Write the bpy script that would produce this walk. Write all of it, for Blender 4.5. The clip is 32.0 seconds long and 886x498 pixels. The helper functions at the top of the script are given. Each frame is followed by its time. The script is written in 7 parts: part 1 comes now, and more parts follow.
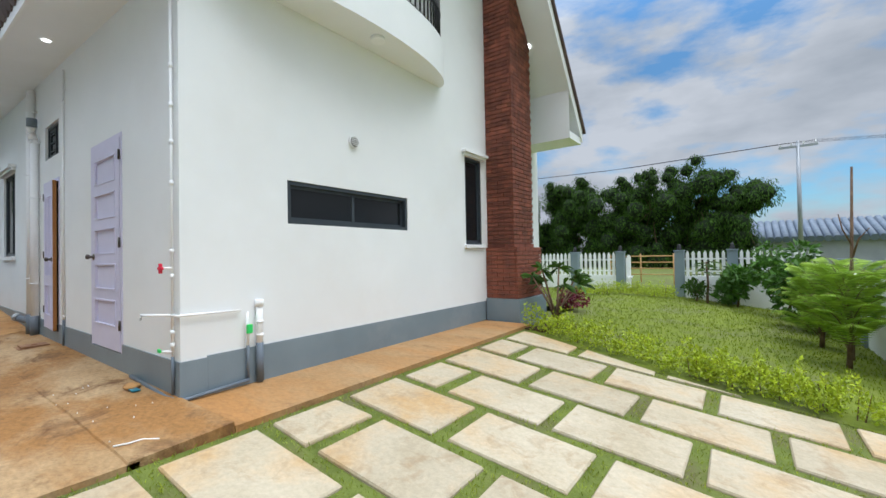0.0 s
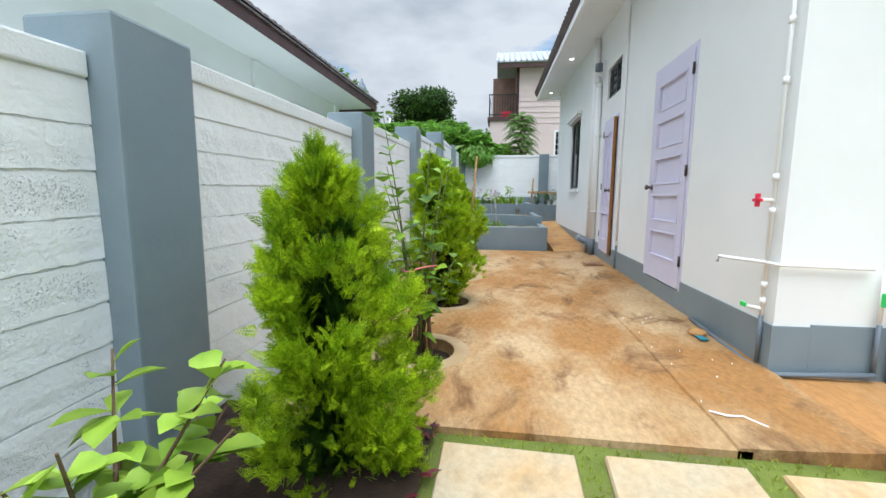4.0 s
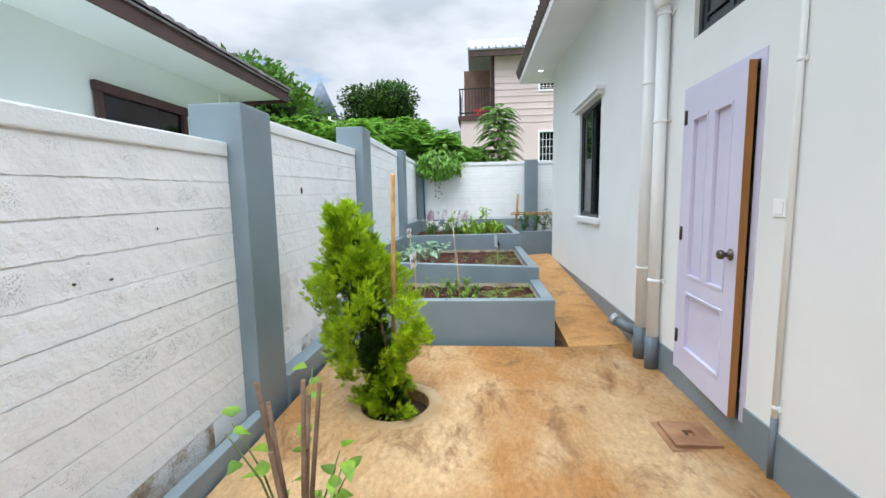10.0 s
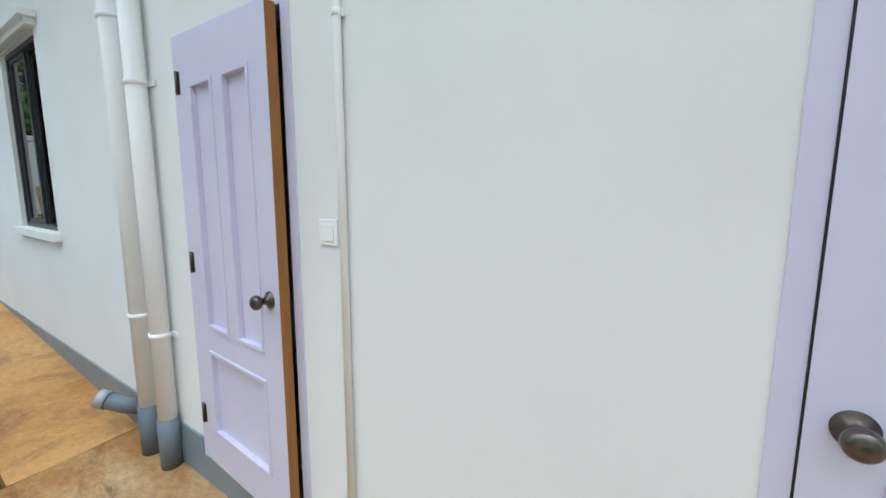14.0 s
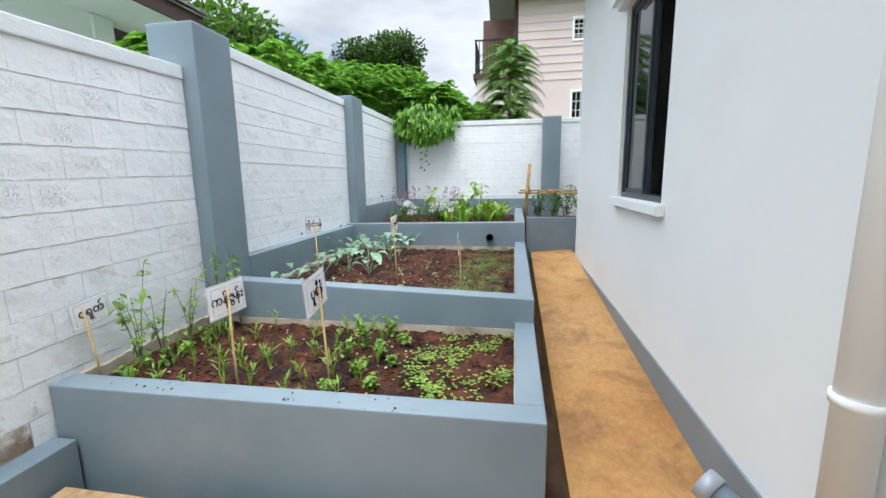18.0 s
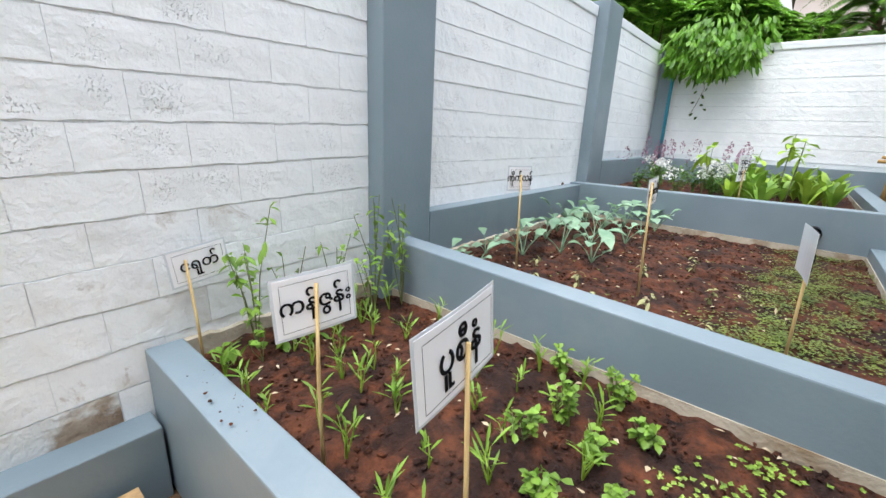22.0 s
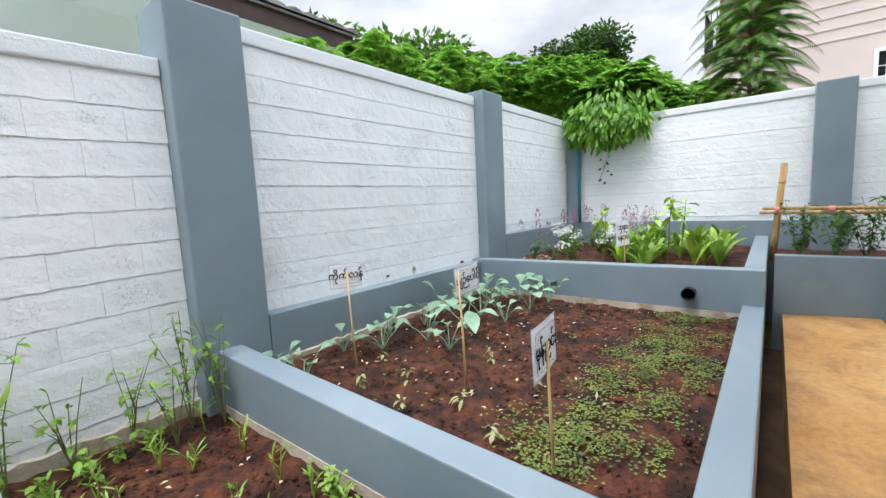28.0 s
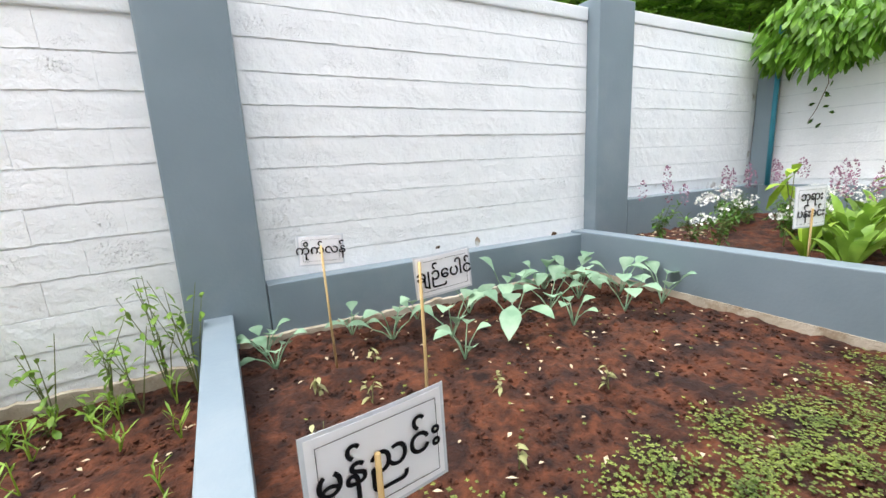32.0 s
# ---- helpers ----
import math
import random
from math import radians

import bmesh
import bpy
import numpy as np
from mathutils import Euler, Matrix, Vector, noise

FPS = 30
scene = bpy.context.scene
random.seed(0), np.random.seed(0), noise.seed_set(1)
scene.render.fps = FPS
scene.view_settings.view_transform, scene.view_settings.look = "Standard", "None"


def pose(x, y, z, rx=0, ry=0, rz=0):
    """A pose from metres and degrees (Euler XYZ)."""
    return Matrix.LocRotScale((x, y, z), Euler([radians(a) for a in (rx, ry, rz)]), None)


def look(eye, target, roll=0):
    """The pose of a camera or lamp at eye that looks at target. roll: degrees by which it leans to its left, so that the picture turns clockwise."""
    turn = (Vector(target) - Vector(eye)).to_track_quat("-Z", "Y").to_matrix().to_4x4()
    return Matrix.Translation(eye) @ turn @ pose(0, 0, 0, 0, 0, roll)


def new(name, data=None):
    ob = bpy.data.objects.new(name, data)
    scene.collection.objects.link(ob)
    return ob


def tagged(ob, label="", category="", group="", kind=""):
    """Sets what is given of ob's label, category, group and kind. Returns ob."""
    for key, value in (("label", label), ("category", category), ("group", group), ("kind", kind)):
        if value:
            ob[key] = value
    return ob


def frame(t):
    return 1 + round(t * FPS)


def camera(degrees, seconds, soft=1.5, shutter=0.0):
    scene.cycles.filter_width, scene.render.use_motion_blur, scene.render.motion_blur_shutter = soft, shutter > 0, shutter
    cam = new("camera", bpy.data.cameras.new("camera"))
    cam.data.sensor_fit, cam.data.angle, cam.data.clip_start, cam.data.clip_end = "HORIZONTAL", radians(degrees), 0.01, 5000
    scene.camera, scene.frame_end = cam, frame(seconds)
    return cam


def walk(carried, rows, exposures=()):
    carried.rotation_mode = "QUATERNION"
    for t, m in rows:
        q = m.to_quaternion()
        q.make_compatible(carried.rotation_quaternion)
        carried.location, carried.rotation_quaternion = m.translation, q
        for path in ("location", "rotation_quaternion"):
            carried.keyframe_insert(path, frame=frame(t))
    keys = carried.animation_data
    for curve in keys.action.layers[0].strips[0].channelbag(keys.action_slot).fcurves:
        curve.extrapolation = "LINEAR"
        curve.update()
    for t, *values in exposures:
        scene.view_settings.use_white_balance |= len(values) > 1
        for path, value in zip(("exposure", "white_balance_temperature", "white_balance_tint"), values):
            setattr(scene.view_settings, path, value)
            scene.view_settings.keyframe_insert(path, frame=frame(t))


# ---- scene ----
cam = camera(94.0, 32.0)
PATH = [
    (0, (-1.719, 0.385, 1.123), (-2.898, 2.0, 1.156), -1.1),
    (0.5, (-1.816, 0.284, 1.148), (-3.357, 1.558, 1.156), -0.8),
    (1, (-1.914, 0.33, 1.115), (-3.733, 1.161, 1.094), -0.6),
    (1.5, (-2.051, 0.316, 1.033), (-4.01, 0.71, 0.956), -0.0),
    (2, (-2.123, 0.229, 1.006), (-4.116, 0.261, 0.831), 0.2),
    (2.5, (-2.181, 0.122, 1.05), (-4.157, -0.058, 0.801), -0.4),
    (4.5, (-2.944, 0.169, 1.097), (-4.909, -0.106, 0.847), 0.3),
    (5, (-3.223, 0.112, 1.139), (-5.193, -0.148, 0.911), -0.1),
    (5.5, (-3.555, 0.096, 1.168), (-5.53, -0.141, 0.963), 0.0),
    (6, (-3.907, 0.161, 1.194), (-5.885, -0.063, 0.999), -0.1),
    (6.5, (-4.208, 0.186, 1.209), (-6.186, -0.026, 1.009), -0.1),
    (7, (-4.567, 0.144, 1.259), (-6.544, -0.072, 1.041), -0.2),
    (7.5, (-4.864, 0.14, 1.289), (-6.838, -0.08, 1.054), -0.3),
    (8, (-5.251, 0.179, 1.345), (-7.224, -0.045, 1.103), -0.3),
    (8.5, (-5.58, 0.191, 1.361), (-7.551, -0.044, 1.114), -0.4),
    (9, (-5.972, 0.14, 1.426), (-7.946, -0.09, 1.199), -1.1),
    (9.5, (-6.368, 0.238, 1.46), (-8.344, 0.024, 1.232), -1.1),
    (10, (-6.63, 0.324, 1.506), (-8.609, 0.143, 1.278), -1.1),
    (10.5, (-6.881, 0.328, 1.535), (-8.864, 0.205, 1.304), -1.1),
    (11, (-7.068, 0.311, 1.553), (-9.055, 0.261, 1.327), -0.7),
    (11.5, (-7.166, 0.343, 1.577), (-9.153, 0.409, 1.362), -0.7),
    (12, (-7.35, 0.497, 1.583), (-9.329, 0.709, 1.382), -0.6),
    (12.5, (-7.451, 0.689, 1.576), (-9.382, 1.174, 1.387), -1.1),
    (13, (-7.483, 0.827, 1.565), (-9.162, 1.89, 1.335), -0.8),
    (13.5, (-7.529, 0.863, 1.576), (-8.753, 2.421, 1.305), 0.2),
    (14, (-7.701, 0.861, 1.581), (-8.823, 2.493, 1.305), 0.1),
    (14.5, (-7.888, 0.84, 1.592), (-9.264, 2.264, 1.311), -0.9),
    (15, (-8.055, 0.967, 1.595), (-9.684, 2.097, 1.328), -1.5),
    (15.5, (-8.234, 1.077, 1.583), (-10.005, 1.971, 1.323), -1.2),
    (17.5, (-9.052, 1.052, 1.433), (-11.029, 0.976, 1.142), -1.5),
    (18, (-9.302, 0.932, 1.428), (-11.245, 0.597, 1.093), -0.8),
    (18.5, (-9.47, 0.839, 1.461), (-11.369, 0.33, 1.094), -0.5),
    (19, (-9.632, 0.853, 1.456), (-11.479, 0.192, 1.064), -0.4),
    (19.5, (-9.799, 0.868, 1.458), (-11.597, 0.098, 1.043), -0.1),
    (20, (-9.946, 0.816, 1.416), (-11.695, -0.041, 0.959), 0.2),
    (20.5, (-10.122, 0.675, 1.394), (-11.819, -0.256, 0.893), 0.4),
    (21, (-10.232, 0.536, 1.362), (-11.884, -0.453, 0.82), 1.0),
    (21.5, (-10.311, 0.482, 1.338), (-11.891, -0.609, 0.781), 1.4),
    (22, (-10.451, 0.449, 1.309), (-11.932, -0.776, 0.753), 2.5),
    (22.5, (-10.59, 0.419, 1.226), (-11.937, -0.965, 0.704), 2.6),
    (23, (-10.658, 0.375, 1.209), (-11.879, -1.12, 0.687), 3.6),
    (23.5, (-10.66, 0.376, 1.209), (-11.79, -1.202, 0.724), 3.8),
    (24, (-10.58, 0.475, 1.279), (-11.674, -1.146, 0.861), 3.4),
    (24.5, (-10.475, 0.638, 1.355), (-11.553, -1.001, 0.961), 3.6),
    (26.5, (-10.726, 1.028, 1.447), (-11.913, -0.554, 1.149), -0.8),
    (27, (-10.839, 1.024, 1.452), (-12.166, -0.45, 1.194), -1.2),
    (27.5, (-10.903, 1.034, 1.473), (-12.372, -0.303, 1.239), -2.2),
    (28, (-11.072, 1.088, 1.435), (-12.625, -0.153, 1.211), -2.8),
    (28.5, (-11.327, 1.181, 1.466), (-12.902, -0.03, 1.236), -3.0),
    (29, (-11.493, 1.204, 1.472), (-13.025, -0.056, 1.216), -2.7),
    (29.5, (-11.65, 1.122, 1.451), (-13.09, -0.235, 1.161), -2.4),
    (30, (-11.836, 1.078, 1.398), (-13.103, -0.43, 1.05), -2.54),
    (30.5, (-11.976, 1.078, 1.299), (-13.071, -0.546, 0.894), -2.43),
    (31, (-12.026, 1.078, 1.274), (-12.979, -0.625, 0.837), -2.57),
    (31.5, (-12.051, 1.078, 1.311), (-12.931, -0.665, 0.878), -2.98),
    (32, (-12.1, 1.078, 1.397), (-13.017, -0.655, 1.002), -2.8),
]
walk(cam, [(t, look(eye, target, roll)) for t, eye, target, roll in PATH], [(0, 0.48, 5850, 10), (1, 0.53, 5800, 9), (2, 0.62, 5780, 8), (5, 0.97, 5900, 8), (10, 1.1, 5950, 9), (13, 0.98, 5800, 7), (15, 0.98, 5720, 4), (18, 1.16, 5950, 10), (22, 1.3, 6150, 12), (24, 1.3, 6150, 12), (28, 1.22, 6100, 12), (32, 1.5, 6400, 14)])
# ---------- world and light ----------
world = bpy.data.worlds.new("sky")
scene.world = world
world.use_nodes = True
wn, wl = world.node_tree.nodes, world.node_tree.links
wn.clear()
SUN_EL, SUN_ROT = radians(68), radians(92)
w_out, w_bg = wn.new("ShaderNodeOutputWorld"), wn.new("ShaderNodeBackground")
w_sky = wn.new("ShaderNodeTexSky")
w_sky.sky_type, w_sky.sun_disc, w_sky.sun_elevation, w_sky.sun_rotation = "NISHITA", False, SUN_EL, SUN_ROT
w_co, w_map, w_noise, w_ramp, w_mix = (wn.new(k) for k in ("ShaderNodeTexCoord", "ShaderNodeMapping", "ShaderNodeTexNoise", "ShaderNodeValToRGB", "ShaderNodeMix"))
w_noise2, w_ramp2 = wn.new("ShaderNodeTexNoise"), wn.new("ShaderNodeValToRGB")
w_map.inputs["Scale"].default_value = (1.0, 1.0, 2.6)
w_noise.inputs["Scale"].default_value, w_noise.inputs["Detail"].default_value, w_noise.inputs["Roughness"].default_value = 2.6, 8, 0.55
w_noise2.inputs["Scale"].default_value, w_noise2.inputs["Detail"].default_value = 3.6, 8
w_ramp.color_ramp.elements[0].position, w_ramp.color_ramp.elements[1].position = 0.30, 0.41
w_ramp2.color_ramp.elements[0].position, w_ramp2.color_ramp.elements[1].position = 0.36, 0.60
w_ramp2.color_ramp.elements[0].color, w_ramp2.color_ramp.elements[1].color = (2.7, 2.85, 3.0, 1), (4.15, 4.2, 4.25, 1)
w_mix.data_type = "RGBA"
wl.new(w_co.outputs["Generated"], w_map.inputs["Vector"])
wl.new(w_map.outputs["Vector"], w_noise.inputs["Vector"])
wl.new(w_map.outputs["Vector"], w_noise2.inputs["Vector"])
# the cover opens towards the front garden
w_sy, w_by, w_cov = wn.new("ShaderNodeSeparateXYZ"), wn.new("ShaderNodeMapRange"), wn.new("ShaderNodeMath")
w_by.inputs["From Min"].default_value, w_by.inputs["From Max"].default_value, w_by.inputs["To Max"].default_value = 0.45, 0.95, 0.10
wl.new(w_co.outputs["Generated"], w_sy.inputs["Vector"])
wl.new(w_sy.outputs["Y"], w_by.inputs["Value"])
w_cov.operation = "SUBTRACT"
wl.new(w_noise.outputs["Fac"], w_cov.inputs[0])
wl.new(w_by.outputs["Result"], w_cov.inputs[1])
wl.new(w_cov.outputs["Value"], w_ramp.inputs["Fac"])
wl.new(w_noise2.outputs["Fac"], w_ramp2.inputs["Fac"])
wl.new(w_ramp.outputs["Color"], w_mix.inputs["Factor"])
w_blue = wn.new("ShaderNodeVectorMath")
w_blue.operation = "MULTIPLY"
w_blue.inputs[1].default_value = (0.62, 0.88, 0.95)
wl.new(w_sky.outputs["Color"], w_blue.inputs[0])
wl.new(w_blue.outputs["Vector"], w_mix.inputs["A"])
wl.new(w_ramp2.outputs["Color"], w_mix.inputs["B"])
w_sep, w_mr, w_mul = wn.new("ShaderNodeSeparateXYZ"), wn.new("ShaderNodeMapRange"), wn.new("ShaderNodeVectorMath")
w_mr.inputs["From Min"].default_value, w_mr.inputs["To Min"].default_value, w_mr.inputs["To Max"].default_value = 0.34, 0.86, 3.9
w_mr.interpolation_type = "SMOOTHSTEP"
w_mul.operation = "MULTIPLY"
wl.new(w_co.outputs["Generated"], w_sep.inputs["Vector"])
wl.new(w_sep.outputs["Z"], w_mr.inputs["Value"])
wl.new(w_mix.outputs["Result"], w_mul.inputs[0])
wl.new(w_mr.outputs["Result"], w_mul.inputs[1])
wl.new(w_mul.outputs["Vector"], w_bg.inputs["Color"])
wl.new(w_bg.outputs["Background"], w_out.inputs["Surface"])
w_bg.inputs["Strength"].default_value = 0.12
sun = new("sun", bpy.data.lights.new("sun", "SUN"))
sun.data.energy, sun.data.angle, sun.data.color = 1.2, radians(34), (1.0, 0.95, 0.88)
sun.matrix_world = look((0, 0, 20), (0 - math.sin(SUN_ROT) * math.cos(SUN_EL), 0 - math.cos(SUN_ROT) * math.cos(SUN_EL), 20 - math.sin(SUN_EL)))


# ---------- materials ----------
def surface(name, c1, c2, scale=3.0, rough=0.7, bump=0.0, bump_scale=60.0, metal=0.0, c3=None, scale3=0.8, lo3=0.5, hi3=0.62, obj_var=0.0, stretch=(1, 1, 1), detail=6, spec=0.4, islands=False, sub=0.0, c4=None, scale4=9.0, lo4=0.56, hi4=0.68, grain=0.0):
    """Two-colour noise, optional stains of a third colour at a larger scale, fine bump, optional per-object variation."""
    m = bpy.data.materials.new(name)
    m.use_nodes = True
    n, l = m.node_tree.nodes, m.node_tree.links
    b = n["Principled BSDF"]
    b.inputs["Roughness"].default_value, b.inputs["Metallic"].default_value = rough, metal
    b.inputs["Specular IOR Level"].default_value = spec
    if sub:
        b.inputs["Subsurface Weight"].default_value = sub
    geo, mp = n.new("ShaderNodeNewGeometry"), n.new("ShaderNodeMapping")
    mp.inputs["Scale"].default_value = stretch
    l.new(geo.outputs["Position"], mp.inputs["Vector"])
    no, ra = n.new("ShaderNodeTexNoise"), n.new("ShaderNodeValToRGB")
    no.inputs["Scale"].default_value, no.inputs["Detail"].default_value = scale, detail
    l.new(mp.outputs["Vector"], no.inputs["Vector"])
    ra.color_ramp.elements[0].position, ra.color_ramp.elements[1].position = 0.32, 0.68
    ra.color_ramp.elements[0].color, ra.color_ramp.elements[1].color = (*c1, 1), (*c2, 1)
    l.new(no.outputs["Fac"], ra.inputs["Fac"])
    col = ra.outputs["Color"]
    if c3:
        n3, r3, mx = n.new("ShaderNodeTexNoise"), n.new("ShaderNodeValToRGB"), n.new("ShaderNodeMix")
        n3.inputs["Scale"].default_value, n3.inputs["Detail"].default_value, n3.inputs["Roughness"].default_value = scale3, 7, 0.62
        l.new(mp.outputs["Vector"], n3.inputs["Vector"])
        r3.color_ramp.elements[0].position, r3.color_ramp.elements[1].position = lo3, hi3
        l.new(n3.outputs["Fac"], r3.inputs["Fac"])
        mx.data_type = "RGBA"
        l.new(r3.outputs["Color"], mx.inputs["Factor"])
        l.new(col, mx.inputs["A"])
        mx.inputs["B"].default_value = (*c3, 1)
        col = mx.outputs["Result"]
    if c4:
        n4, r4, m4 = n.new("ShaderNodeTexNoise"), n.new("ShaderNodeValToRGB"), n.new("ShaderNodeMix")
        n4.inputs["Scale"].default_value, n4.inputs["Detail"].default_value, n4.inputs["Roughness"].default_value, n4.inputs["Distortion"].default_value = scale4, 9, 0.7, 0.6
        l.new(mp.outputs["Vector"], n4.inputs["Vector"])
        r4.color_ramp.elements[0].position, r4.color_ramp.elements[1].position = lo4, hi4
        l.new(n4.outputs["Fac"], r4.inputs["Fac"])
        m4.data_type = "RGBA"
        l.new(r4.outputs["Color"], m4.inputs["Factor"])
        l.new(col, m4.inputs["A"])
        m4.inputs["B"].default_value = (*c4, 1)
        col = m4.outputs["Result"]
    if grain:
        ng, mg, hg = n.new("ShaderNodeTexNoise"), n.new("ShaderNodeMapRange"), n.new("ShaderNodeHueSaturation")
        ng.inputs["Scale"].default_value, ng.inputs["Detail"].default_value, ng.inputs["Roughness"].default_value = 26, 10, 0.75
        l.new(mp.outputs["Vector"], ng.inputs["Vector"])
        mg.inputs["From Min"].default_value, mg.inputs["From Max"].default_value, mg.inputs["To Min"].default_value, mg.inputs["To Max"].default_value = 0.32, 0.68, 1 - grain, 1 + grain
        l.new(ng.outputs["Fac"], mg.inputs["Value"])
        l.new(mg.outputs["Result"], hg.inputs["Value"])
        l.new(col, hg.inputs["Color"])
        col = hg.outputs["Color"]
    if obj_var:
        hs = n.new("ShaderNodeHueSaturation")
        ma = n.new("ShaderNodeMapRange")
        ma.inputs["To Min"].default_value, ma.inputs["To Max"].default_value = 1 - obj_var, 1 + obj_var
        if islands:
            l.new(geo.outputs["Random Per Island"], ma.inputs["Value"])
        else:
            oi = n.new("ShaderNodeObjectInfo")
            l.new(oi.outputs["Random"], ma.inputs["Value"])
        l.new(ma.outputs["Result"], hs.inputs["Value"])
        l.new(col, hs.inputs["Color"])
        col = hs.outputs["Color"]
    l.new(col, b.inputs["Base Color"])
    if bump:
        nb, bp = n.new("ShaderNodeTexNoise"), n.new("ShaderNodeBump")
        nb.inputs["Scale"].default_value, nb.inputs["Detail"].default_value = bump_scale, 5
        l.new(mp.outputs["Vector"], nb.inputs["Vector"])
        l.new(nb.outputs["Fac"], bp.inputs["Height"])
        bp.inputs["Strength"].default_value, bp.inputs["Distance"].default_value = bump, 0.01
        l.new(bp.outputs["Normal"], b.inputs["Normal"])
    return m


def pitted(m, scale=290.0, mask_scale=7.0, strength=0.9, dark=(0.30, 0.29, 0.28)):
    """Open pits in patches of a painted block, with bare dark specks in the deepest."""
    n, l = m.node_tree.nodes, m.node_tree.links
    b = n["Principled BSDF"]
    geo = n.new("ShaderNodeNewGeometry")
    pits, mask, far, cut, cut2, mul, bp, mx = (n.new(k) for k in ("ShaderNodeTexNoise", "ShaderNodeTexNoise", "ShaderNodeTexNoise", "ShaderNodeMapRange", "ShaderNodeMapRange", "ShaderNodeMath", "ShaderNodeBump", "ShaderNodeMix"))
    for node, sc, de in ((pits, scale, 2), (mask, mask_scale, 3)):
        node.inputs["Scale"].default_value, node.inputs["Detail"].default_value = sc, de
        l.new(geo.outputs["Position"], node.inputs["Vector"])
    cut.inputs["From Min"].default_value, cut.inputs["From Max"].default_value = 0.57, 0.68
    cut2.inputs["From Min"].default_value, cut2.inputs["From Max"].default_value = 0.53, 0.68
    l.new(pits.outputs["Fac"], cut.inputs["Value"])
    l.new(mask.outputs["Fac"], cut2.inputs["Value"])
    mul.operation = "MULTIPLY"
    # only the middle of a block shows its open grain, its rim is smeared over
    tc, ab, sp, mxx, core, both = (n.new(k) for k in ("ShaderNodeTexCoord", "ShaderNodeVectorMath", "ShaderNodeSeparateXYZ", "ShaderNodeMath", "ShaderNodeMapRange", "ShaderNodeMath"))
    ab.operation, mxx.operation, both.operation = "ABSOLUTE", "MAXIMUM", "MULTIPLY"
    sc2 = n.new("ShaderNodeVectorMath")
    sc2.operation = "MULTIPLY"
    sc2.inputs[1].default_value = (1 / 0.168, 1.0, 1 / 0.078)
    l.new(tc.outputs["Object"], sc2.inputs[0])
    l.new(sc2.outputs["Vector"], ab.inputs[0])
    l.new(ab.outputs["Vector"], sp.inputs["Vector"])
    l.new(sp.outputs["X"], mxx.inputs[0])
    l.new(sp.outputs["Z"], mxx.inputs[1])
    core.inputs["From Min"].default_value, core.inputs["From Max"].default_value = 0.88, 0.62
    l.new(mxx.outputs["Value"], core.inputs["Value"])
    l.new(cut2.outputs["Result"], both.inputs[0])
    l.new(core.outputs["Result"], both.inputs[1])
    l.new(cut.outputs["Result"], mul.inputs[0])
    l.new(both.outputs["Value"], mul.inputs[1])
    bp.invert = True
    bp.inputs["Strength"].default_value, bp.inputs["Distance"].default_value = strength, 0.006
    l.new(mul.outputs["Value"], bp.inputs["Height"])
    old = b.inputs["Normal"].links[0].from_socket
    l.new(old, bp.inputs["Normal"])
    l.new(bp.outputs["Normal"], b.inputs["Normal"])
    half = n.new("ShaderNodeMath")
    half.operation = "MULTIPLY"
    half.inputs[1].default_value = 0.5
    l.new(mul.outputs["Value"], half.inputs[0])
    mx.data_type = "RGBA"
    src = b.inputs["Base Color"].links[0].from_socket
    l.new(half.outputs["Value"], mx.inputs["Factor"])
    l.new(src, mx.inputs["A"])
    mx.inputs["B"].default_value = (*dark, 1)
    l.new(mx.outputs["Result"], b.inputs["Base Color"])


def leaf_surface(name, c1, c2, var=0.3, rough=0.45, trans=0.25):
    """Leaves: colour varied leaf by leaf and plant by plant, some light passing through."""
    m = surface(name, c1, c2, 9.0, rough, obj_var=var, islands=True)
    n, l = m.node_tree.nodes, m.node_tree.links
    b, out = n["Principled BSDF"], n["Material Output"]
    tr, ms = n.new("ShaderNodeBsdfTranslucent"), n.new("ShaderNodeMixShader")
    ms.inputs["Fac"].default_value = trans
    src = b.inputs["Base Color"].links[0].from_socket
    l.new(src, tr.inputs["Color"])
    l.new(b.outputs["BSDF"], ms.inputs[1])
    l.new(tr.outputs["BSDF"], ms.inputs[2])
    l.new(ms.outputs["Shader"], out.inputs["Surface"])
    return m


def glass_dark(name):
    m = bpy.data.materials.new(name)
    m.use_nodes = True
    b = m.node_tree.nodes["Principled BSDF"]
    b.inputs["Base Color"].default_value = (0.012, 0.014, 0.016, 1)
    b.inputs["Roughness"].default_value = 0.03
    b.inputs["Specular IOR Level"].default_value = 0.28
    return m


M_WALL = surface("white_wall_paint", (0.82, 0.84, 0.835), (0.86, 0.875, 0.87), 1.2, 0.62, 0.03, 90, c3=(0.80, 0.80, 0.78), scale3=0.5, lo3=0.5, hi3=0.75)
M_BLOCK = surface("white_painted_block", (0.83, 0.85, 0.86), (0.88, 0.89, 0.895), 5, 0.75, 0.42, 55, c3=(0.78, 0.785, 0.775), scale3=2.2, lo3=0.58, hi3=0.8, obj_var=0.012)
pitted(M_BLOCK, 170.0, 4.2, 0.9, (0.42, 0.42, 0.42))
M_MORTAR = surface("white_painted_mortar", (0.68, 0.70, 0.71), (0.78, 0.80, 0.81), 6, 0.8, 0.8, 60, c3=(0.36, 0.33, 0.30), scale3=7, lo3=0.60, hi3=0.70)
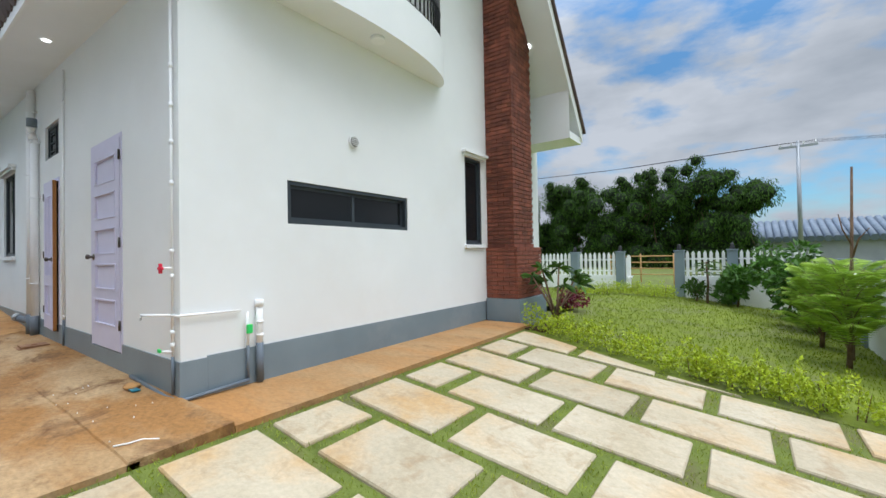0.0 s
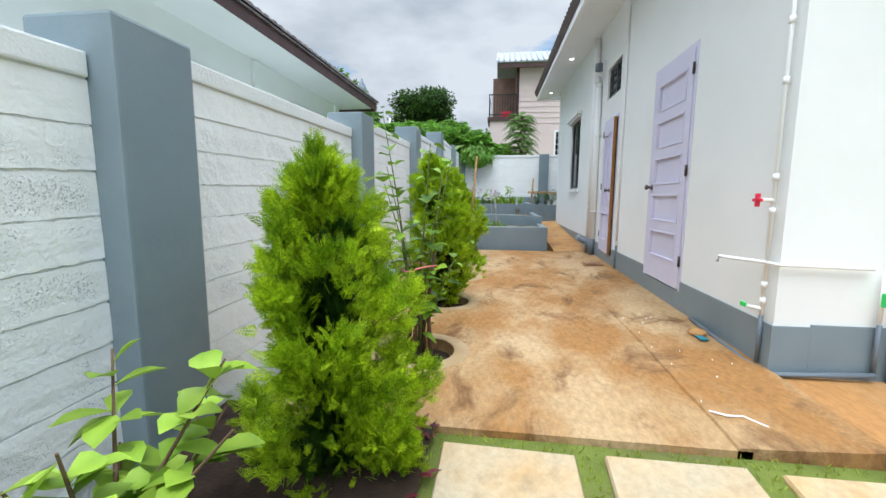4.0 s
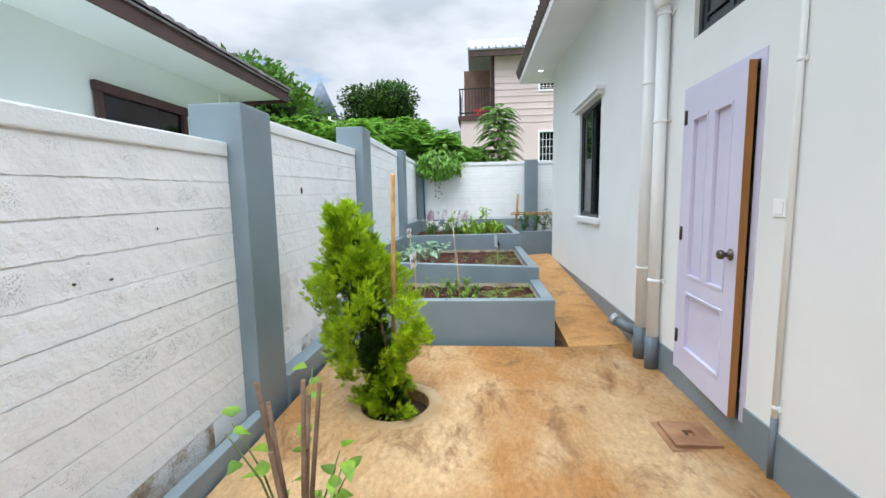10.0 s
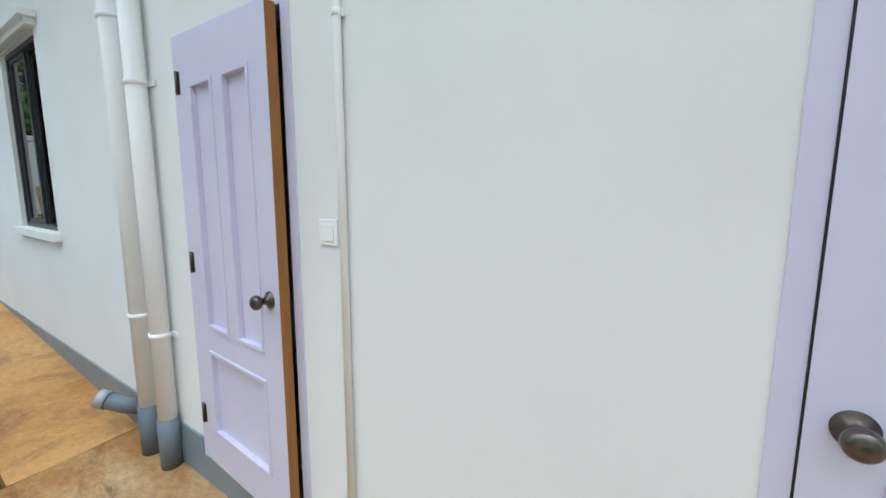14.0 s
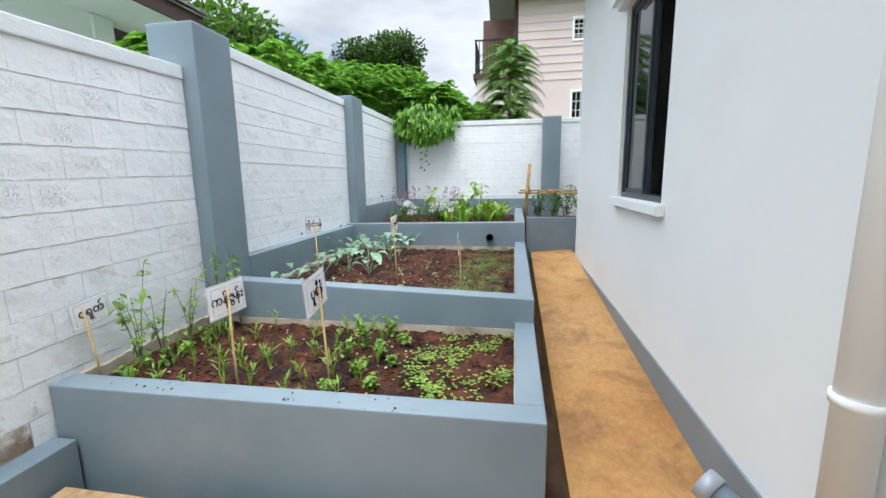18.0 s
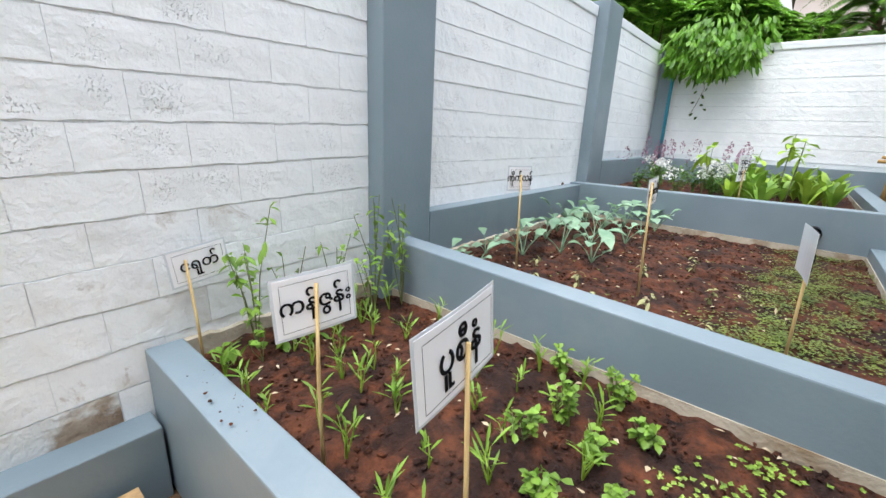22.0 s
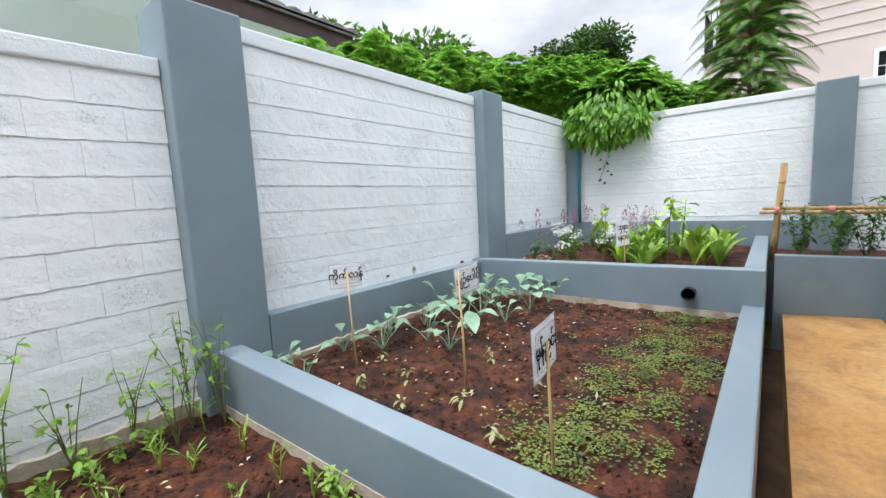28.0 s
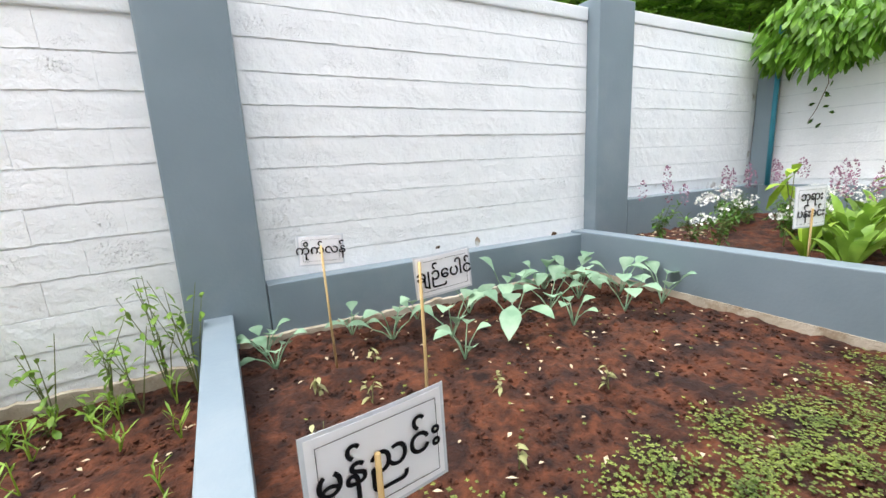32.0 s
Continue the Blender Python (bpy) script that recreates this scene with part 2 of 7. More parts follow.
M_GREY = surface("grey_concrete_paint", (0.175, 0.228, 0.262), (0.212, 0.27, 0.305), 2.0, 0.42, 0.10, 55, c3=(0.26, 0.30, 0.325), spec=0.6, scale3=1.1, lo3=0.55, hi3=0.78)
M_SLAB = surface("earth_stained_concrete", (0.37, 0.232, 0.104), (0.485, 0.345, 0.19), 1.1, 0.8, 0.35, 40, c3=(0.315, 0.156, 0.046), scale3=0.8, lo3=0.43, hi3=0.56, c4=(0.165, 0.080, 0.028), scale4=2.6, lo4=0.53, hi4=0.68, grain=0.28, stretch=(0.75, 1.15, 1))
M_PATH = surface("orange_mud_stained_concrete", (0.4592, 0.2352, 0.0728), (0.5712, 0.3472, 0.1456), 1.8, 0.8, 0.35, 40, c3=(0.40, 0.19, 0.055), scale3=0.9, lo3=0.45, hi3=0.66, c4=(0.22, 0.11, 0.045), scale4=2.6, lo4=0.48, hi4=0.74, grain=0.2)
M_APRON = surface("mud_washed_concrete", (0.345, 0.205, 0.085), (0.44, 0.295, 0.15), 1.3, 0.8, 0.35, 40, c3=(0.41, 0.205, 0.066), scale3=0.8, lo3=0.42, hi3=0.60, c4=(0.21, 0.11, 0.045), scale4=2.4, lo4=0.54, hi4=0.74, grain=0.2, stretch=(0.6, 1.2, 1))
M_PAVER = surface("cream_concrete_paver", (0.44, 0.37, 0.25), (0.55, 0.485, 0.36), 2.2, 0.78, 0.35, 45, c3=(0.49, 0.32, 0.145), scale3=1.1, lo3=0.46, hi3=0.66, obj_var=0.06, c4=(0.36, 0.26, 0.15), scale4=5, lo4=0.52, hi4=0.74, grain=0.14)
M_SOIL = surface("red_brown_soil", (0.012, 0.0037, 0.0020), (0.108, 0.033, 0.0125), 14, 0.95, 1.0, 60, c3=(0.020, 0.007, 0.0042), scale3=4, c4=(0.098, 0.033, 0.0135), scale4=3, lo4=0.55, hi4=0.7, grain=0.45)
M_DIRT = surface("damp_earth", (0.05, 0.028, 0.016), (0.12, 0.07, 0.038), 5, 0.95, 0.8, 40)
M_GRASSG = surface("grass_ground", (0.10, 0.13, 0.02), (0.16, 0.20, 0.035), 6, 0.95, 0.8, 50, c3=(0.13, 0.13, 0.045), scale3=1.5)
M_DOOR = surface("pale_lilac_door_paint", (0.64, 0.62, 0.78), (0.69, 0.67, 0.82), 3, 0.45, 0.05, 80)
M_DOOREDGE = surface("bare_brown_door_wood", (0.28, 0.115, 0.025), (0.36, 0.16, 0.04), 8, 0.6, 0.2, 60, stretch=(4, 4, 0.5))
M_FRAME = surface("dark_grey_aluminium", (0.035, 0.045, 0.055), (0.05, 0.06, 0.07), 5, 0.4)
M_GLASS = glass_dark("dark_window_glass")
M_PIPE = surface("white_pvc", (0.88, 0.89, 0.89), (0.91, 0.92, 0.92), 4, 0.6)
M_PIPEG = surface("grey_pvc", (0.13, 0.165, 0.20), (0.17, 0.20, 0.235), 4, 0.45)
M_BRICK = surface("red_brown_brick", (0.12, 0.036, 0.022), (0.23, 0.072, 0.04), 6, 0.75, 0.6, 60, obj_var=0.3, islands=True)
M_BMORT = surface("brown_mortar", (0.20, 0.14, 0.11), (0.28, 0.21, 0.17), 8, 0.9, 0.6, 70)
M_TILE = surface("dark_brown_roof_tile", (0.075, 0.05, 0.045), (0.13, 0.09, 0.08), 3, 0.6, 0.4, 30, obj_var=0.2, islands=True)
M_BROWNFASC = surface("dark_brown_fascia_paint", (0.06, 0.03, 0.028), (0.085, 0.045, 0.04), 4, 0.55)
M_NBWALL = surface("pale_mint_wall_paint", (0.80, 0.85, 0.81), (0.84, 0.88, 0.84), 1.0, 0.7, 0.2, 60)
M_PINK = surface("pale_pink_wall_paint", (0.66, 0.54, 0.52), (0.72, 0.60, 0.57), 0.8, 0.7, 0.2, 40)
M_METALROOF = surface("grey_metal_roof", (0.33, 0.36, 0.40), (0.42, 0.45, 0.48), 1.0, 0.45, metal=0.3)
M_BLACK = surface("black_iron_and_gap_shade", (0.012, 0.012, 0.013), (0.022, 0.022, 0.024), 8, 0.5)
M_BAMBOO = surface("dry_bamboo", (0.40, 0.22, 0.07), (0.58, 0.38, 0.15), 10, 0.55, 0.3, 60, stretch=(3, 3, 0.6), obj_var=0.1)
M_STEEL = surface("dark_bronze_metal", (0.10, 0.085, 0.075), (0.16, 0.14, 0.125), 6, 0.3, metal=0.9)
M_PAPER = surface("white_paper", (0.93, 0.93, 0.95), (0.95, 0.95, 0.97), 3, 0.5)
M_INK = surface("black_ink", (0.006, 0.006, 0.008), (0.01, 0.01, 0.012), 3, 0.8, spec=0.1)
M_BARK = surface("brown_bark", (0.10, 0.06, 0.035), (0.19, 0.12, 0.075), 12, 0.85, 0.8, 60)
M_ROOM = surface("room_plaster", (0.45, 0.45, 0.45), (0.5, 0.5, 0.5), 2, 0.8)
M_RED = surface("red_plastic", (0.65, 0.02, 0.06), (0.72, 0.03, 0.08), 5, 0.4)
M_GREEN = surface("green_plastic", (0.05, 0.62, 0.13), (0.07, 0.7, 0.16), 5, 0.4)
M_BLUE = surface("blue_green_pvc", (0.03, 0.20, 0.27), (0.04, 0.25, 0.33), 5, 0.45)
M_LAMP = bpy.data.materials.new("lit_lamp_lens")
M_LAMP.use_nodes = True
M_LAMP.node_tree.nodes["Principled BSDF"].inputs["Emission Color"].default_value = (1, 0.97, 0.9, 1)
M_LAMP.node_tree.nodes["Principled BSDF"].inputs["Emission Strength"].default_value = 2.5
M_LEAF_THUJA = leaf_surface("thuja_foliage", (0.15, 0.28, 0.005), (0.52, 0.69, 0.013), 0.45, trans=0.42)
# darker copy of the thuja green: shade inside the shrub put into the colour
M_LEAF_THUJA_SHADE = leaf_surface("thuja_inner_shade", (0.015, 0.048, 0.0036), (0.042, 0.102, 0.0072), 0.3)
M_LEAF_MID = leaf_surface("mid_green_leaves", (0.045, 0.1275, 0.015), (0.105, 0.225, 0.03), 0.35)
M_LEAF_DARK = leaf_surface("dark_green_leaves", (0.018, 0.058, 0.006), (0.075, 0.16, 0.012), 0.45, 0.65)
M_LEAF_LIGHT = leaf_surface("yellow_green_leaves", (0.20, 0.34, 0.03), (0.36, 0.52, 0.06), 0.3)
M_LEAF_HEDGE = leaf_surface("golden_hedge_leaves", (0.28, 0.38, 0.02), (0.50, 0.58, 0.03), 0.35)
M_LEAF_CABB = leaf_surface("blue_green_cabbage_leaves", (0.19, 0.34, 0.21), (0.34, 0.50, 0.33), 0.25)
M_LEAF_SPROUT = leaf_surface("fresh_seedling_leaves", (0.15, 0.27, 0.03), (0.34, 0.48, 0.08), 0.4)
M_LEAF_SEED = leaf_surface("pale_seedling_leaves", (0.09, 0.14, 0.02), (0.24, 0.30, 0.055), 0.5)

M_CAP = surface("white_coping_paint", (0.74, 0.77, 0.78), (0.80, 0.82, 0.83), 4, 0.7, 0.4, 70, c3=(0.66, 0.67, 0.66), scale3=1.8, lo3=0.6, hi3=0.8)
M_BARE = surface("broken_bare_block", (0.15, 0.075, 0.035), (0.50, 0.42, 0.33), 7, 0.9, 1.0, 50, c3=(0.70, 0.71, 0.70), scale3=4, lo3=0.45, hi3=0.55)
M_STAIN = surface("damp_stained_block", (0.83, 0.85, 0.86), (0.88, 0.89, 0.895), 5, 0.8, 0.45, 55, c3=(0.60, 0.57, 0.54), scale3=2.0, lo3=0.50, hi3=0.70, c4=(0.34, 0.26, 0.20), scale4=7, lo4=0.60, hi4=0.74)
M_LAWN = surface("lawn_turf", (0.12, 0.16, 0.012), (0.19, 0.23, 0.02), 5, 0.95, 0.8, 50, c3=(0.15, 0.17, 0.045), scale3=1.2)
M_LEAF_GRASS = leaf_surface("joint_grass_blades", (0.20, 0.25, 0.015), (0.33, 0.39, 0.03), 0.3)
M_LEAF_LAWN = leaf_surface("lawn_grass_blades", (0.13, 0.19, 0.006), (0.23, 0.29, 0.012), 0.2, 0.8)
# near-black for the crown cores: painted shade, not a leaf colour
M_CROWN_SHADE = surface("painted_crown_shade", (0.006, 0.015, 0.003), (0.0125, 0.0275, 0.005), 3, 0.9)
M_LEAF_WOOD = leaf_surface("bamboo_grove_leaves", (0.008, 0.032, 0.002), (0.075, 0.17, 0.008), 0.5, 0.8, 0.35)
M_LEAF_RED = leaf_surface("dark_red_leaves", (0.12, 0.015, 0.03), (0.22, 0.03, 0.05), 0.3)
M_LEAF_VINE = leaf_surface("fresh_vine_leaves", (0.09, 0.23, 0.02), (0.24, 0.46, 0.055), 0.35, trans=0.4)
M_FLOWER_W = surface("white_petals", (0.75, 0.75, 0.72), (0.82, 0.82, 0.80), 8, 0.6)
M_FLOWER_P = surface("mauve_petals", (0.26, 0.13, 0.19), (0.38, 0.20, 0.28), 8, 0.6)
M_LAMINATE = surface("clear_laminate_edge", (0.66, 0.69, 0.73), (0.72, 0.75, 0.78), 3, 0.15)
M_STICK = surface("split_bamboo_stick", (0.45, 0.30, 0.12), (0.62, 0.46, 0.22), 14, 0.6, 0.3, 60, stretch=(3, 3, 0.5))

M_NBTILE = surface("weathered_roof_tile", (0.15, 0.125, 0.12), (0.30, 0.27, 0.26), 4, 0.75, 0.5, 40, obj_var=0.25, islands=True, c3=(0.30, 0.28, 0.27), scale3=5, lo3=0.55, hi3=0.75)
M_PINKD = surface("brown_timber_wall", (0.20, 0.12, 0.09), (0.28, 0.18, 0.14), 3, 0.7)
M_SLATE = surface("slate_blue_roof", (0.12, 0.16, 0.21), (0.18, 0.22, 0.28), 3, 0.6, 0.4, 20)
M_LEAF_BAMB = leaf_surface("bamboo_leaves", (0.04, 0.112, 0.009), (0.12, 0.25, 0.02), 0.4, 0.65, 0.35)
M_LEAF_FEATH = leaf_surface("feather_leaves", (0.03, 0.10, 0.012), (0.14, 0.30, 0.025), 0.5)

M_STEM = surface("green_brown_stem", (0.10, 0.13, 0.04), (0.18, 0.20, 0.07), 20, 0.7)
M_LEAF_SPIN = leaf_surface("fresh_green_leaves", (0.1275, 0.255, 0.0255), (0.255, 0.408, 0.0595), 0.3)
M_LEAF_WILT = leaf_surface("wilted_leaves", (0.28, 0.30, 0.12), (0.42, 0.42, 0.20), 0.3)
M_LEAF_BUSH = leaf_surface("heart_shaped_leaves", (0.055, 0.16, 0.009), (0.27, 0.44, 0.022), 0.4)
M_DRYLEAF = surface("dry_leaf_scraps", (0.42, 0.33, 0.20), (0.60, 0.50, 0.36), 20, 0.8)
M_TIE = surface("pink_plastic_tie", (0.62, 0.16, 0.14), (0.72, 0.28, 0.24), 12, 0.5)
M_RIM = surface("pale_trowelled_cement", (0.35, 0.245, 0.125), (0.43, 0.32, 0.185), 4, 0.8, 0.3, 50, c3=(0.33, 0.21, 0.10), scale3=3, lo3=0.5, hi3=0.66)
M_PITSOIL = surface("dark_damp_soil", (0.018, 0.0096, 0.006), (0.039, 0.0216, 0.0132), 12, 0.95, 1.0, 60)
M_DRAIN = surface("brown_stained_drain_lid", (0.24, 0.12, 0.06), (0.38, 0.22, 0.12), 7, 0.8, 0.5, 50)


# ---------- mesh helpers ----------
ORIGIN = {}


def thing(name, loc, label, category, group=""):
    ob = new(name)
    ob.location = loc
    ob.empty_display_size = 0.1
    ORIGIN[ob.name] = Vector(loc)
    return tagged(ob, label, category, group)


def finish(bm, name, material, smooth=False):
    me = bpy.data.meshes.new(name)
    bm.normal_update()
    bm.to_mesh(me)
    bm.free()
    for m in material if isinstance(material, (list, tuple)) else [material]:
        me.materials.append(m)
    if smooth:
        for p in me.polygons:
            p.use_smooth = True
    return me


def part(name, bm, material, parent, label="", smooth=False):
    """One mesh under a thing or a part; its vertices are given in the world."""
    o = ORIGIN[parent.name]
    bmesh.ops.translate(bm, verts=bm.verts, vec=-o)
    ob = new(name, finish(bm, name, material, smooth))
    ob.parent = parent
    ORIGIN[ob.name] = o
    return tagged(ob, label)


def structure(name, bm, material, label, category, smooth=False, kind="structure"):
    ob = new(name, finish(bm, name, material, smooth))
    ORIGIN[ob.name] = Vector((0, 0, 0))
    return tagged(ob, label, category, "", kind)


def box(bm, x0, x1, y0, y1, z0, z1, bev=0.0, mi=0):
    vs = [bm.verts.new((x, y, z)) for x in (x0, x1) for y in (y0, y1) for z in (z0, z1)]
    fs = [bm.faces.new([vs[i] for i in q]) for q in ((0, 1, 3, 2), (4, 6, 7, 5), (0, 4, 5, 1), (2, 3, 7, 6), (0, 2, 6, 4), (1, 5, 7, 3))]
    for f in fs:
        f.material_index = mi
    if bev:
        es = {e for f in fs for e in f.edges}
        bmesh.ops.bevel(bm, geom=list(es), offset=bev, segments=2, profile=0.6, affect="EDGES")
    return vs


def B(*a, bev=0.0):
    bm = bmesh.new()
    box(bm, *a, bev=bev)
    return bm


def tube(bm, pts, r, n=10, r1=None, cap=True, mi=0):
    """A round tube along points, of radius r at the start and r1 at the end."""
    pts = [Vector(p) for p in pts]
    rings = []
    for i, p in enumerate(pts):
        d = (pts[min(i + 1, len(pts) - 1)] - pts[max(i - 1, 0)]).normalized()
        a = d.cross(Vector((0, 0, 1)) if abs(d.z) < 0.9 else Vector((1, 0, 0))).normalized()
        b = d.cross(a)
        rr = r + ((r1 if r1 is not None else r) - r) * i / max(len(pts) - 1, 1)
        rings.append([bm.verts.new(p + rr * (math.cos(2 * math.pi * k / n) * a + math.sin(2 * math.pi * k / n) * b)) for k in range(n)])
    for u, v in zip(rings, rings[1:]):
        for k in range(n):
            f = bm.faces.new((u[k], u[(k + 1) % n], v[(k + 1) % n], v[k]))
            f.material_index, f.smooth = mi, n > 5
    if cap:
        for ring, flip in ((rings[0], True), (rings[-1], False)):
            f = bm.faces.new(list(reversed(ring)) if flip else ring)
            f.material_index = mi


def T(pts, r, n=10, r1=None):
    bm = bmesh.new()
    tube(bm, pts, r, n, r1)
    return bm


def holed(bm, axis, p0, p1, u0, u1, z0, z1, holes):
    """A wall between the planes p0 and p1 of the axis, from u0 to u1 and z0 to z1, with holes (u0, u1, z0, z1) through it."""
    us = sorted({u0, u1, *[h[0] for h in holes], *[h[1] for h in holes]})
    zs = sorted({z0, z1, *[h[2] for h in holes], *[h[3] for h in holes]})
    solid = lambda i, j: 0 <= i < len(us) - 1 and 0 <= j < len(zs) - 1 and not any(h[0] - 1e-6 <= us[i] and us[i + 1] <= h[1] + 1e-6 and h[2] - 1e-6 <= zs[j] and zs[j + 1] <= h[3] + 1e-6 for h in holes)
    cache = {}

    def v(u, p, z):
        key = (round(u, 4), p, round(z, 4))
        if key not in cache:
            cache[key] = bm.verts.new((p, u, z) if axis == "x" else (u, p, z))
        return cache[key]
    for i in range(len(us) - 1):
        for j in range(len(zs) - 1):
            if not solid(i, j):
                continue
            a, b, c, d = us[i], us[i + 1], zs[j], zs[j + 1]
            for p in (p0, p1):
                bm.faces.new((v(a, p, c), v(b, p, c), v(b, p, d), v(a, p, d)))
            for di, dj, e in ((-1, 0, ((a, c), (a, d))), (1, 0, ((b, c), (b, d))), (0, -1, ((a, c), (b, c))), (0, 1, ((a, d), (b, d)))):
                if not solid(i + di, j + dj):
                    (s, t), (q, r) = e
                    bm.faces.new((v(s, p0, t), v(q, p0, r), v(q, p1, r), v(s, p1, t)))
    bmesh.ops.recalc_face_normals(bm, faces=bm.faces)


def lerp(a, b, t):
    return a + (b - a) * t


# ---------- plan ----------
HX, HY, HEND = -5.34, 1.80, -15.32       # house corner, wall line and far end
BY = -1.262                              # face of the boundary wall
BX = -17.05                              # face of the back wall
POSTS = [-1.66, -4.37, -6.95, -9.52, -12.25, -14.98]
TOPS = [1.49, 1.678, 1.848, 2.13, 2.455, 2.495]
RISE = [0.028, 0.014, 0.022, 0.025, 0.0, 0.0]  # how far the bays climb, per metre


def slab_z(x):
    return lerp(0.0, 0.05, (-4.6 - x) / 6.08)


def path_z(x):
    return lerp(0.053, 0.31, min(1, max(0, (-10.7 - x) / 4.6)))
M_CREAM = surface("bare_cream_cement", (0.42, 0.36, 0.27), (0.56, 0.50, 0.40), 9, 0.9, 0.6, 60, c3=(0.30, 0.22, 0.14), scale3=4)
# ---------- ground ----------
bm = bmesh.new()
rows = [[bm.verts.new((x, y, z)) for x, z in ((-450, -0.13), (-4.6, -0.13), (-0.2, -0.68), (450, -0.68))] for y in (-450, -60, 60, 450)]
for a, b in zip(rows, rows[1:]):
    for i in range(3):
        bm.faces.new((a[i], a[i + 1], b[i + 1], b[i]))
structure("ground", bm, M_GRASSG, "broad flat ground of grass and earth", "ground")
bm = bmesh.new()
box(bm, -16.9, -4.62, -1.42, -0.9, -0.125, -0.098)
box(bm, -15.69, -10.66, 1.0, 1.20, -0.125, -0.02)
structure("ground_border", bm, M_DIRT, "damp brown earth strips beside the walls", "ground")

PITS = [(-5.43, -0.38), (-6.76, -0.38), (-8.03, -0.386), (-9.47, -0.31)]
PIT_R = 0.25
bm = bmesh.new()
loops = [[(-4.50, -1.06), (-4.50, 1.26), (-10.68, 1.26), (-10.68, -1.09)]]
for px, py in PITS:
    loops.append([(px + PIT_R * (1 + 0.02 * math.sin(3 * k)) * math.cos(2 * math.pi * k / 28), py + PIT_R * math.sin(2 * math.pi * k / 28)) for k in range(28)])
edges = []
for lp in loops:
    vs = [bm.verts.new((x, y, 0)) for x, y in lp]
    edges += [bm.edges.new((vs[i], vs[(i + 1) % len(vs)])) for i in range(len(vs))]
bmesh.ops.triangle_fill(bm, use_beauty=True, edges=edges)
for v in bm.verts:
    v.co.z = slab_z(v.co.x)
ext = bmesh.ops.extrude_face_region(bm, geom=bm.faces[:])
for v in [g for g in ext["geom"] if isinstance(g, bmesh.types.BMVert)]:
    v.co.z -= 0.12
bmesh.ops.recalc_face_normals(bm, faces=bm.faces)
structure("pavement", bm, M_SLAB, "earth-stained pale concrete yard slab with round tree pits", "pavement")
# apron along the house, rising a little to the wall
bm = bmesh.new()
N = 40
rows = []
for yy, dz in ((1.203, -0.004), (1.212, 0.012), (1.23, 0.014), (1.4, 0.020), (1.65, 0.033), (1.795, 0.043)):
    row = []
    for i in range(N + 1):
        x = lerp(-4.50, -10.68, i / N)
        fade = min(1.0, max(0.0, (x + 7.3) / 1.2))  # the edge dies out into the slab
        yw = yy + (0.03 * noise.noise((x * 1.3, 0, 7)) + 0.008 * noise.noise((x * 6, 0, 3)) if yy < 1.3 else 0.0)
        low = 0.001 if yy > 1.21 else -0.004
        row.append(bm.verts.new((x, yw, slab_z(x) + (lerp(low, dz, fade) if yy < 1.3 else dz))))
    rows.append(row)
for a, b in zip(rows, rows[1:]):
    for i in range(N):
        bm.faces.new((a[i], a[i + 1], b[i + 1], b[i]))
ext = bmesh.ops.extrude_face_region(bm, geom=bm.faces[:])
for v in [g for g in ext["geom"] if isinstance(g, bmesh.types.BMVert)]:
    v.co.z -= 0.12
bmesh.ops.recalc_face_normals(bm, faces=bm.faces)
structure("pavement_apron", bm, M_SLAB, "orange mud-stained concrete apron along the house wall", "pavement")
bm = B(-5.335, -4.50, 1.802, 6.52, -0.12, 0.012)
structure("pavement_front", bm, M_APRON, "pale mud-washed concrete strip at the house front", "pavement")
# narrow path between beds and house
bm = bmesh.new()
rows = []
for yy in (1.19, 1.5, 1.795):
    rows.append([bm.verts.new((lerp(-10.685, -15.69, i / N), yy, path_z(lerp(-10.685, -15.69, i / N)) + 0.07 * (yy - 1.19))) for i in range(N + 1)])
for a, b in zip(rows, rows[1:]):
    for i in range(N):
        bm.faces.new((a[i], a[i + 1], b[i + 1], b[i]))
ext = bmesh.ops.extrude_face_region(bm, geom=bm.faces[:])
for v in [g for g in ext["geom"] if isinstance(g, bmesh.types.BMVert)]:
    v.co.z -= 0.3
bmesh.ops.recalc_face_normals(bm, faces=bm.faces)
structure("path", bm, M_PATH, "narrow orange mud-stained concrete path between beds and house", "path")

# ---------- house ----------
D1 = (-7.61, -6.63, 0.225, 2.405)
D2 = (-9.84, -8.98, 0.225, 2.265)
SW = (-9.77, -9.03, 2.585, 3.055)
WW = (-13.05, -11.97, 1.26, 2.745)
LW = (2.765, 4.56, 1.47, 1.90)
NW = (5.98, 6.485, 1.30, 2.73)
bm = bmesh.new()
holed(bm, "y", HY, HY + 0.2, HEND, HX, 0.32, 4.6, [D1, D2, SW, WW])
wall_n = structure("wall_north", bm, M_WALL, "smooth white-painted long side wall of the house", "wall")
bm = bmesh.new()
holed(bm, "x", HX - 0.2, HX, HY + 0.2, 8.9, 0.335, 6.6, [LW, NW])
box(bm, HX - 0.2, HX, HY, HY + 0.2, 4.6, 6.6)
structure("wall_east", bm, M_WALL, "smooth white-painted tall front wall of the house", "wall")
structure("wall_west", B(HEND, HEND + 0.2, HY + 0.2, 8.9, -0.1, 4.6), M_WALL, "white-painted far end wall of the house", "wall")
structure("wall_south", B(HEND + 0.2, HX - 0.2, 8.7, 8.9, -0.1, 4.6), M_WALL, "white-painted rear wall of the house", "wall")
structure("wall_inner", B(HEND + 0.2, HX - 0.2, 4.9, 5.0, -0.1, 4.4), M_ROOM, "plain inner wall of the dim rooms", "wall")
structure("floor_inner", B(HEND + 0.2, HX - 0.2, 2.0, 8.7, -0.1, 0.25), M_ROOM, "plain room floor", "floor")
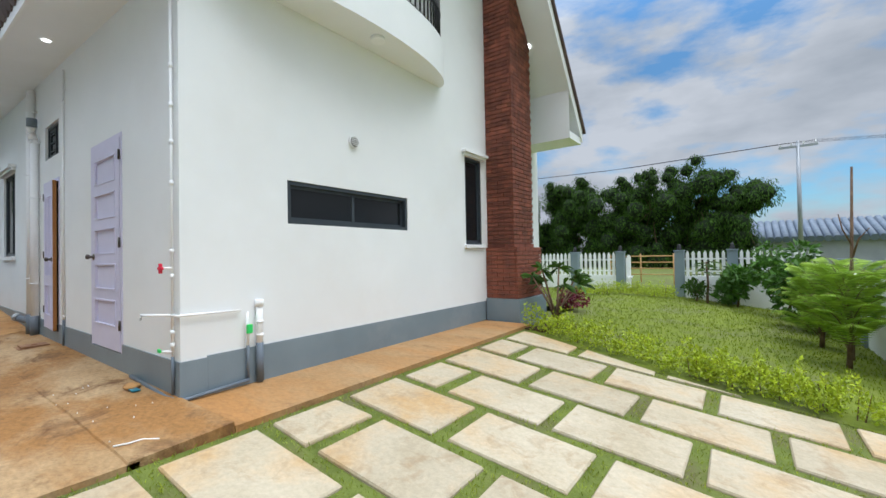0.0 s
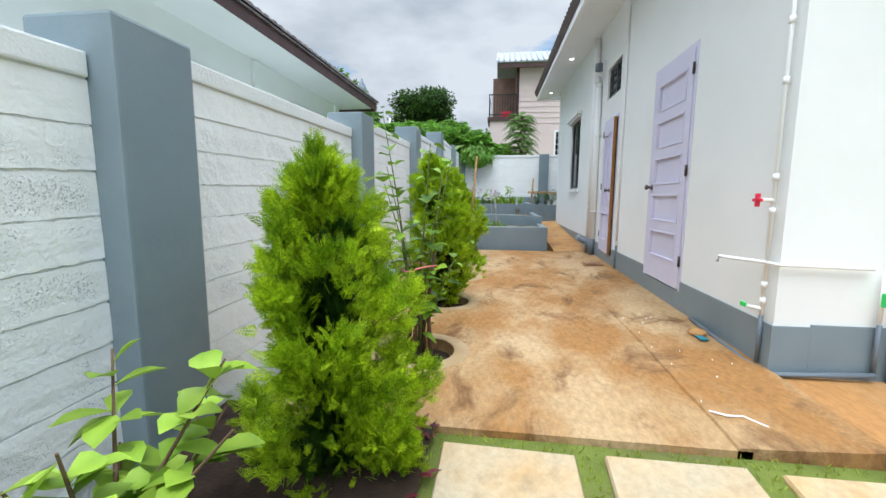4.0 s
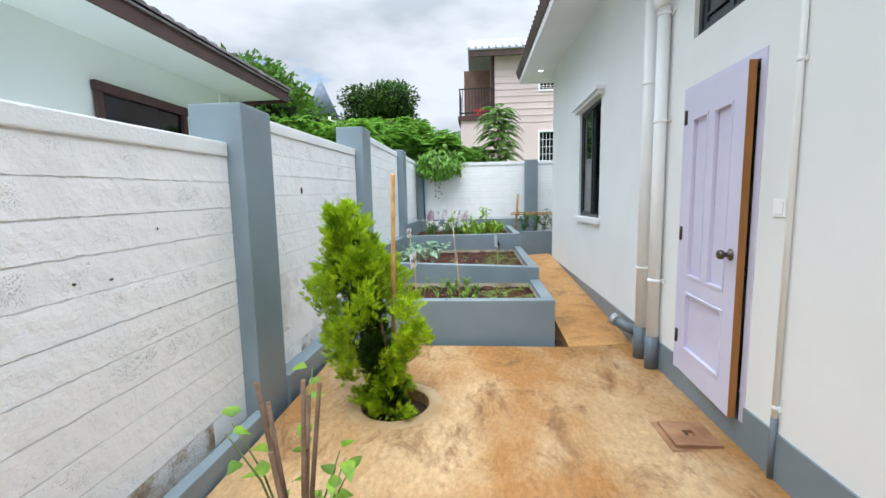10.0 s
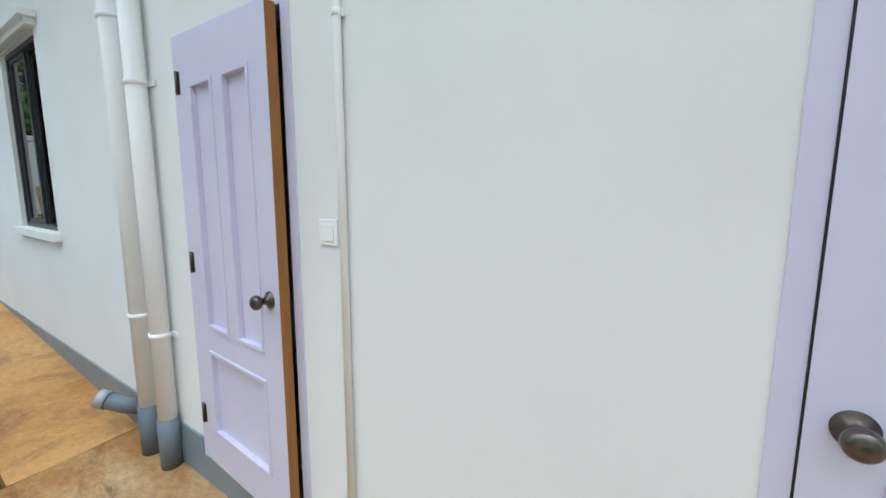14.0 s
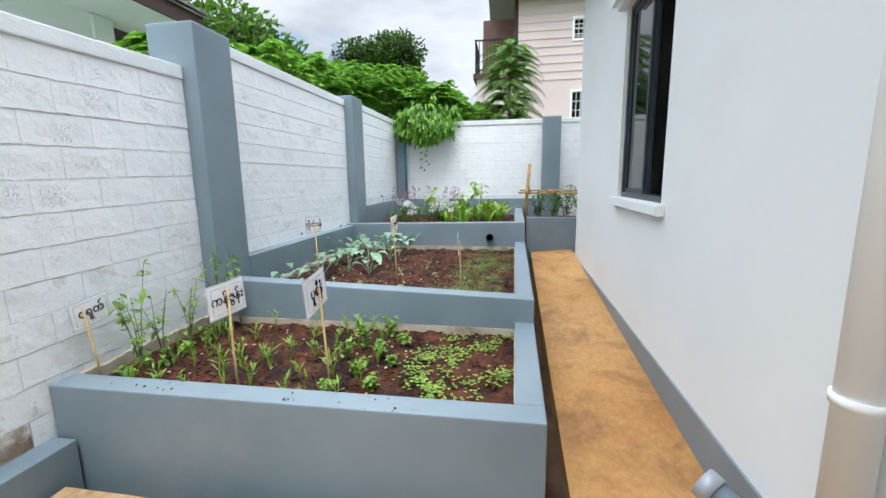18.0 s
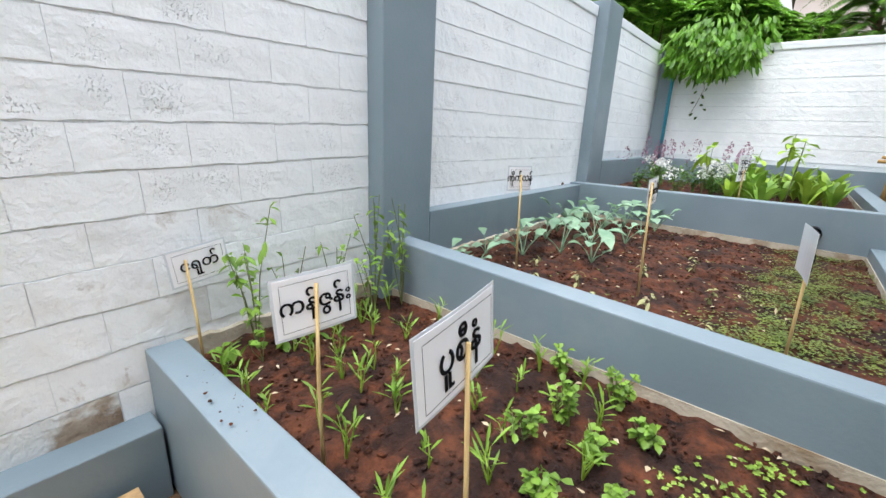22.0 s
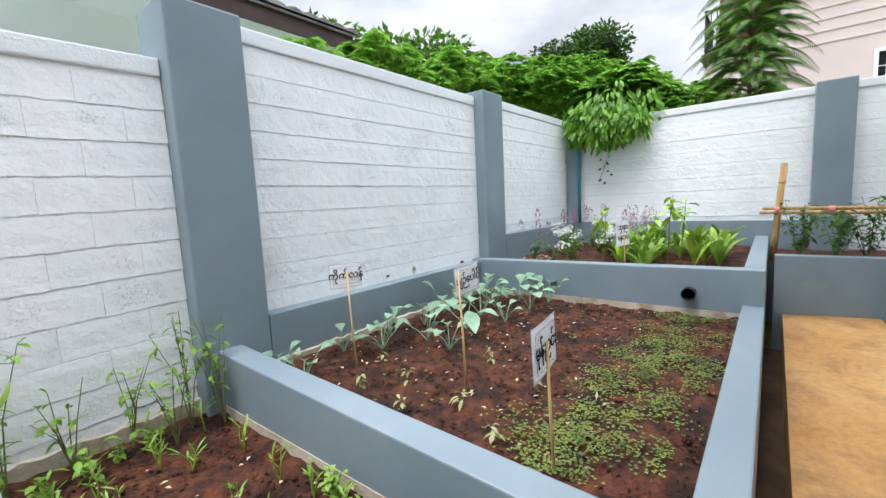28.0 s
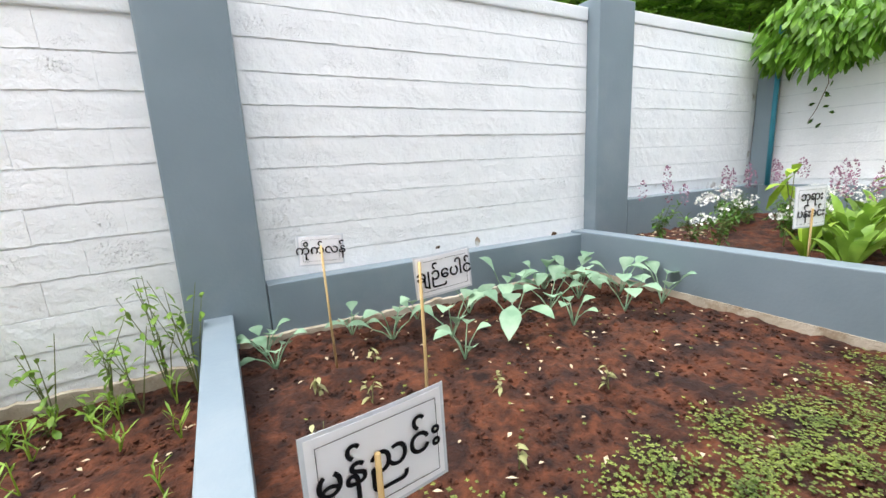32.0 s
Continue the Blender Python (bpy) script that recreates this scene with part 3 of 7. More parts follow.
structure("ceiling_inner", B(HEND + 0.2, HX - 0.2, 2.0, 8.7, 4.45, 4.6), M_ROOM, "plain room ceiling", "ceiling")
# grey plinth, proud of the wall by a few millimetres, cut at the doors
bm = bmesh.new()
for a, b in ((HEND, D2[0] - 0.002), (D2[1] + 0.002, D1[0] - 0.002), (D1[1] + 0.002, HX + 0.012)):
    box(bm, a, b, HY - 0.012, HY + 0.2, -0.1, 0.32)
for d in (D1, D2):
    box(bm, d[0] - 0.002, d[1] + 0.002, HY - 0.012, HY + 0.2, -0.1, d[2])
structure("baseboard", bm, M_GREY, "dark grey painted plinth band along the side wall", "plinth")
bm = B(HX - 0.2, HX + 0.012, HY + 0.201, 6.54, -0.1, 0.335)
structure("baseboard_front", bm, M_GREY, "dark grey painted plinth band along the front wall", "plinth")


def eave_z(x):
    return lerp(3.52, 3.98, (HX - x) / 10.0)


bm = bmesh.new()
a = [bm.verts.new(p) for p in ((-15.8, 1.2, eave_z(-15.8) - 0.05), (HX, 1.2, eave_z(HX) - 0.05), (HX, 1.8, eave_z(HX) + 0.05), (-15.8, 1.8, eave_z(-15.8) + 0.05))]
bm.faces.new(a)
b = [bm.verts.new(v.co + Vector((0, 0, 0.12))) for v in a]
bm.faces.new(list(reversed(b)))
for i in range(4):
    bm.faces.new((a[i], b[i], b[(i + 1) % 4], a[(i + 1) % 4]))
bmesh.ops.recalc_face_normals(bm, faces=bm.faces)
structure("soffit", bm, M_WALL, "white-painted eave soffit of the house", "soffit")

# ---------- boundary wall ----------
def climb(bm, x0, rise):
    """Lifts the upper corners of a bay the further they lie from its first post."""
    for v in bm.verts:
        if v.co.z > 1.0:
            v.co.z += rise * (x0 - v.co.x)
    return bm


for i, (px, top) in enumerate(zip(POSTS, TOPS)):
    nx = POSTS[i + 1] + 0.37 if i + 1 < len(POSTS) else BX
    structure(f"wall_boundary_{i + 1}", climb(B(px - 0.003, nx + 0.003, BY - 0.14, BY - 0.005, -0.1 if i > 1 else -0.7, top - 0.01), px, RISE[i]), M_MORTAR, "white-painted block boundary wall bay", "wall")
structure("wall_back", B(BX - 0.14, BX - 0.005, BY - 0.14, 8.9, -0.1, 2.44), M_MORTAR, "white-painted block wall closing the garden end", "wall")
for i, px in enumerate(POSTS):
    top = TOPS[i] + 0.015
    p = thing("wall_post", (px + 0.18, -1.3, -0.1), "dark grey painted concrete post of the boundary wall", "post", "boundary wall posts")
    part("shaft", B(px, px + 0.37, -1.50, -1.15, -0.1 if i > 1 else -0.7, top, bev=0.012), M_GREY, p)

# ---------- raised beds ----------
BED_OBS = []
BEDS = [("raised_bed", -10.80, -11.95, 0.492), ("raised_bed", -11.95, -14.47, 0.645), ("raised_bed", -14.47, -16.2, 0.885)]
for i, (nm, xa, xb, top) in enumerate(BEDS):
    t = thing(nm, ((xa + xb) / 2, 0, 0), "grey painted concrete raised planting bed filled with soil", "raised bed", "raised beds")
    bm = B(xa - 0.13, xa, BY + 0.002, 1.072, -0.1, top, bev=0.008)
    for v in bm.verts:
        if v.co.z > 0:
            v.co.z += (-0.006, 0.034, -0.012)[i] * (1.09 - v.co.y)  # the tops are not quite level
    part("front_wall", bm, [M_GREY], t)
    part("side_wall", B(xb if i < 2 else -17.04, xa - 0.131, 0.950, 1.072, -0.1, top - 0.001, bev=0.008), [M_GREY], t)
    BED_OBS.append(t)
t = thing("raised_bed", (-15.9, 2.2, 0), "grey painted concrete bed at the end of the path", "raised bed", "raised beds")
part("front_wall", B(-15.83, -15.70, 1.121, 3.4, -0.1, 0.83, bev=0.008), M_GREY, t)
part("soil", B(-17.04, -15.83, 1.121, 3.4, -0.1, 0.74), M_SOIL, t)
# ---------- doors ----------
def panel_door(x0, x1, z0, z1, panels, swing, hinge_right, label, name):
    """A panelled door in a lilac frame. The leaf hangs at the wall's face and swings out by some degrees round its hinge edge."""
    fw = 0.045
    d = tagged(new(name), label, "door", "", "structure")
    d.location = (x0, HY, z0)
    ORIGIN[d.name] = Vector(d.location)
    bm = bmesh.new()
    box(bm, x0, x0 + fw, HY - 0.006, HY + 0.12, z0, z1)
    box(bm, x1 - fw, x1, HY - 0.006, HY + 0.12, z0, z1)
    box(bm, x0 + fw, x1 - fw, HY - 0.006, HY + 0.12, z1 - fw, z1)
    part("door_frame", bm, M_DOOR, d)
    a, b, lo, hi, th = x0 + fw + 0.004, x1 - fw - 0.004, z0 + 0.012, z1 - fw - 0.004, 0.04
    y0, y1 = HY - 0.012, HY - 0.012 + th
    hinge = Vector((b if hinge_right else a, y0, 0))
    turn = Matrix.Translation(hinge) @ Matrix.Rotation(radians(swing), 4, "Z") @ Matrix.Translation(-hinge)
    bm = bmesh.new()
    holes = [(lerp(a, b, p[0]), lerp(a, b, p[1]), lerp(lo, hi, p[2]), lerp(lo, hi, p[3])) for p in panels]
    holed(bm, "y", y0, y1, a, b, lo, hi, holes)
    bmesh.ops.transform(bm, matrix=turn, verts=bm.verts)
    leaf = part("door_leaf", bm, M_DOOR, d)
    for h in holes:
        bm = bmesh.new()
        box(bm, h[0], h[1], y0 + 0.018, y1 - 0.008, h[2], h[3])
        # sloping moulding round the sunk panel
        for ax, bx, az, bz in ((h[0] - 0.004, h[1] + 0.004, h[3] - 0.014, h[3] + 0.004), (h[0] - 0.004, h[1] + 0.004, h[2] - 0.004, h[2] + 0.014), (h[0] - 0.004, h[0] + 0.012, h[2] + 0.014, h[3] - 0.014), (h[1] - 0.012, h[1] + 0.004, h[2] + 0.014, h[3] - 0.014)):
            box(bm, ax, bx, y0 - 0.007, y0 + 0.019, az, bz, bev=0.003)
        bmesh.ops.transform(bm, matrix=turn, verts=bm.verts)
        part("panel", bm, M_DOOR, leaf)
    # bare edge on the lock side; on a shut door, black paints the gap's shade
    e = a if hinge_right else b
    bm = B(e - 0.003 if hinge_right else e, e if hinge_right else e + 0.003, y0 + 0.001, y1, lo, hi)
    bmesh.ops.transform(bm, matrix=turn, verts=bm.verts)
    part("door_edge", bm, M_DOOREDGE if swing else M_BLACK, leaf, "bare brown wood edge" if swing else "black strip painted in for the shaded door gap")
    # knob with rose and stem
    kx, kz = (a + 0.065, z0 + 0.96) if hinge_right else (b - 0.065, z0 + 0.95)
    bm = bmesh.new()
    prof = [(0.0, 0.033), (0.006, 0.033), (0.012, 0.016), (0.034, 0.013), (0.040, 0.022), (0.050, 0.028), (0.062, 0.027), (0.070, 0.020), (0.073, 0.006)]
    rings = [[bm.verts.new((kx + r * math.cos(2 * math.pi * k / 20), y0 - d0, kz + r * math.sin(2 * math.pi * k / 20))) for k in range(20)] for d0, r in prof]
    for u, v in zip(rings, rings[1:]):
        for k in range(20):
            bm.faces.new((u[k], u[(k + 1) % 20], v[(k + 1) % 20], v[k])).smooth = True
    bm.faces.new(rings[-1])
    bmesh.ops.recalc_face_normals(bm, faces=bm.faces)
    bmesh.ops.transform(bm, matrix=turn, verts=bm.verts)
    part("door_knob", bm, M_STEEL, leaf, "round dark bronze door knob")
    for fz in (0.125, 0.5, 0.90):
        hz = lerp(z0, z1, fz)
        bm = bmesh.new()
        hx = b if hinge_right else a
        tube(bm, [(hx, y0 - 0.006, hz - 0.05), (hx, y0 - 0.006, hz + 0.05)], 0.007, 8)
        box(bm, hx - 0.022, hx + 0.022, y0 - 0.003, y0, hz - 0.048, hz + 0.048)
        part("hinge", bm, M_STEEL, d, "dark steel hinge")
    return d


five = [(0.13, 0.87, *z) for z in ((0.11, 0.235), (0.285, 0.41), (0.46, 0.585), (0.635, 0.76), (0.81, 0.935))]
panel_door(D1[0], D1[1], D1[2], D1[3], five, 0.0, True, "closed pale lilac wooden door with five panels", "door_1")
four = [(0.17, 0.44, 0.36, 0.91), (0.56, 0.83, 0.36, 0.91), (0.17, 0.83, 0.09, 0.30)]
panel_door(D2[0], D2[1], D2[2], D2[3], four, -3.9, False, "slightly open pale lilac wooden panel door, bare brown edge", "door_2")


# ---------- windows ----------
def window_y(name, w, label, sashes, bars=0, slid=False):
    """A window in the long wall: frame, sashes with panes, set back in the opening."""
    x0, x1, z0, z1 = w
    o = tagged(new(name), label, "window", "", "structure")
    o.location = (x0, HY, z0)
    ORIGIN[o.name] = Vector(o.location)
    f = 0.04
    bm = bmesh.new()
    for q in ((x0, x1, z0, z0 + f), (x0, x1, z1 - f, z1), (x0, x0 + f, z0 + f, z1 - f), (x1 - f, x1, z0 + f, z1 - f)):
        box(bm, q[0], q[1], HY + 0.03, HY + 0.10, q[2], q[3])
    part("window_frame", bm, M_FRAME, o)
    n = sashes
    for i in range(n):
        a, b = lerp(x0 + f, x1 - f, i / n), lerp(x0 + f, x1 - f, (i + 1) / n)
        if slid:
            # both sashes pushed to the far end, the near half stands open
            a, b = x0 + f + 0.03 * i, lerp(x0 + f, x1 - f, 0.5) + 0.03 * i
        yy = HY + 0.045 + 0.022 * (i % 2)
        bm = bmesh.new()
        s = 0.035
        for q in ((a, b, z0 + f, z0 + f + s), (a, b, z1 - f - s, z1 - f), (a, a + s, z0 + f + s, z1 - f - s), (b - s, b, z0 + f + s, z1 - f - s)):
            box(bm, q[0], q[1], yy, yy + 0.02, q[2], q[3])
        sash = part("sash", bm, M_FRAME, o)
        part("pane", B(a + s, b - s, yy + 0.007, yy + 0.012, z0 + f + s, z1 - f - s), M_GLASS, sash)
        for k in range(bars):
            zz = lerp(z0, z1, (k + 1) / (bars + 1))
            part("bar", B(a + s, b - s, yy - 0.01, yy, zz - 0.006, zz + 0.006), M_FRAME, sash)
    return o


def window_x(name, w, label, sashes):
    y0, y1, z0, z1 = w
    o = tagged(new(name), label, "window", "", "structure")
    o.location = (HX, y0, z0)
    ORIGIN[o.name] = Vector(o.location)
    f = 0.04
    bm = bmesh.new()
    for q in ((y0, y1, z0, z0 + f), (y0, y1, z1 - f, z1), (y0, y0 + f, z0 + f, z1 - f), (y1 - f, y1, z0 + f, z1 - f)):
        box(bm, HX - 0.09, HX - 0.012, q[0], q[1], q[2], q[3])
    part("window_frame", bm, M_FRAME, o)
    for i in range(sashes):
        a, b = lerp(y0 + f, y1 - f, i / sashes), lerp(y0 + f, y1 - f, (i + 1) / sashes)
        xx = HX - 0.05 - 0.022 * (i % 2)
        bm = bmesh.new()
        s = 0.03
        for q in ((a, b, z0 + f, z0 + f + s), (a, b, z1 - f - s, z1 - f), (a, a + s, z0 + f + s, z1 - f - s), (b - s, b, z0 + f + s, z1 - f - s)):
            box(bm, xx - 0.02, xx, q[0], q[1], q[2], q[3])
        sash = part("sash", bm, M_FRAME, o)
        part("pane", B(xx - 0.012, xx - 0.007, a + s, b - s, z0 + f + s, z1 - f - s), M_GLASS, sash)
    return o


win = window_y("window_1", WW, "tall half-open dark-framed sliding window with white hood and sill", 2, 0, True)
bm = bmesh.new()
box(bm, WW[0] - 0.14, WW[1] + 0.14, HY - 0.10, HY - 0.001, WW[3] + 0.05, WW[3] + 0.10, bev=0.006)
box(bm, WW[0] - 0.09, WW[1] + 0.09, HY - 0.06, HY - 0.001, WW[3] + 0.005, WW[3] + 0.05)
part("window_hood", bm, M_WALL, win, "white moulded hood")
part("window_sill", B(WW[0] - 0.07, WW[1] + 0.07, HY - 0.05, HY - 0.001, WW[2] - 0.07, WW[2] - 0.004, bev=0.006), M_WALL, win, "white projecting sill")
window_y("window_2", SW, "small dark-framed high window above the lilac door", 2, 3)
window_x("window_3", LW, "long low dark grey framed sliding window", 2)
win = window_x("window_4", NW, "narrow tall dark window with white hood and sill", 1)
bm = bmesh.new()
box(bm, HX + 0.001, HX + 0.09, NW[0] - 0.09, NW[1] + 0.12, NW[3] + 0.05, NW[3] + 0.10, bev=0.006)
box(bm, HX + 0.001, HX + 0.05, NW[0] - 0.06, NW[1] + 0.09, NW[3] + 0.005, NW[3] + 0.05)
part("window_hood", bm, M_WALL, win, "white moulded hood")
part("window_sill", B(HX + 0.001, HX + 0.05, NW[0] - 0.05, NW[1] + 0.05, NW[2] - 0.06, NW[2] - 0.004, bev=0.006), M_WALL, win, "white projecting sill")

# ---------- pipes on the wall ----------
def downpipe(x, r, z_top, clamps, foot, kink=None):
    y = HY - r - (0.003 if r < 0.03 else 0.010)
    p = thing("drain_pipe", (x, y, path_z(x)), "white plastic drain pipe clamped to the house wall", "pipe", "wall drain pipes")
    zb = slab_z(x) + 0.03
    part("pipe", T([(x, y, foot), (x, y, z_top)], r, 16), M_PIPE, p)
    part("foot", T([(x, y, zb), (x, y, foot)], r * 1.16, 16), M_PIPEG, p, "grey painted foot of the pipe")
    for z in clamps:
        bm = bmesh.new()
        tube(bm, [(x, y, z - 0.012), (x, y, z + 0.012)], r * 1.13, 16)
        box(bm, x - r * 1.9, x + r * 1.9, HY - 0.012, HY - 0.002, z - 0.012, z + 0.012)
        part("clamp", bm, M_PIPE, p)
    return p


p = downpipe(-10.12, 0.046, 2.95, (0.83, 2.10, 2.9), 0.36)
part("elbow", T([(-10.12, HY - 0.07, 2.95), (-10.12, HY - 0.085, 3.02), (-10.08, HY - 0.1, 3.08), (-10.01, HY - 0.1, 3.12)], 0.055, 14), M_PIPE, p)
part("vent_cap", T([(-10.01, HY - 0.1, 3.10), (-10.01, HY - 0.1, 3.22)], 0.06, 14), M_PIPEG, p, "dark open end of the pipe")
downpipe(-10.35, 0.050, 3.72, (0.90, 2.45, 3.4), 0.37)
p = downpipe(-8.73, 0.0135, 3.6, (0.45, 2.12, 3.2), 0.40)
x = -10.74
p = thing("drain_outlet", (x, 1.66, 0.06), "short tilted grey plastic drain stub at the wall foot", "pipe")
part("bend", T([(x - 0.06, 1.64, 0.31), (x + 0.04, 1.73, 0.26), (x + 0.09, 1.80, 0.24)], 0.050, 16), M_PIPEG, p)
part("collar", T([(x - 0.068, 1.633, 0.314), (x - 0.03, 1.667, 0.295)], 0.058, 16), M_METALROOF, p, "paler grey collar")
# corner water pipe with taps
p = thing("water_pipe", (-5.42, HY - 0.02, 0.1), "thin white water pipe with red and green taps at the corner", "pipe")
r, y, xx = 0.011, HY - 0.025, -5.42
part("riser", T([(xx, y, 0.36), (xx, y, 3.5)], r, 10), M_PIPE, p)
part("riser_foot", T([(xx, y, 0.06), (xx, y, 0.36)], r * 1.15, 10), M_PIPEG, p, "grey painted foot of the pipe")
for z in (0.45, 0.55, 1.0, 1.2, 1.75, 2.08, 2.38, 2.7):
    part("socket", T([(xx, y, z - 0.02), (xx, y, z + 0.02)], r * 1.5, 10), M_PIPE, p)
part("branch", T([(xx, y, 0.69), (HX + 0.03, y, 0.69), (HX + 0.03, y + 0.06, 0.69), (HX + 0.03, 2.27, 0.68)], 0.0105, 10), M_PIPE, p)
part("spout", T([(xx, y, 0.69), (xx - 0.01, y - 0.05, 0.695), (xx - 0.34, y - 0.10, 0.68), (xx - 0.355, y - 0.105, 0.64)], 0.0105, 10), M_PIPE, p)
bm = bmesh.new()
tube(bm, [(xx, y, 1.065), (xx - 0.02, y - 0.06, 1.065)], 0.012, 10)
part("tap_body", bm, M_PIPE, p)
bm = bmesh.new()
box(bm, xx - 0.035, xx - 0.015, y - 0.085, y - 0.06, 1.025, 1.105, bev=0.006)
box(bm, xx - 0.065, xx + 0.015, y - 0.083, y - 0.062, 1.055, 1.075, bev=0.006)
part("tap_handle", bm, M_RED, p, "red tap handle")
bm = bmesh.new()
tube(bm, [(xx, y, 0.40), (xx - 0.06, y - 0.05, 0.40)], 0.012, 10)
part("tap_body", bm, M_PIPE, p)
part("tap_handle", B(xx - 0.10, xx - 0.05, y - 0.075, y - 0.06, 0.395, 0.425, bev=0.005), M_GREEN, p, "green tap handle")
# risers on the front wall
p = thing("water_pipe", (HX + 0.03, 2.33, 0), "pair of white wall pipes with grey feet and green valve", "pipe")
part("thin_riser", T([(HX + 0.03, 2.33, 0.36), (HX + 0.03, 2.33, 0.66)], 0.012, 10), M_PIPE, p)
part("thin_foot", T([(HX + 0.035, 2.33, 0.05), (HX + 0.035, 2.33, 0.36)], 0.013, 10), M_PIPEG, p, "grey painted foot")
part("low_run", T([(HX + 0.05, 2.33, 0.06), (HX + 0.05, HY - 0.03, 0.03), (-5.5, HY - 0.05, 0.035), (-6.3, HY - 0.04, 0.075)], 0.016, 10), M_PIPEG, p, "grey painted pipe along the plinth")
part("thick_riser", T([(HX + 0.045, 2.435, 0.36), (HX + 0.045, 2.435, 0.70)], 0.027, 14), M_PIPE, p)
part("thick_foot", T([(HX + 0.045, 2.435, 0.02), (HX + 0.045, 2.435, 0.37)], 0.032, 14), M_PIPEG, p, "grey painted foot")
part("cap", T([(HX + 0.045, 2.435, 0.70), (HX + 0.045, 2.435, 0.76)], 0.036, 14), M_PIPE, p)
for z in (0.44, 0.56):
    part("clamp", T([(HX + 0.045, 2.435, z - 0.012), (HX + 0.045, 2.435, z + 0.012)], 0.033, 14), M_PIPE, p)
part("valve_handle", B(HX + 0.05, HX + 0.08, 2.305, 2.355, 0.47, 0.55, bev=0.008), M_GREEN, p, "green valve handle")
# switch
p = thing("wall_switch", (-8.816, HY, 1.442), "white square light switch on the wall", "switch")
part("plate", B(-8.861, -8.771, HY - 0.008, HY - 0.001, 1.397, 1.487, bev=0.004), M_PIPE, p)
part("rocker", B(-8.846, -8.786, HY - 0.013, HY - 0.008, 1.412, 1.472, bev=0.003), M_PIPE, p)
# round louvred wall vent
p = thing("wall_vent", (HX, 3.62, 2.455), "small round white wall vent with dark louvres", "vent")
part("ring", T([(HX + 0.002, 3.62, 2.455), (HX + 0.03, 3.62, 2.455)], 0.068, 24), M_PIPE, p)
# black disc behind the louvres paints the shade inside the vent
part("opening", T([(HX + 0.031, 3.62, 2.455), (HX + 0.035, 3.62, 2.455)], 0.058, 24), M_BLACK, p, "black disc painted in for the shaded opening")
for k in range(5):
    z = 2.455 - 0.042 + 0.021 * k
    w = math.sqrt(max(0.0, 0.056 ** 2 - (z - 2.455) ** 2))
    part("louvre", B(HX + 0.036, HX + 0.05, 3.62 - w, 3.62 + w, z - 0.004, z + 0.004), M_PIPE, p)
# recessed eave lights
for lx in (-8.0, -11.6, -15.0):
    p = thing("eave_light", (lx, 1.5, eave_z(lx)), "small round recessed downlight in the white soffit", "light", "eave lights")
    part("ring", T([(lx, 1.5, eave_z(lx) - 0.012), (lx, 1.5, eave_z(lx) + 0.01)], 0.055, 20), M_PIPE, p)
    part("lens", T([(lx, 1.5, eave_z(lx) - 0.016), (lx, 1.5, eave_z(lx) - 0.012)], 0.042, 20), M_LAMP, p)

# ---------- house roof ----------
bm = bmesh.new()
n = 62
for k in range(n):
    xa = lerp(-15.85, HX + 0.3, k / n)
    xb = lerp(-15.85, HX + 0.3, (k + 1) / n)
    xm = (xa + xb) / 2
    z = eave_z(xm) + 0.10
    tube(bm, [(xm, 1.13, z), (xm, 2.2, z + 0.45), (xm, 5.3, z + 1.75)], (xb - xa) * 0.52, 8)
roof = thing("house_roof", (-10, 1.2, 3.8), "dark brown ribbed tile roof over white eaves", "roof")
part("tiles", bm, M_TILE, roof)
bm = bmesh.new()
v = [bm.verts.new(q) for q in ((-15.8, 1.175, eave_z(-15.8) - 0.07), (HX, 1.175, eave_z(HX) - 0.07), (HX, 1.175, eave_z(HX) + 0.08), (-15.8, 1.175, eave_z(-15.8) + 0.08))]
v2 = [bm.verts.new(q.co + Vector((0, 0.022, 0))) for q in v]
bm.faces.new(v)
bm.faces.new(list(reversed(v2)))
for i in range(4):
    bm.faces.new((v[i], v2[i], v2[(i + 1) % 4], v[(i + 1) % 4]))
bmesh.ops.recalc_face_normals(bm, faces=bm.faces)
part("fascia", bm, M_WALL, roof, "white fascia board")
part("end_board", B(-15.83, -15.8, 1.2, 2.0, eave_z(-15.8) - 0.06, eave_z(-15.8) + 0.35), M_WALL, roof)
# gable over the front: slope with verge, soffit and boxed end
def slope_slab(bm, x0, x1, y0, z0, y1, z1, th):
    q = [(x0, y0, z0), (x1, y0, z0), (x1, y1, z1), (x0, y1, z1)]
    a = [bm.verts.new(c) for c in q]
    b = [bm.verts.new((c[0], c[1], c[2] + th)) for c in q]
    bm.faces.new(a)
    bm.faces.new(list(reversed(b)))
    for i in range(4):
        bm.faces.new((a[i], b[i], b[(i + 1) % 4], a[(i + 1) % 4]))
    bmesh.ops.recalc_face_normals(bm, faces=bm.faces)


roof = thing("gable_roof", (-5, 7, 5), "steep gable roof with white soffit and dark verge", "roof")
bm = bmesh.new()
slope_slab(bm, -6.0, -4.32, 8.72, 3.42, 4.8, 8.10, 0.16)
part("soffit", bm, M_WALL, roof, "white soffit")
bm = bmesh.new()
slope_slab(bm, -6.0, -4.24, 8.78, 3.52, 4.8, 8.29, 0.06)
part("tiles", bm, M_TILE, roof)
bm = bmesh.new()
slope_slab(bm, -4.318, -4.29, 8.72, 3.34, 4.8, 8.05, 0.24)
part("verge", bm, M_WALL, roof, "white verge board")
bm = bmesh.new()
box(bm, -5.339, -4.32, 8.05, 8.71, 3.30, 3.43)
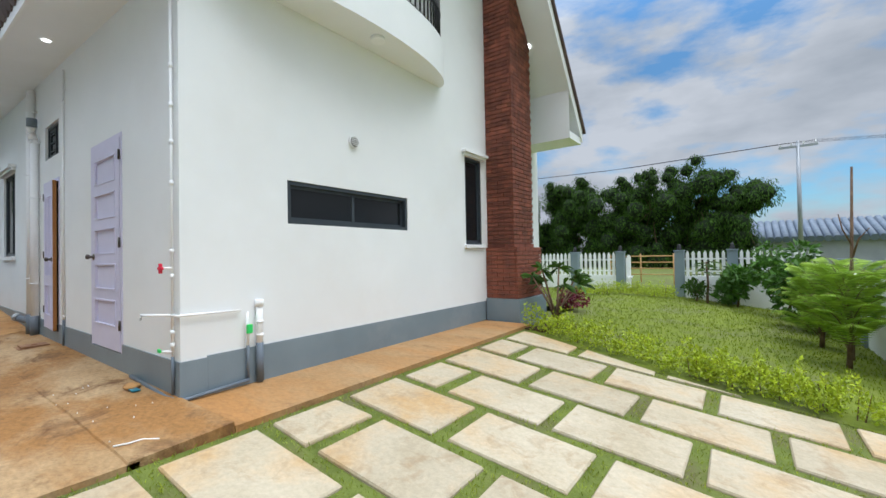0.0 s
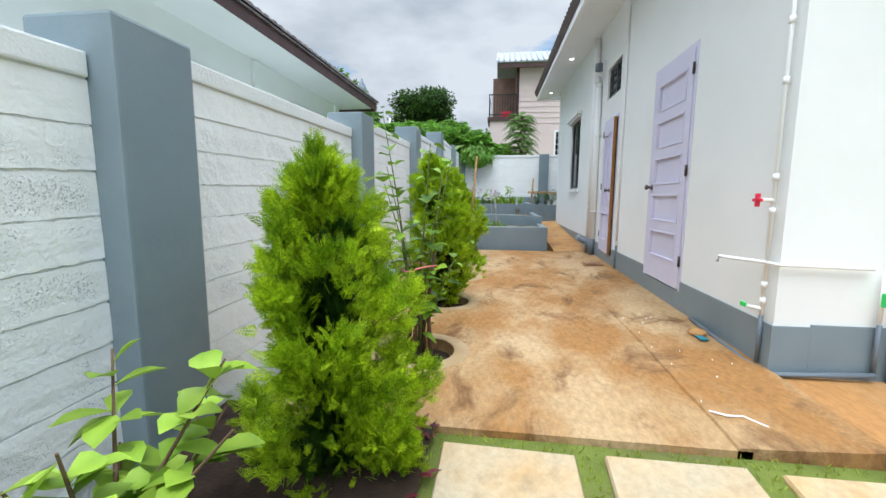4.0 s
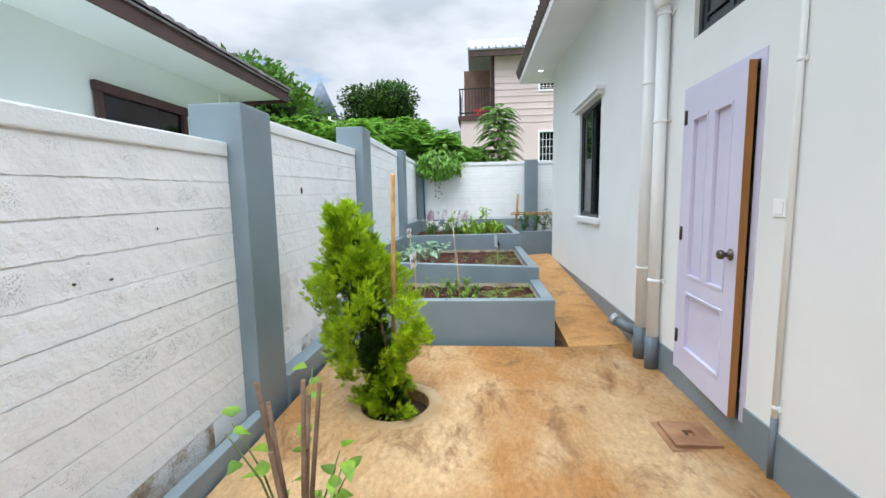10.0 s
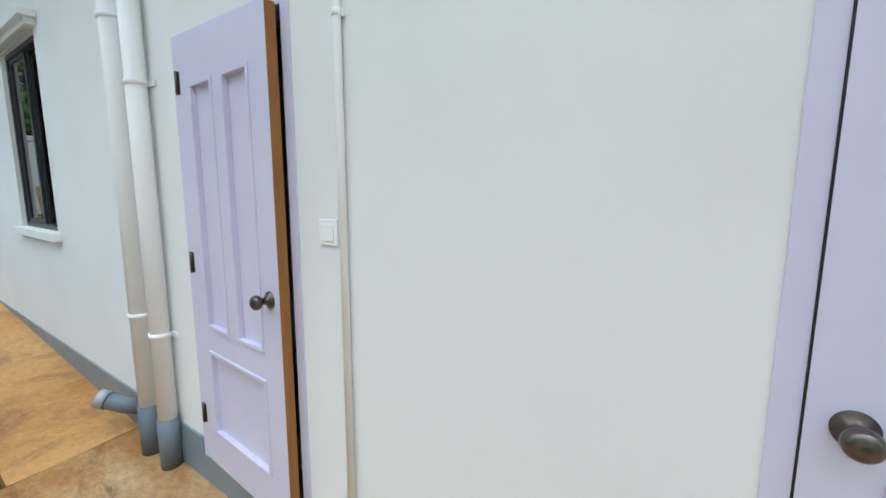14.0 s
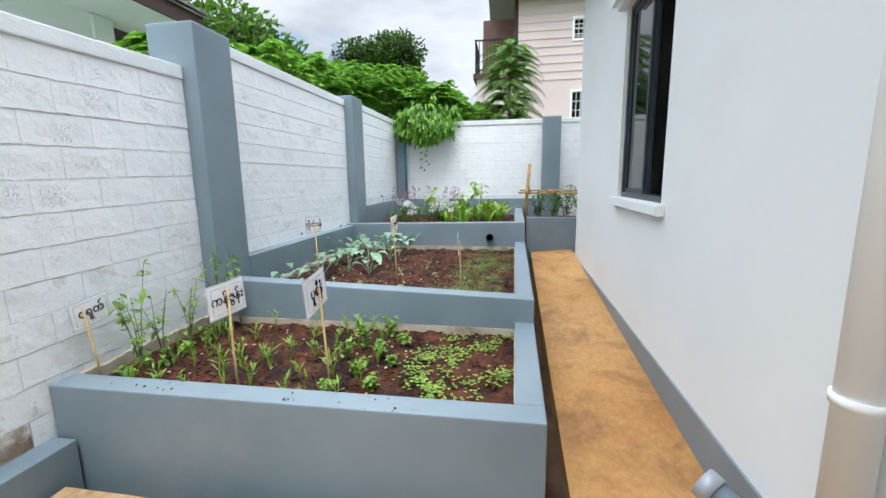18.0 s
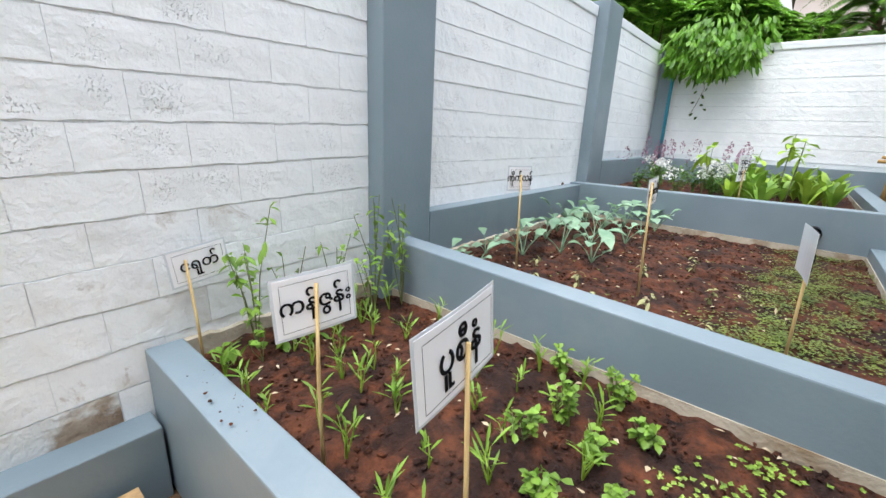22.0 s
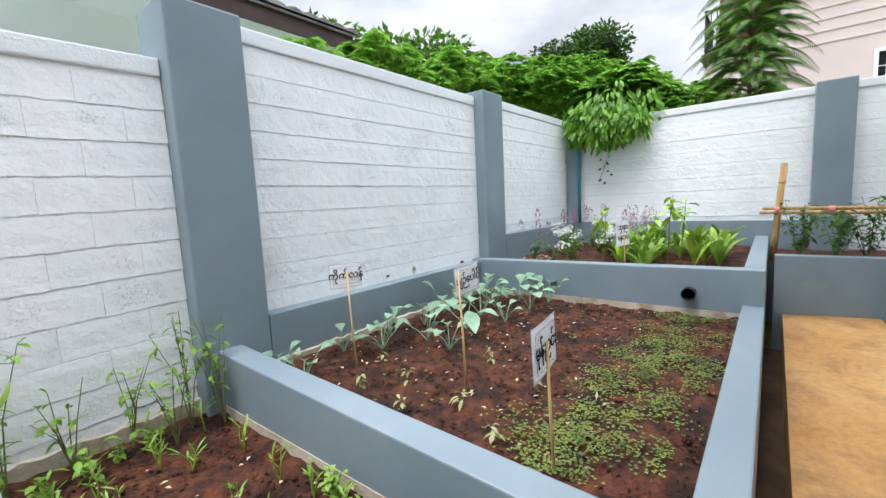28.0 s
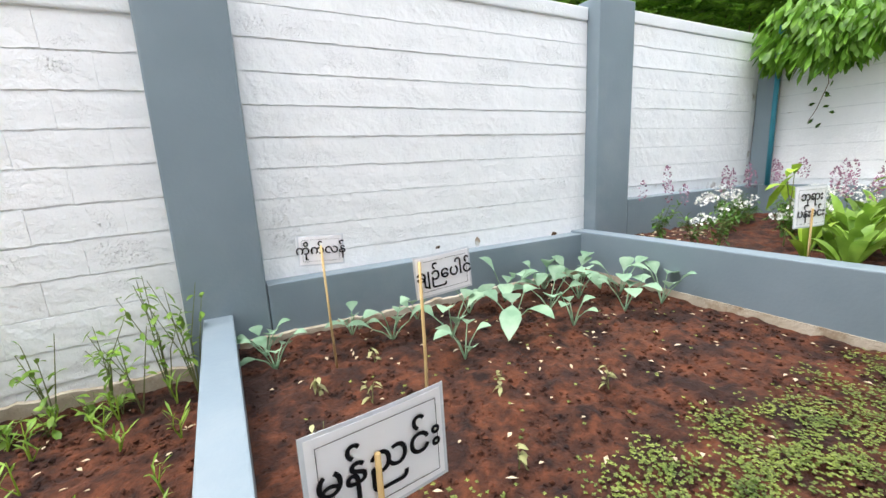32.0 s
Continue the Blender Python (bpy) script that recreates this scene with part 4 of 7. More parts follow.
v = [bm.verts.new(q) for q in ((-5.339, 8.05, 3.43), (-4.32, 8.05, 3.43), (-4.32, 8.05, 4.2), (-5.339, 8.05, 4.2))]
bm.faces.new(v)
part("boxed_end", bm, M_WALL, roof)
p = thing("eave_light", (-4.85, 7.4, 5.0), "small round recessed downlight in the gable soffit", "light", "eave lights")
part("lens", T([(-4.85, 7.42, 4.93), (-4.85, 7.45, 4.96)], 0.05, 18), M_LAMP, p)

# ---------- balcony on the front ----------
bal = thing("balcony", (HX, 3.6, 3.63), "curved white balcony slab with black iron railing", "balcony")
cy, half, depth = 3.62, 1.71, 0.47
arc = [(HX + 0.002 + depth * math.cos(a), cy + half * math.sin(a)) for a in [radians(-90 + 180 * k / 40) for k in range(41)]]
bm = bmesh.new()
lo = [bm.verts.new((x, y, 3.63)) for x, y in arc]
hi = [bm.verts.new((x, y, 4.17)) for x, y in arc]
bm.faces.new(lo)
bm.faces.new(list(reversed(hi)))
for k in range(40):
    bm.faces.new((lo[k], lo[k + 1], hi[k + 1], hi[k]))
bm.faces.new((lo[0], hi[0], hi[-1], lo[-1]))
bmesh.ops.recalc_face_normals(bm, faces=bm.faces)
part("slab", bm, M_WALL, bal)
rail = [(HX + 0.002 + (depth - 0.06) * math.cos(a), cy + (half - 0.06) * math.sin(a)) for a in [radians(-88 + 176 * k / 40) for k in range(41)]]
for z in (4.22, 4.6, 5.0):
    part("rail", T([(x, y, z) for x, y in rail], 0.02, 8), M_BLACK, bal)
for k in range(0, 41, 1):
    part("baluster", T([(*rail[k], 4.17), (*rail[k], 5.0)], 0.012, 6), M_BLACK, bal)
p = thing("ceiling_lamp", (HX + 0.35, 3.75, 3.6), "small round lamp under the balcony slab", "lamp")
part("shade", T([(HX + 0.3, 3.75, 3.625), (HX + 0.3, 3.75, 3.58)], 0.08, 20), M_PIPE, p)

# ---------- brick chimney ----------
ch = thing("brick_chimney", (-5.05, 7.0, 0.36), "red-brown brick chimney on a grey plinth", "chimney")
part("plinth", B(HX + 0.013, -4.70, 6.56, 7.68, -0.1, 0.38, bev=0.01), M_GREY, ch)
part("base_core", B(HX + 0.001, -4.775, 6.625, 7.575, 0.38, 1.235), M_BMORT, ch)
part("shaft_core", B(HX + 0.001, -4.855, 6.685, 7.435, 1.235, 7.6), M_BMORT, ch)


def brick_faces(x1, y0, y1, z0, z1, out):
    """Bricks on the three free sides of a shaft: (x0, x1, y0, y1, z0, z1) of each."""
    n = round((z1 - z0) / 0.072)
    for j in range(n):
        z = z0 + 0.072 * j
        off = 0.11 if j % 2 else 0.0
        y = y0 - off
        while y < y1 - 0.02:
            a, b = max(y, y0) + 0.005, min(y + 0.22, y1) - 0.005
            if b - a > 0.03:
                out.append((x1 - 0.03, x1 + random.uniform(0, 0.004), a, b, z + 0.005, z + 0.067))
            y += 0.22
        x = HX + 0.002 - (0.11 - off)
        while x < x1 - 0.05:
            a, b = max(x, HX + 0.002) + 0.005, min(x + 0.22, x1 - 0.032)
            if b - a > 0.03:
                out.append((a, b, y0 - random.uniform(0, 0.004), y0 + 0.03, z + 0.005, z + 0.067))
            x += 0.22


bricks = []
brick_faces(-4.75, 6.60, 7.60, 0.385, 1.235, bricks)
for q in bricks:
    part("brick", B(*q), M_BRICK, ch)
bricks = []
brick_faces(-4.83, 6.66, 7.46, 1.24, 7.5, bricks)
bm = bmesh.new()
for q in bricks:
    box(bm, *q)
tagged(part("brickwork", bm, M_BRICK, ch), kind="stuff")
# ---------- boundary wall pieces ----------
def cap_course(name, x0, x1, y0, y1, z0, z1, parent, rise):
    part(name, climb(B(x0, x1, y0, y1, z0, z1, bev=0.01), x1, rise), M_CAP, parent, "smooth white coping course")


for i, (px, top) in enumerate(zip(POSTS, TOPS)):
    nx = POSTS[i + 1] + 0.373 if i + 1 < len(POSTS) else BX + 0.002
    cap_course("coping", nx, px - 0.003, BY - 0.16, BY + 0.012, top - 0.085, top + 0.004, bpy.data.objects[f"wall_boundary_{i + 1}"], RISE[i])
part("coping", B(BX - 0.16, BX + 0.012, BY + 0.014, 8.88, 2.37, 2.455, bev=0.01), M_CAP, bpy.data.objects["wall_back"], "smooth white coping course")
structure("ledge_bed", B(POSTS[5] + 0.373, POSTS[4] - 0.003, BY - 0.005, -1.152, -0.1, 0.84, bev=0.006), M_GREY, "grey painted concrete ledge at the wall foot", "ledge")
structure("ledge_end", B(BX + 0.005, POSTS[5] - 0.003, BY - 0.005, -1.152, -0.1, 1.06, bev=0.006), M_GREY, "grey painted concrete ledge in the garden corner", "ledge")
structure("ledge_back", B(BX - 0.002, BX + 0.09, -1.15, 1.39, -0.1, 1.06, bev=0.006), M_GREY, "grey painted concrete ledge under the back wall", "ledge")
structure("kerb_bed", B(-10.788, -9.523, BY - 0.005, -1.13, -0.1, 0.215, bev=0.006), M_GREY, "grey painted concrete kerb at the wall foot", "kerb")
structure("kerb_yard", B(-9.118, -6.953, -1.175, -1.10, -0.1, 0.15, bev=0.006), M_GREY, "grey painted concrete kerb beside an earth gap", "kerb")
p = thing("wall_post", (BX, 1.54, -0.1), "dark grey painted concrete post of the back wall", "post", "boundary wall posts")
part("shaft", B(BX - 0.2, -16.92, 1.41, 1.72, -0.1, 2.475, bev=0.012), M_GREY, p)
p = thing("wall_post", (BX, -1.1, -0.1), "dark grey painted concrete corner post", "post", "boundary wall posts")
part("shaft", B(BX + 0.004, BX + 0.07, BY + 0.004, -1.09, 1.06, 2.45, bev=0.01), M_GREY, p)
# blue pipe in the corner
p = thing("water_pipe", (-16.93, -1.06, 1.05), "upright blue-green plastic pipe in the garden corner", "pipe")
part("pipe", T([(-16.93, -1.06, 1.05), (-16.94, -1.07, 1.8), (-16.95, -1.075, 2.52)], 0.022, 12), M_BLUE, p)
part("joint", T([(-16.949, -1.074, 2.42), (-16.95, -1.075, 2.53)], 0.028, 12), M_BLUE, p)


def block_mesh(k, w, h):
    """A rough-faced block, its face towards +y, centred, with rounded rim."""
    rnd = random.Random(k)
    bm = bmesh.new()
    nx, nz = 9, 4
    g = []
    for j in range(nz + 1):
        row = []
        for i in range(nx + 1):
            x, z = -w / 2 + w * i / nx, -h / 2 + h * j / nz
            rim = i in (0, nx) or j in (0, nz)
            row.append(bm.verts.new((x + (0 if rim else rnd.uniform(-0.006, 0.006)), (0.0 if i in (0, nx) else -0.0018 if j == nz else 0.0014 if j == 0 else rnd.uniform(-0.0015, 0.0015)), z + (rnd.uniform(-0.0032, 0.0032) if j in (0, nz) else 0))))
        g.append(row)
    for j in range(nz):
        for i in range(nx):
            bm.faces.new((g[j][i], g[j][i + 1], g[j + 1][i + 1], g[j + 1][i]))
    rim = [*g[0], *[r[-1] for r in g[1:]], *reversed(g[-1][:-1]), *[r[0] for r in reversed(g[1:-1])]]
    back = [bm.verts.new((v.co.x, -0.02, v.co.z)) for v in rim]
    for i in range(len(rim)):
        j = (i + 1) % len(rim)
        bm.faces.new((rim[j], rim[i], back[i], back[j]))
    bmesh.ops.recalc_face_normals(bm, faces=bm.faces)
    return bm


BW, BH = 0.335, 0.157
block_meshes = [finish(block_mesh(k, BW - 0.0002, BH - 0.0085), "block", M_BLOCK) for k in range(9)]
bare_meshes = [finish(block_mesh(k, BW - 0.006, BH - 0.008), "bare_block", M_BARE) for k in range(2)]
stain_meshes = [finish(block_mesh(k + 3, BW - 0.0012, BH - 0.0065), "stained_block", M_STAIN) for k in range(2)]


def lay_blocks(wall, axis, u0, u1, face, z_lo, z_hi, seed, rise=0.0, gap=0.0006):
    """Courses of blocks from the top down, broken in bond, on a wall's face."""
    rnd = random.Random(seed)
    j, z = 0, z_hi
    while z - BH * 0.6 > z_lo:
        off = (0.5 if j % 2 else 0.0) * BW
        u = u0 - off
        course, lip = rnd.uniform(-0.0018, 0.0018), rnd.uniform(-0.020, 0.004)
        while u < u1 - 0.03:
            a, b = max(u, u0), min(u + BW, u1)
            if b - a > 0.03:
                c = (a + b) / 2
                pool = block_meshes
                if axis == "y" and z < 0.34 and -10.6 < c < -6.9 and rnd.random() < 0.6:
                    pool = bare_meshes
                elif axis == "y" and z < 1.05 and -11.3 < c < -9.6 and rnd.random() < 0.8:
                    pool = stain_meshes
                ob = new("block", rnd.choice(pool))
                jit = course + rnd.uniform(-0.00015, 0.00015)
                up = rise * (u1 - c)
                ob.location = (c, face + jit, z - BH / 2 + up) if axis == "y" else (face + jit, c, z - BH / 2)
                ob.rotation_euler = (lip + rnd.uniform(-0.0008, 0.0008), math.atan(rise) + rnd.uniform(-0.0015, 0.0015), 0 if axis == "y" else radians(-90))
                ob.scale = ((b - a - gap) / BW, 1, rnd.uniform(0.99, 1.015))
                ob.parent = wall
            u += BW
        z -= BH
        j += 1


def lay_all_blocks():
    lows = [0.0, 0.0, 0.0, 0.12, 0.84, 1.06]
    for i, (px, top) in enumerate(zip(POSTS, TOPS)):
        nx = POSTS[i + 1] + 0.37 if i + 1 < len(POSTS) else BX + 0.13
        lay_blocks(bpy.data.objects[f"wall_boundary_{i + 1}"], "y", nx + 0.002, px - 0.002, BY, lows[i], top - 0.088, 10 + i, RISE[i], 0.0009 if i == 3 else -0.004)
    wall = bpy.data.objects["wall_back"]
    lay_blocks(wall, "x", -1.085, 1.408, BX, 1.06, 2.367, 31, 0.0, -0.004)
    lay_blocks(wall, "x", 1.722, 3.6, BX, 0.75, 2.367, 32, 0.0, -0.004)


# ---------- leaf tools ----------
def unit(a):
    return a / np.maximum(np.linalg.norm(a, axis=-1, keepdims=True), 1e-9)


class Leaves:
    """Gathers many small leaves; mesh() makes one mesh of them."""

    def __init__(self, seed):
        self.r = np.random.default_rng(seed)
        self.v, self.f, self.n = [], [], 0

    def add(self, p, d, s, length, width, fold=0.25, droop=0.0):
        """Leaves at p (n,3), along d, their width along s; four corners and a fold along the rib."""
        p, d, s = np.asarray(p, float), unit(np.asarray(d, float)), np.asarray(s, float)
        s = unit(s - (s * d).sum(-1, keepdims=True) * d)
        u = np.cross(s, d)
        L, W = np.broadcast_to(np.asarray(length, float), (len(p),))[:, None], np.broadcast_to(np.asarray(width, float), (len(p),))[:, None]
        mid = p + d * L * 0.45
        tip = p + d * L - np.array([0, 0, 1.0]) * L * droop
        q = np.stack([p, mid + s * W / 2 + u * W * fold, tip, mid - s * W / 2 + u * W * fold], 1)
        base = self.n + 4 * np.arange(len(p))[:, None]
        self.v.append(q.reshape(-1, 3))
        self.f.append(np.concatenate([base + [0, 1, 2], base + [0, 2, 3]], 0))
        self.n += 4 * len(p)

    def blade(self, p, d, s, length, width, droop=0.3, seg=4, belly=0.4):
        """Long leaves with a curved rib: seg rows of a pair of corners, ending in a tip."""
        p, d, s = np.asarray(p, float), unit(np.asarray(d, float)), np.asarray(s, float)
        s = unit(s - (s * d).sum(-1, keepdims=True) * d)
        u = np.cross(s, d)
        n = len(p)
        L, W = np.broadcast_to(np.asarray(length, float), (n,))[:, None], np.broadcast_to(np.asarray(width, float), (n,))[:, None]
        cols = []
        for k in range(seg + 1):
            t = k / seg
            c = p + d * L * t - np.array([0, 0, 1.0]) * L * droop * t * t
            w = W * (np.sin(math.pi * min(1, (t * (1 - belly) / 0.5 if t < 0 else (t ** (0.5 / max(belly, 0.05))) ** 1)) * 0.98 + 0.03) * 0.5 + 0.02 * (1 - t))
            cols += [c + s * w + u * w * 0.35, c, c - s * w + u * w * 0.35]
        q = np.stack(cols, 1)
        m = 3 * (seg + 1)
        base = self.n + m * np.arange(n)[:, None]
        fs = []
        for k in range(seg):
            a = 3 * k
            for i in (0, 1):
                fs += [base + [a + i, a + i + 1, a + i + 4], base + [a + i, a + i + 4, a + i + 3]]
        self.v.append(q.reshape(-1, 3))
        self.f.append(np.concatenate(fs, 0))
        self.n += m * n

    def mesh(self, name, material):
        me = bpy.data.meshes.new(name)
        v, f = np.concatenate(self.v), np.concatenate(self.f).astype(np.int32)
        me.vertices.add(len(v))
        me.vertices.foreach_set("co", v.astype(np.float32).ravel())
        me.loops.add(f.size)
        me.loops.foreach_set("vertex_index", f.ravel())
        me.polygons.add(len(f))
        me.polygons.foreach_set("loop_start", np.arange(0, f.size, 3, dtype=np.int32))
        me.update(calc_edges=True)
        me.materials.append(material)
        return me


def foliage(name, lv, material, parent, label=""):
    """The gathered leaves as a part of a plant, given in the world."""
    o = ORIGIN[parent.name]
    lv.v = [q - np.array(o) for q in lv.v]
    ob = new(name, lv.mesh(name, material))
    ob.parent = parent
    ORIGIN[ob.name] = o
    return tagged(ob, label)


def ball(r, n):
    return unit(r.normal(size=(n, 3)))


# ---------- paved garden ----------
HEDGE = [(-4.47, 6.18), (-2.23, 5.58), (-1.0, 5.46), (2.2, 5.2)]


def garden_z(x):
    """The drive and lawn fall away from the house."""
    return -0.12 * (min(max(x, -4.6), -0.2) + 4.6)



def hedge_y(x):
    for (a, b), (c, d) in zip(HEDGE, HEDGE[1:]):
        if x <= c:
            return b + (d - b) * (x - a) / (c - a)
    return 5.2


bm = bmesh.new()
rows = [[bm.verts.new((x, y, garden_z(x) - 0.022)) for x in (-4.62, -0.2, 2.4)] for y in (-1.25, 6.4)]
for i in range(2):
    bm.faces.new((rows[0][i], rows[0][i + 1], rows[1][i + 1], rows[1][i]))
yard = structure("pavement_garden", bm, M_GRASSG, "grass bed under large cream concrete pavers", "pavement")


def clip_poly(poly, x0):
    """Keeps what lies on the near side of the hedge line."""
    inside = lambda p: p[1] <= hedge_y(p[0]) - 0.04
    out = []
    for i, p in enumerate(poly):
        q = poly[(i + 1) % len(poly)]
        if inside(p):
            out.append(p)
        if inside(p) != inside(q):
            lo, hi = (p, q) if inside(p) else (q, p)
            for _ in range(20):
                m = ((lo[0] + hi[0]) / 2, (lo[1] + hi[1]) / 2)
                lo, hi = (m, hi) if inside(m) else (lo, m)
            out.append(lo)
    return out


def paver(poly):
    bm = bmesh.new()
    cx, cy = sum(p[0] for p in poly) / len(poly), sum(p[1] for p in poly) / len(poly)
    tilt = (random.uniform(-0.004, 0.004), random.uniform(-0.004, 0.004), random.uniform(-0.004, 0.004))
    hz = lambda p: garden_z(p[0]) + tilt[0] + (p[0] - cx) * tilt[1] + (p[1] - cy) * tilt[2]
    ins = lambda p, k: (cx + (p[0] - cx) * k, cy + (p[1] - cy) * k)
    rings = [[bm.verts.new((*p, hz(p) - 0.09)) for p in poly], [bm.verts.new((*p, -0.012 + hz(p))) for p in poly], [bm.verts.new((*ins(p, 0.975), hz(p))) for p in poly]]
    n = len(poly)
    for a, b in zip(rings, rings[1:]):
        for i in range(n):
            bm.faces.new((a[i], a[(i + 1) % n], b[(i + 1) % n], b[i]))
    bm.faces.new(rings[-1])
    bmesh.ops.recalc_face_normals(bm, faces=bm.faces)
    return bm


PAVED = []
for k in range(-1, 9):
    y0 = -0.075 + 0.695 * k + 0.005 * (k % 3)
    x = -4.41
    first = True
    while x < 2.0:
        w = 0.38 if first and k % 2 else 0.86
        first = False
        j = lambda: random.uniform(-0.012, 0.012)
        poly = [(x + j(), y0 + j()), (x + w + j(), y0 + j()), (x + w + j(), y0 + 0.58 + j()), (x + j(), y0 + 0.58 + j())]
        PAVED.append((x, x + w, y0, y0 + 0.58))
        poly = clip_poly(poly, x)
        x += w + 0.12
        if len(poly) >= 3:
            part("paver", paver(poly), M_PAVER, yard)


def on_paver(x, y):
    return any(a - 0.005 < x < b + 0.005 and c - 0.005 < y < d + 0.005 for a, b, c, d in PAVED)


lv = Leaves(4)
pts = []
while len(pts) < 9000:
    x, y = lv.r.uniform(-4.498, -0.2), lv.r.uniform(-0.6, 6.0)
    if y < hedge_y(x) and not on_paver(x, y):
        pts.append((x, y, garden_z(x) - 0.024))
pts = np.array(pts)
d = lv.r.normal(size=(len(pts), 3)) * [0.6, 0.6, 0.2] + [0, 0, 1]
lv.add(pts, d, ball(lv.r, len(pts)), lv.r.uniform(0.018, 0.045, len(pts)), 0.006)
tagged(new("joint_grass", lv.mesh("joint_grass", M_LEAF_GRASS)), "short green grass growing in the paver joints", "grass", "", "stuff")

# lawn
bm = bmesh.new()
LX = [-9.0, -4.6, -4.4, -2.23, -1.0, -0.2, 2.2]
rows = [[bm.verts.new((x, y, garden_z(x) - 0.015)) for x in LX] for y in (6.0, 9.0, 14.6)]
for v in rows[0]:
    v.co.y = max(hedge_y(v.co.x), 5.3) if v.co.x > -4.55 else 9.0
for a, b in zip(rows, rows[1:]):
    for i in range(len(LX) - 1):
        if a[i].co.y < b[i].co.y or a[i + 1].co.y < b[i + 1].co.y:
            bm.faces.new((a[i], a[i + 1], b[i + 1], b[i]))
bmesh.ops.recalc_face_normals(bm, faces=bm.faces)
structure("lawn", bm, M_LAWN, "mown green lawn of laid turf", "lawn")
lv = Leaves(5)
n = 26000
x, y = lv.r.uniform(-7, 1.5, n), lv.r.uniform(5.3, 14.5, n)
keep = np.array([b > hedge_y(a) + 0.3 and not (a < -4.3 and b < 9) for a, b in zip(x, y)])
pts = np.stack([x, y, np.array([garden_z(a) for a in x]) - 0.02], 1)[keep]
d = lv.r.normal(size=pts.shape) * [0.5, 0.5, 0.2] + [0, 0, 1]
lv.add(pts, d, ball(lv.r, len(pts)), lv.r.uniform(0.03, 0.07, len(pts)), 0.012)
tagged(new("lawn_grass", lv.mesh("lawn_grass", M_LEAF_LAWN)), "short green lawn grass", "grass", "", "stuff")


def hedge(name, pts, width, height, n, material, label, seed):
    lv = Leaves(seed)
    h = thing(name, (*pts[0], garden_z(pts[0][0])), label, "hedge")
    seg = np.array(pts, float)
    t = lv.r.uniform(0, len(seg) - 1.0001, n)
    i = t.astype(int)
    base = seg[i] + (seg[i + 1] - seg[i]) * (t - i)[:, None]
    nrm = np.stack([-(seg[i + 1] - seg[i])[:, 1], (seg[i + 1] - seg[i])[:, 0]], 1)
    nrm = nrm / np.linalg.norm(nrm, axis=1, keepdims=True)
    bump = 0.75 + 0.35 * np.sin(t * 37) * np.sin(t * 11 + 1) + 0.15 * np.sin(t * 91)
    u, w = lv.r.uniform(-1, 1, n), lv.r.uniform(0, 1, n) ** 0.7
    p = np.concatenate([base + nrm * (u * width / 2 * np.sqrt(1 - 0.6 * w * w))[:, None], (np.array([garden_z(a) for a in base[:, 0]]) + w * height * bump)[:, None]], 1)
    d = ball(lv.r, n) + [0, 0, 0.7]
    lv.add(p, d, ball(lv.r, n), lv.r.uniform(0.03, 0.06, n), lv.r.uniform(0.018, 0.03, n))
    foliage("foliage", lv, material, h)
    for k in range(24):
        q = base[k]
        gz = garden_z(q[0])
        part("stem", T([(q[0], q[1], gz - 0.02), (q[0] + lv.r.uniform(-0.05, 0.05), q[1] + lv.r.uniform(-0.05, 0.05), gz + height * 0.7)], 0.006, 5, 0.003), M_BARK, h)
    return h


hedge("hedge", [(x, y + 0.22) for x, y in HEDGE], 0.42, 0.36, 9000, M_LEAF_HEDGE, "low golden-green clipped hedge along the pavers", 6)
hedge("hedge", [(-5.4, 11.6), (-4.4, 12.6), (-3.3, 13.3)], 0.5, 0.35, 3500, M_LEAF_HEDGE, "low golden-green hedge at the front fence", 7)
structure("ground_bed", B(-4.5, -4.2, 6.3, 6.9, -0.12, -0.02), M_DIRT, "dark soil patch at the chimney foot", "ground")

# ---------- front fence ----------
FY = 14.0
for px in (-6.25, -4.84, -3.24, -1.99):
    gz = garden_z(px) - 0.02
    p = thing("fence_post", (px, FY, gz), "grey painted fence post with a small dark lamp on top", "post", "front fence posts")
    part("shaft", B(px - 0.12, px + 0.12, FY - 0.12, FY + 0.12, gz, 1.12, bev=0.01), M_GREY, p)
    part("cap", B(px - 0.14, px + 0.14, FY - 0.14, FY + 0.14, 1.12, 1.16, bev=0.01), M_GREY, p)
    part("lamp", T([(px, FY, 1.16), (px, FY, 1.20), (px, FY, 1.28), (px, FY, 1.33)], 0.07, 10, 0.03), M_BLACK, p, "small dark post lamp")


def picket_bay(x0, x1):
    f = thing("picket_fence", ((x0 + x1) / 2, FY, garden_z(x1) - 0.03), "white picket fence bay on a low white wall", "fence", "front fence bays")
    part("low_wall", B(x0, x1, FY - 0.06, FY + 0.06, garden_z(x1) - 0.03, 0.42), M_WALL, f)
    for z in (0.56, 0.90):
        part("rail", B(x0, x1, FY + 0.0, FY + 0.03, z - 0.02, z + 0.02), M_WALL, f)
    n = max(3, int((x1 - x0) / 0.13))
    for k in range(n):
        x = lerp(x0, x1, (k + 0.5) / n)
        bm = bmesh.new()
        q = [(x - 0.04, 0.425), (x + 0.04, 0.425), (x + 0.04, 1.06), (x, 1.14), (x - 0.04, 1.06)]
        a = [bm.verts.new((u, FY - 0.02, w)) for u, w in q]
        b = [bm.verts.new((u, FY, w)) for u, w in q]
        bm.faces.new(a)
        bm.faces.new(list(reversed(b)))
        for i in range(5):
            bm.faces.new((a[i], b[i], b[(i + 1) % 5], a[(i + 1) % 5]))
        bmesh.ops.recalc_face_normals(bm, faces=bm.faces)
        part("picket", bm, M_WALL, f)


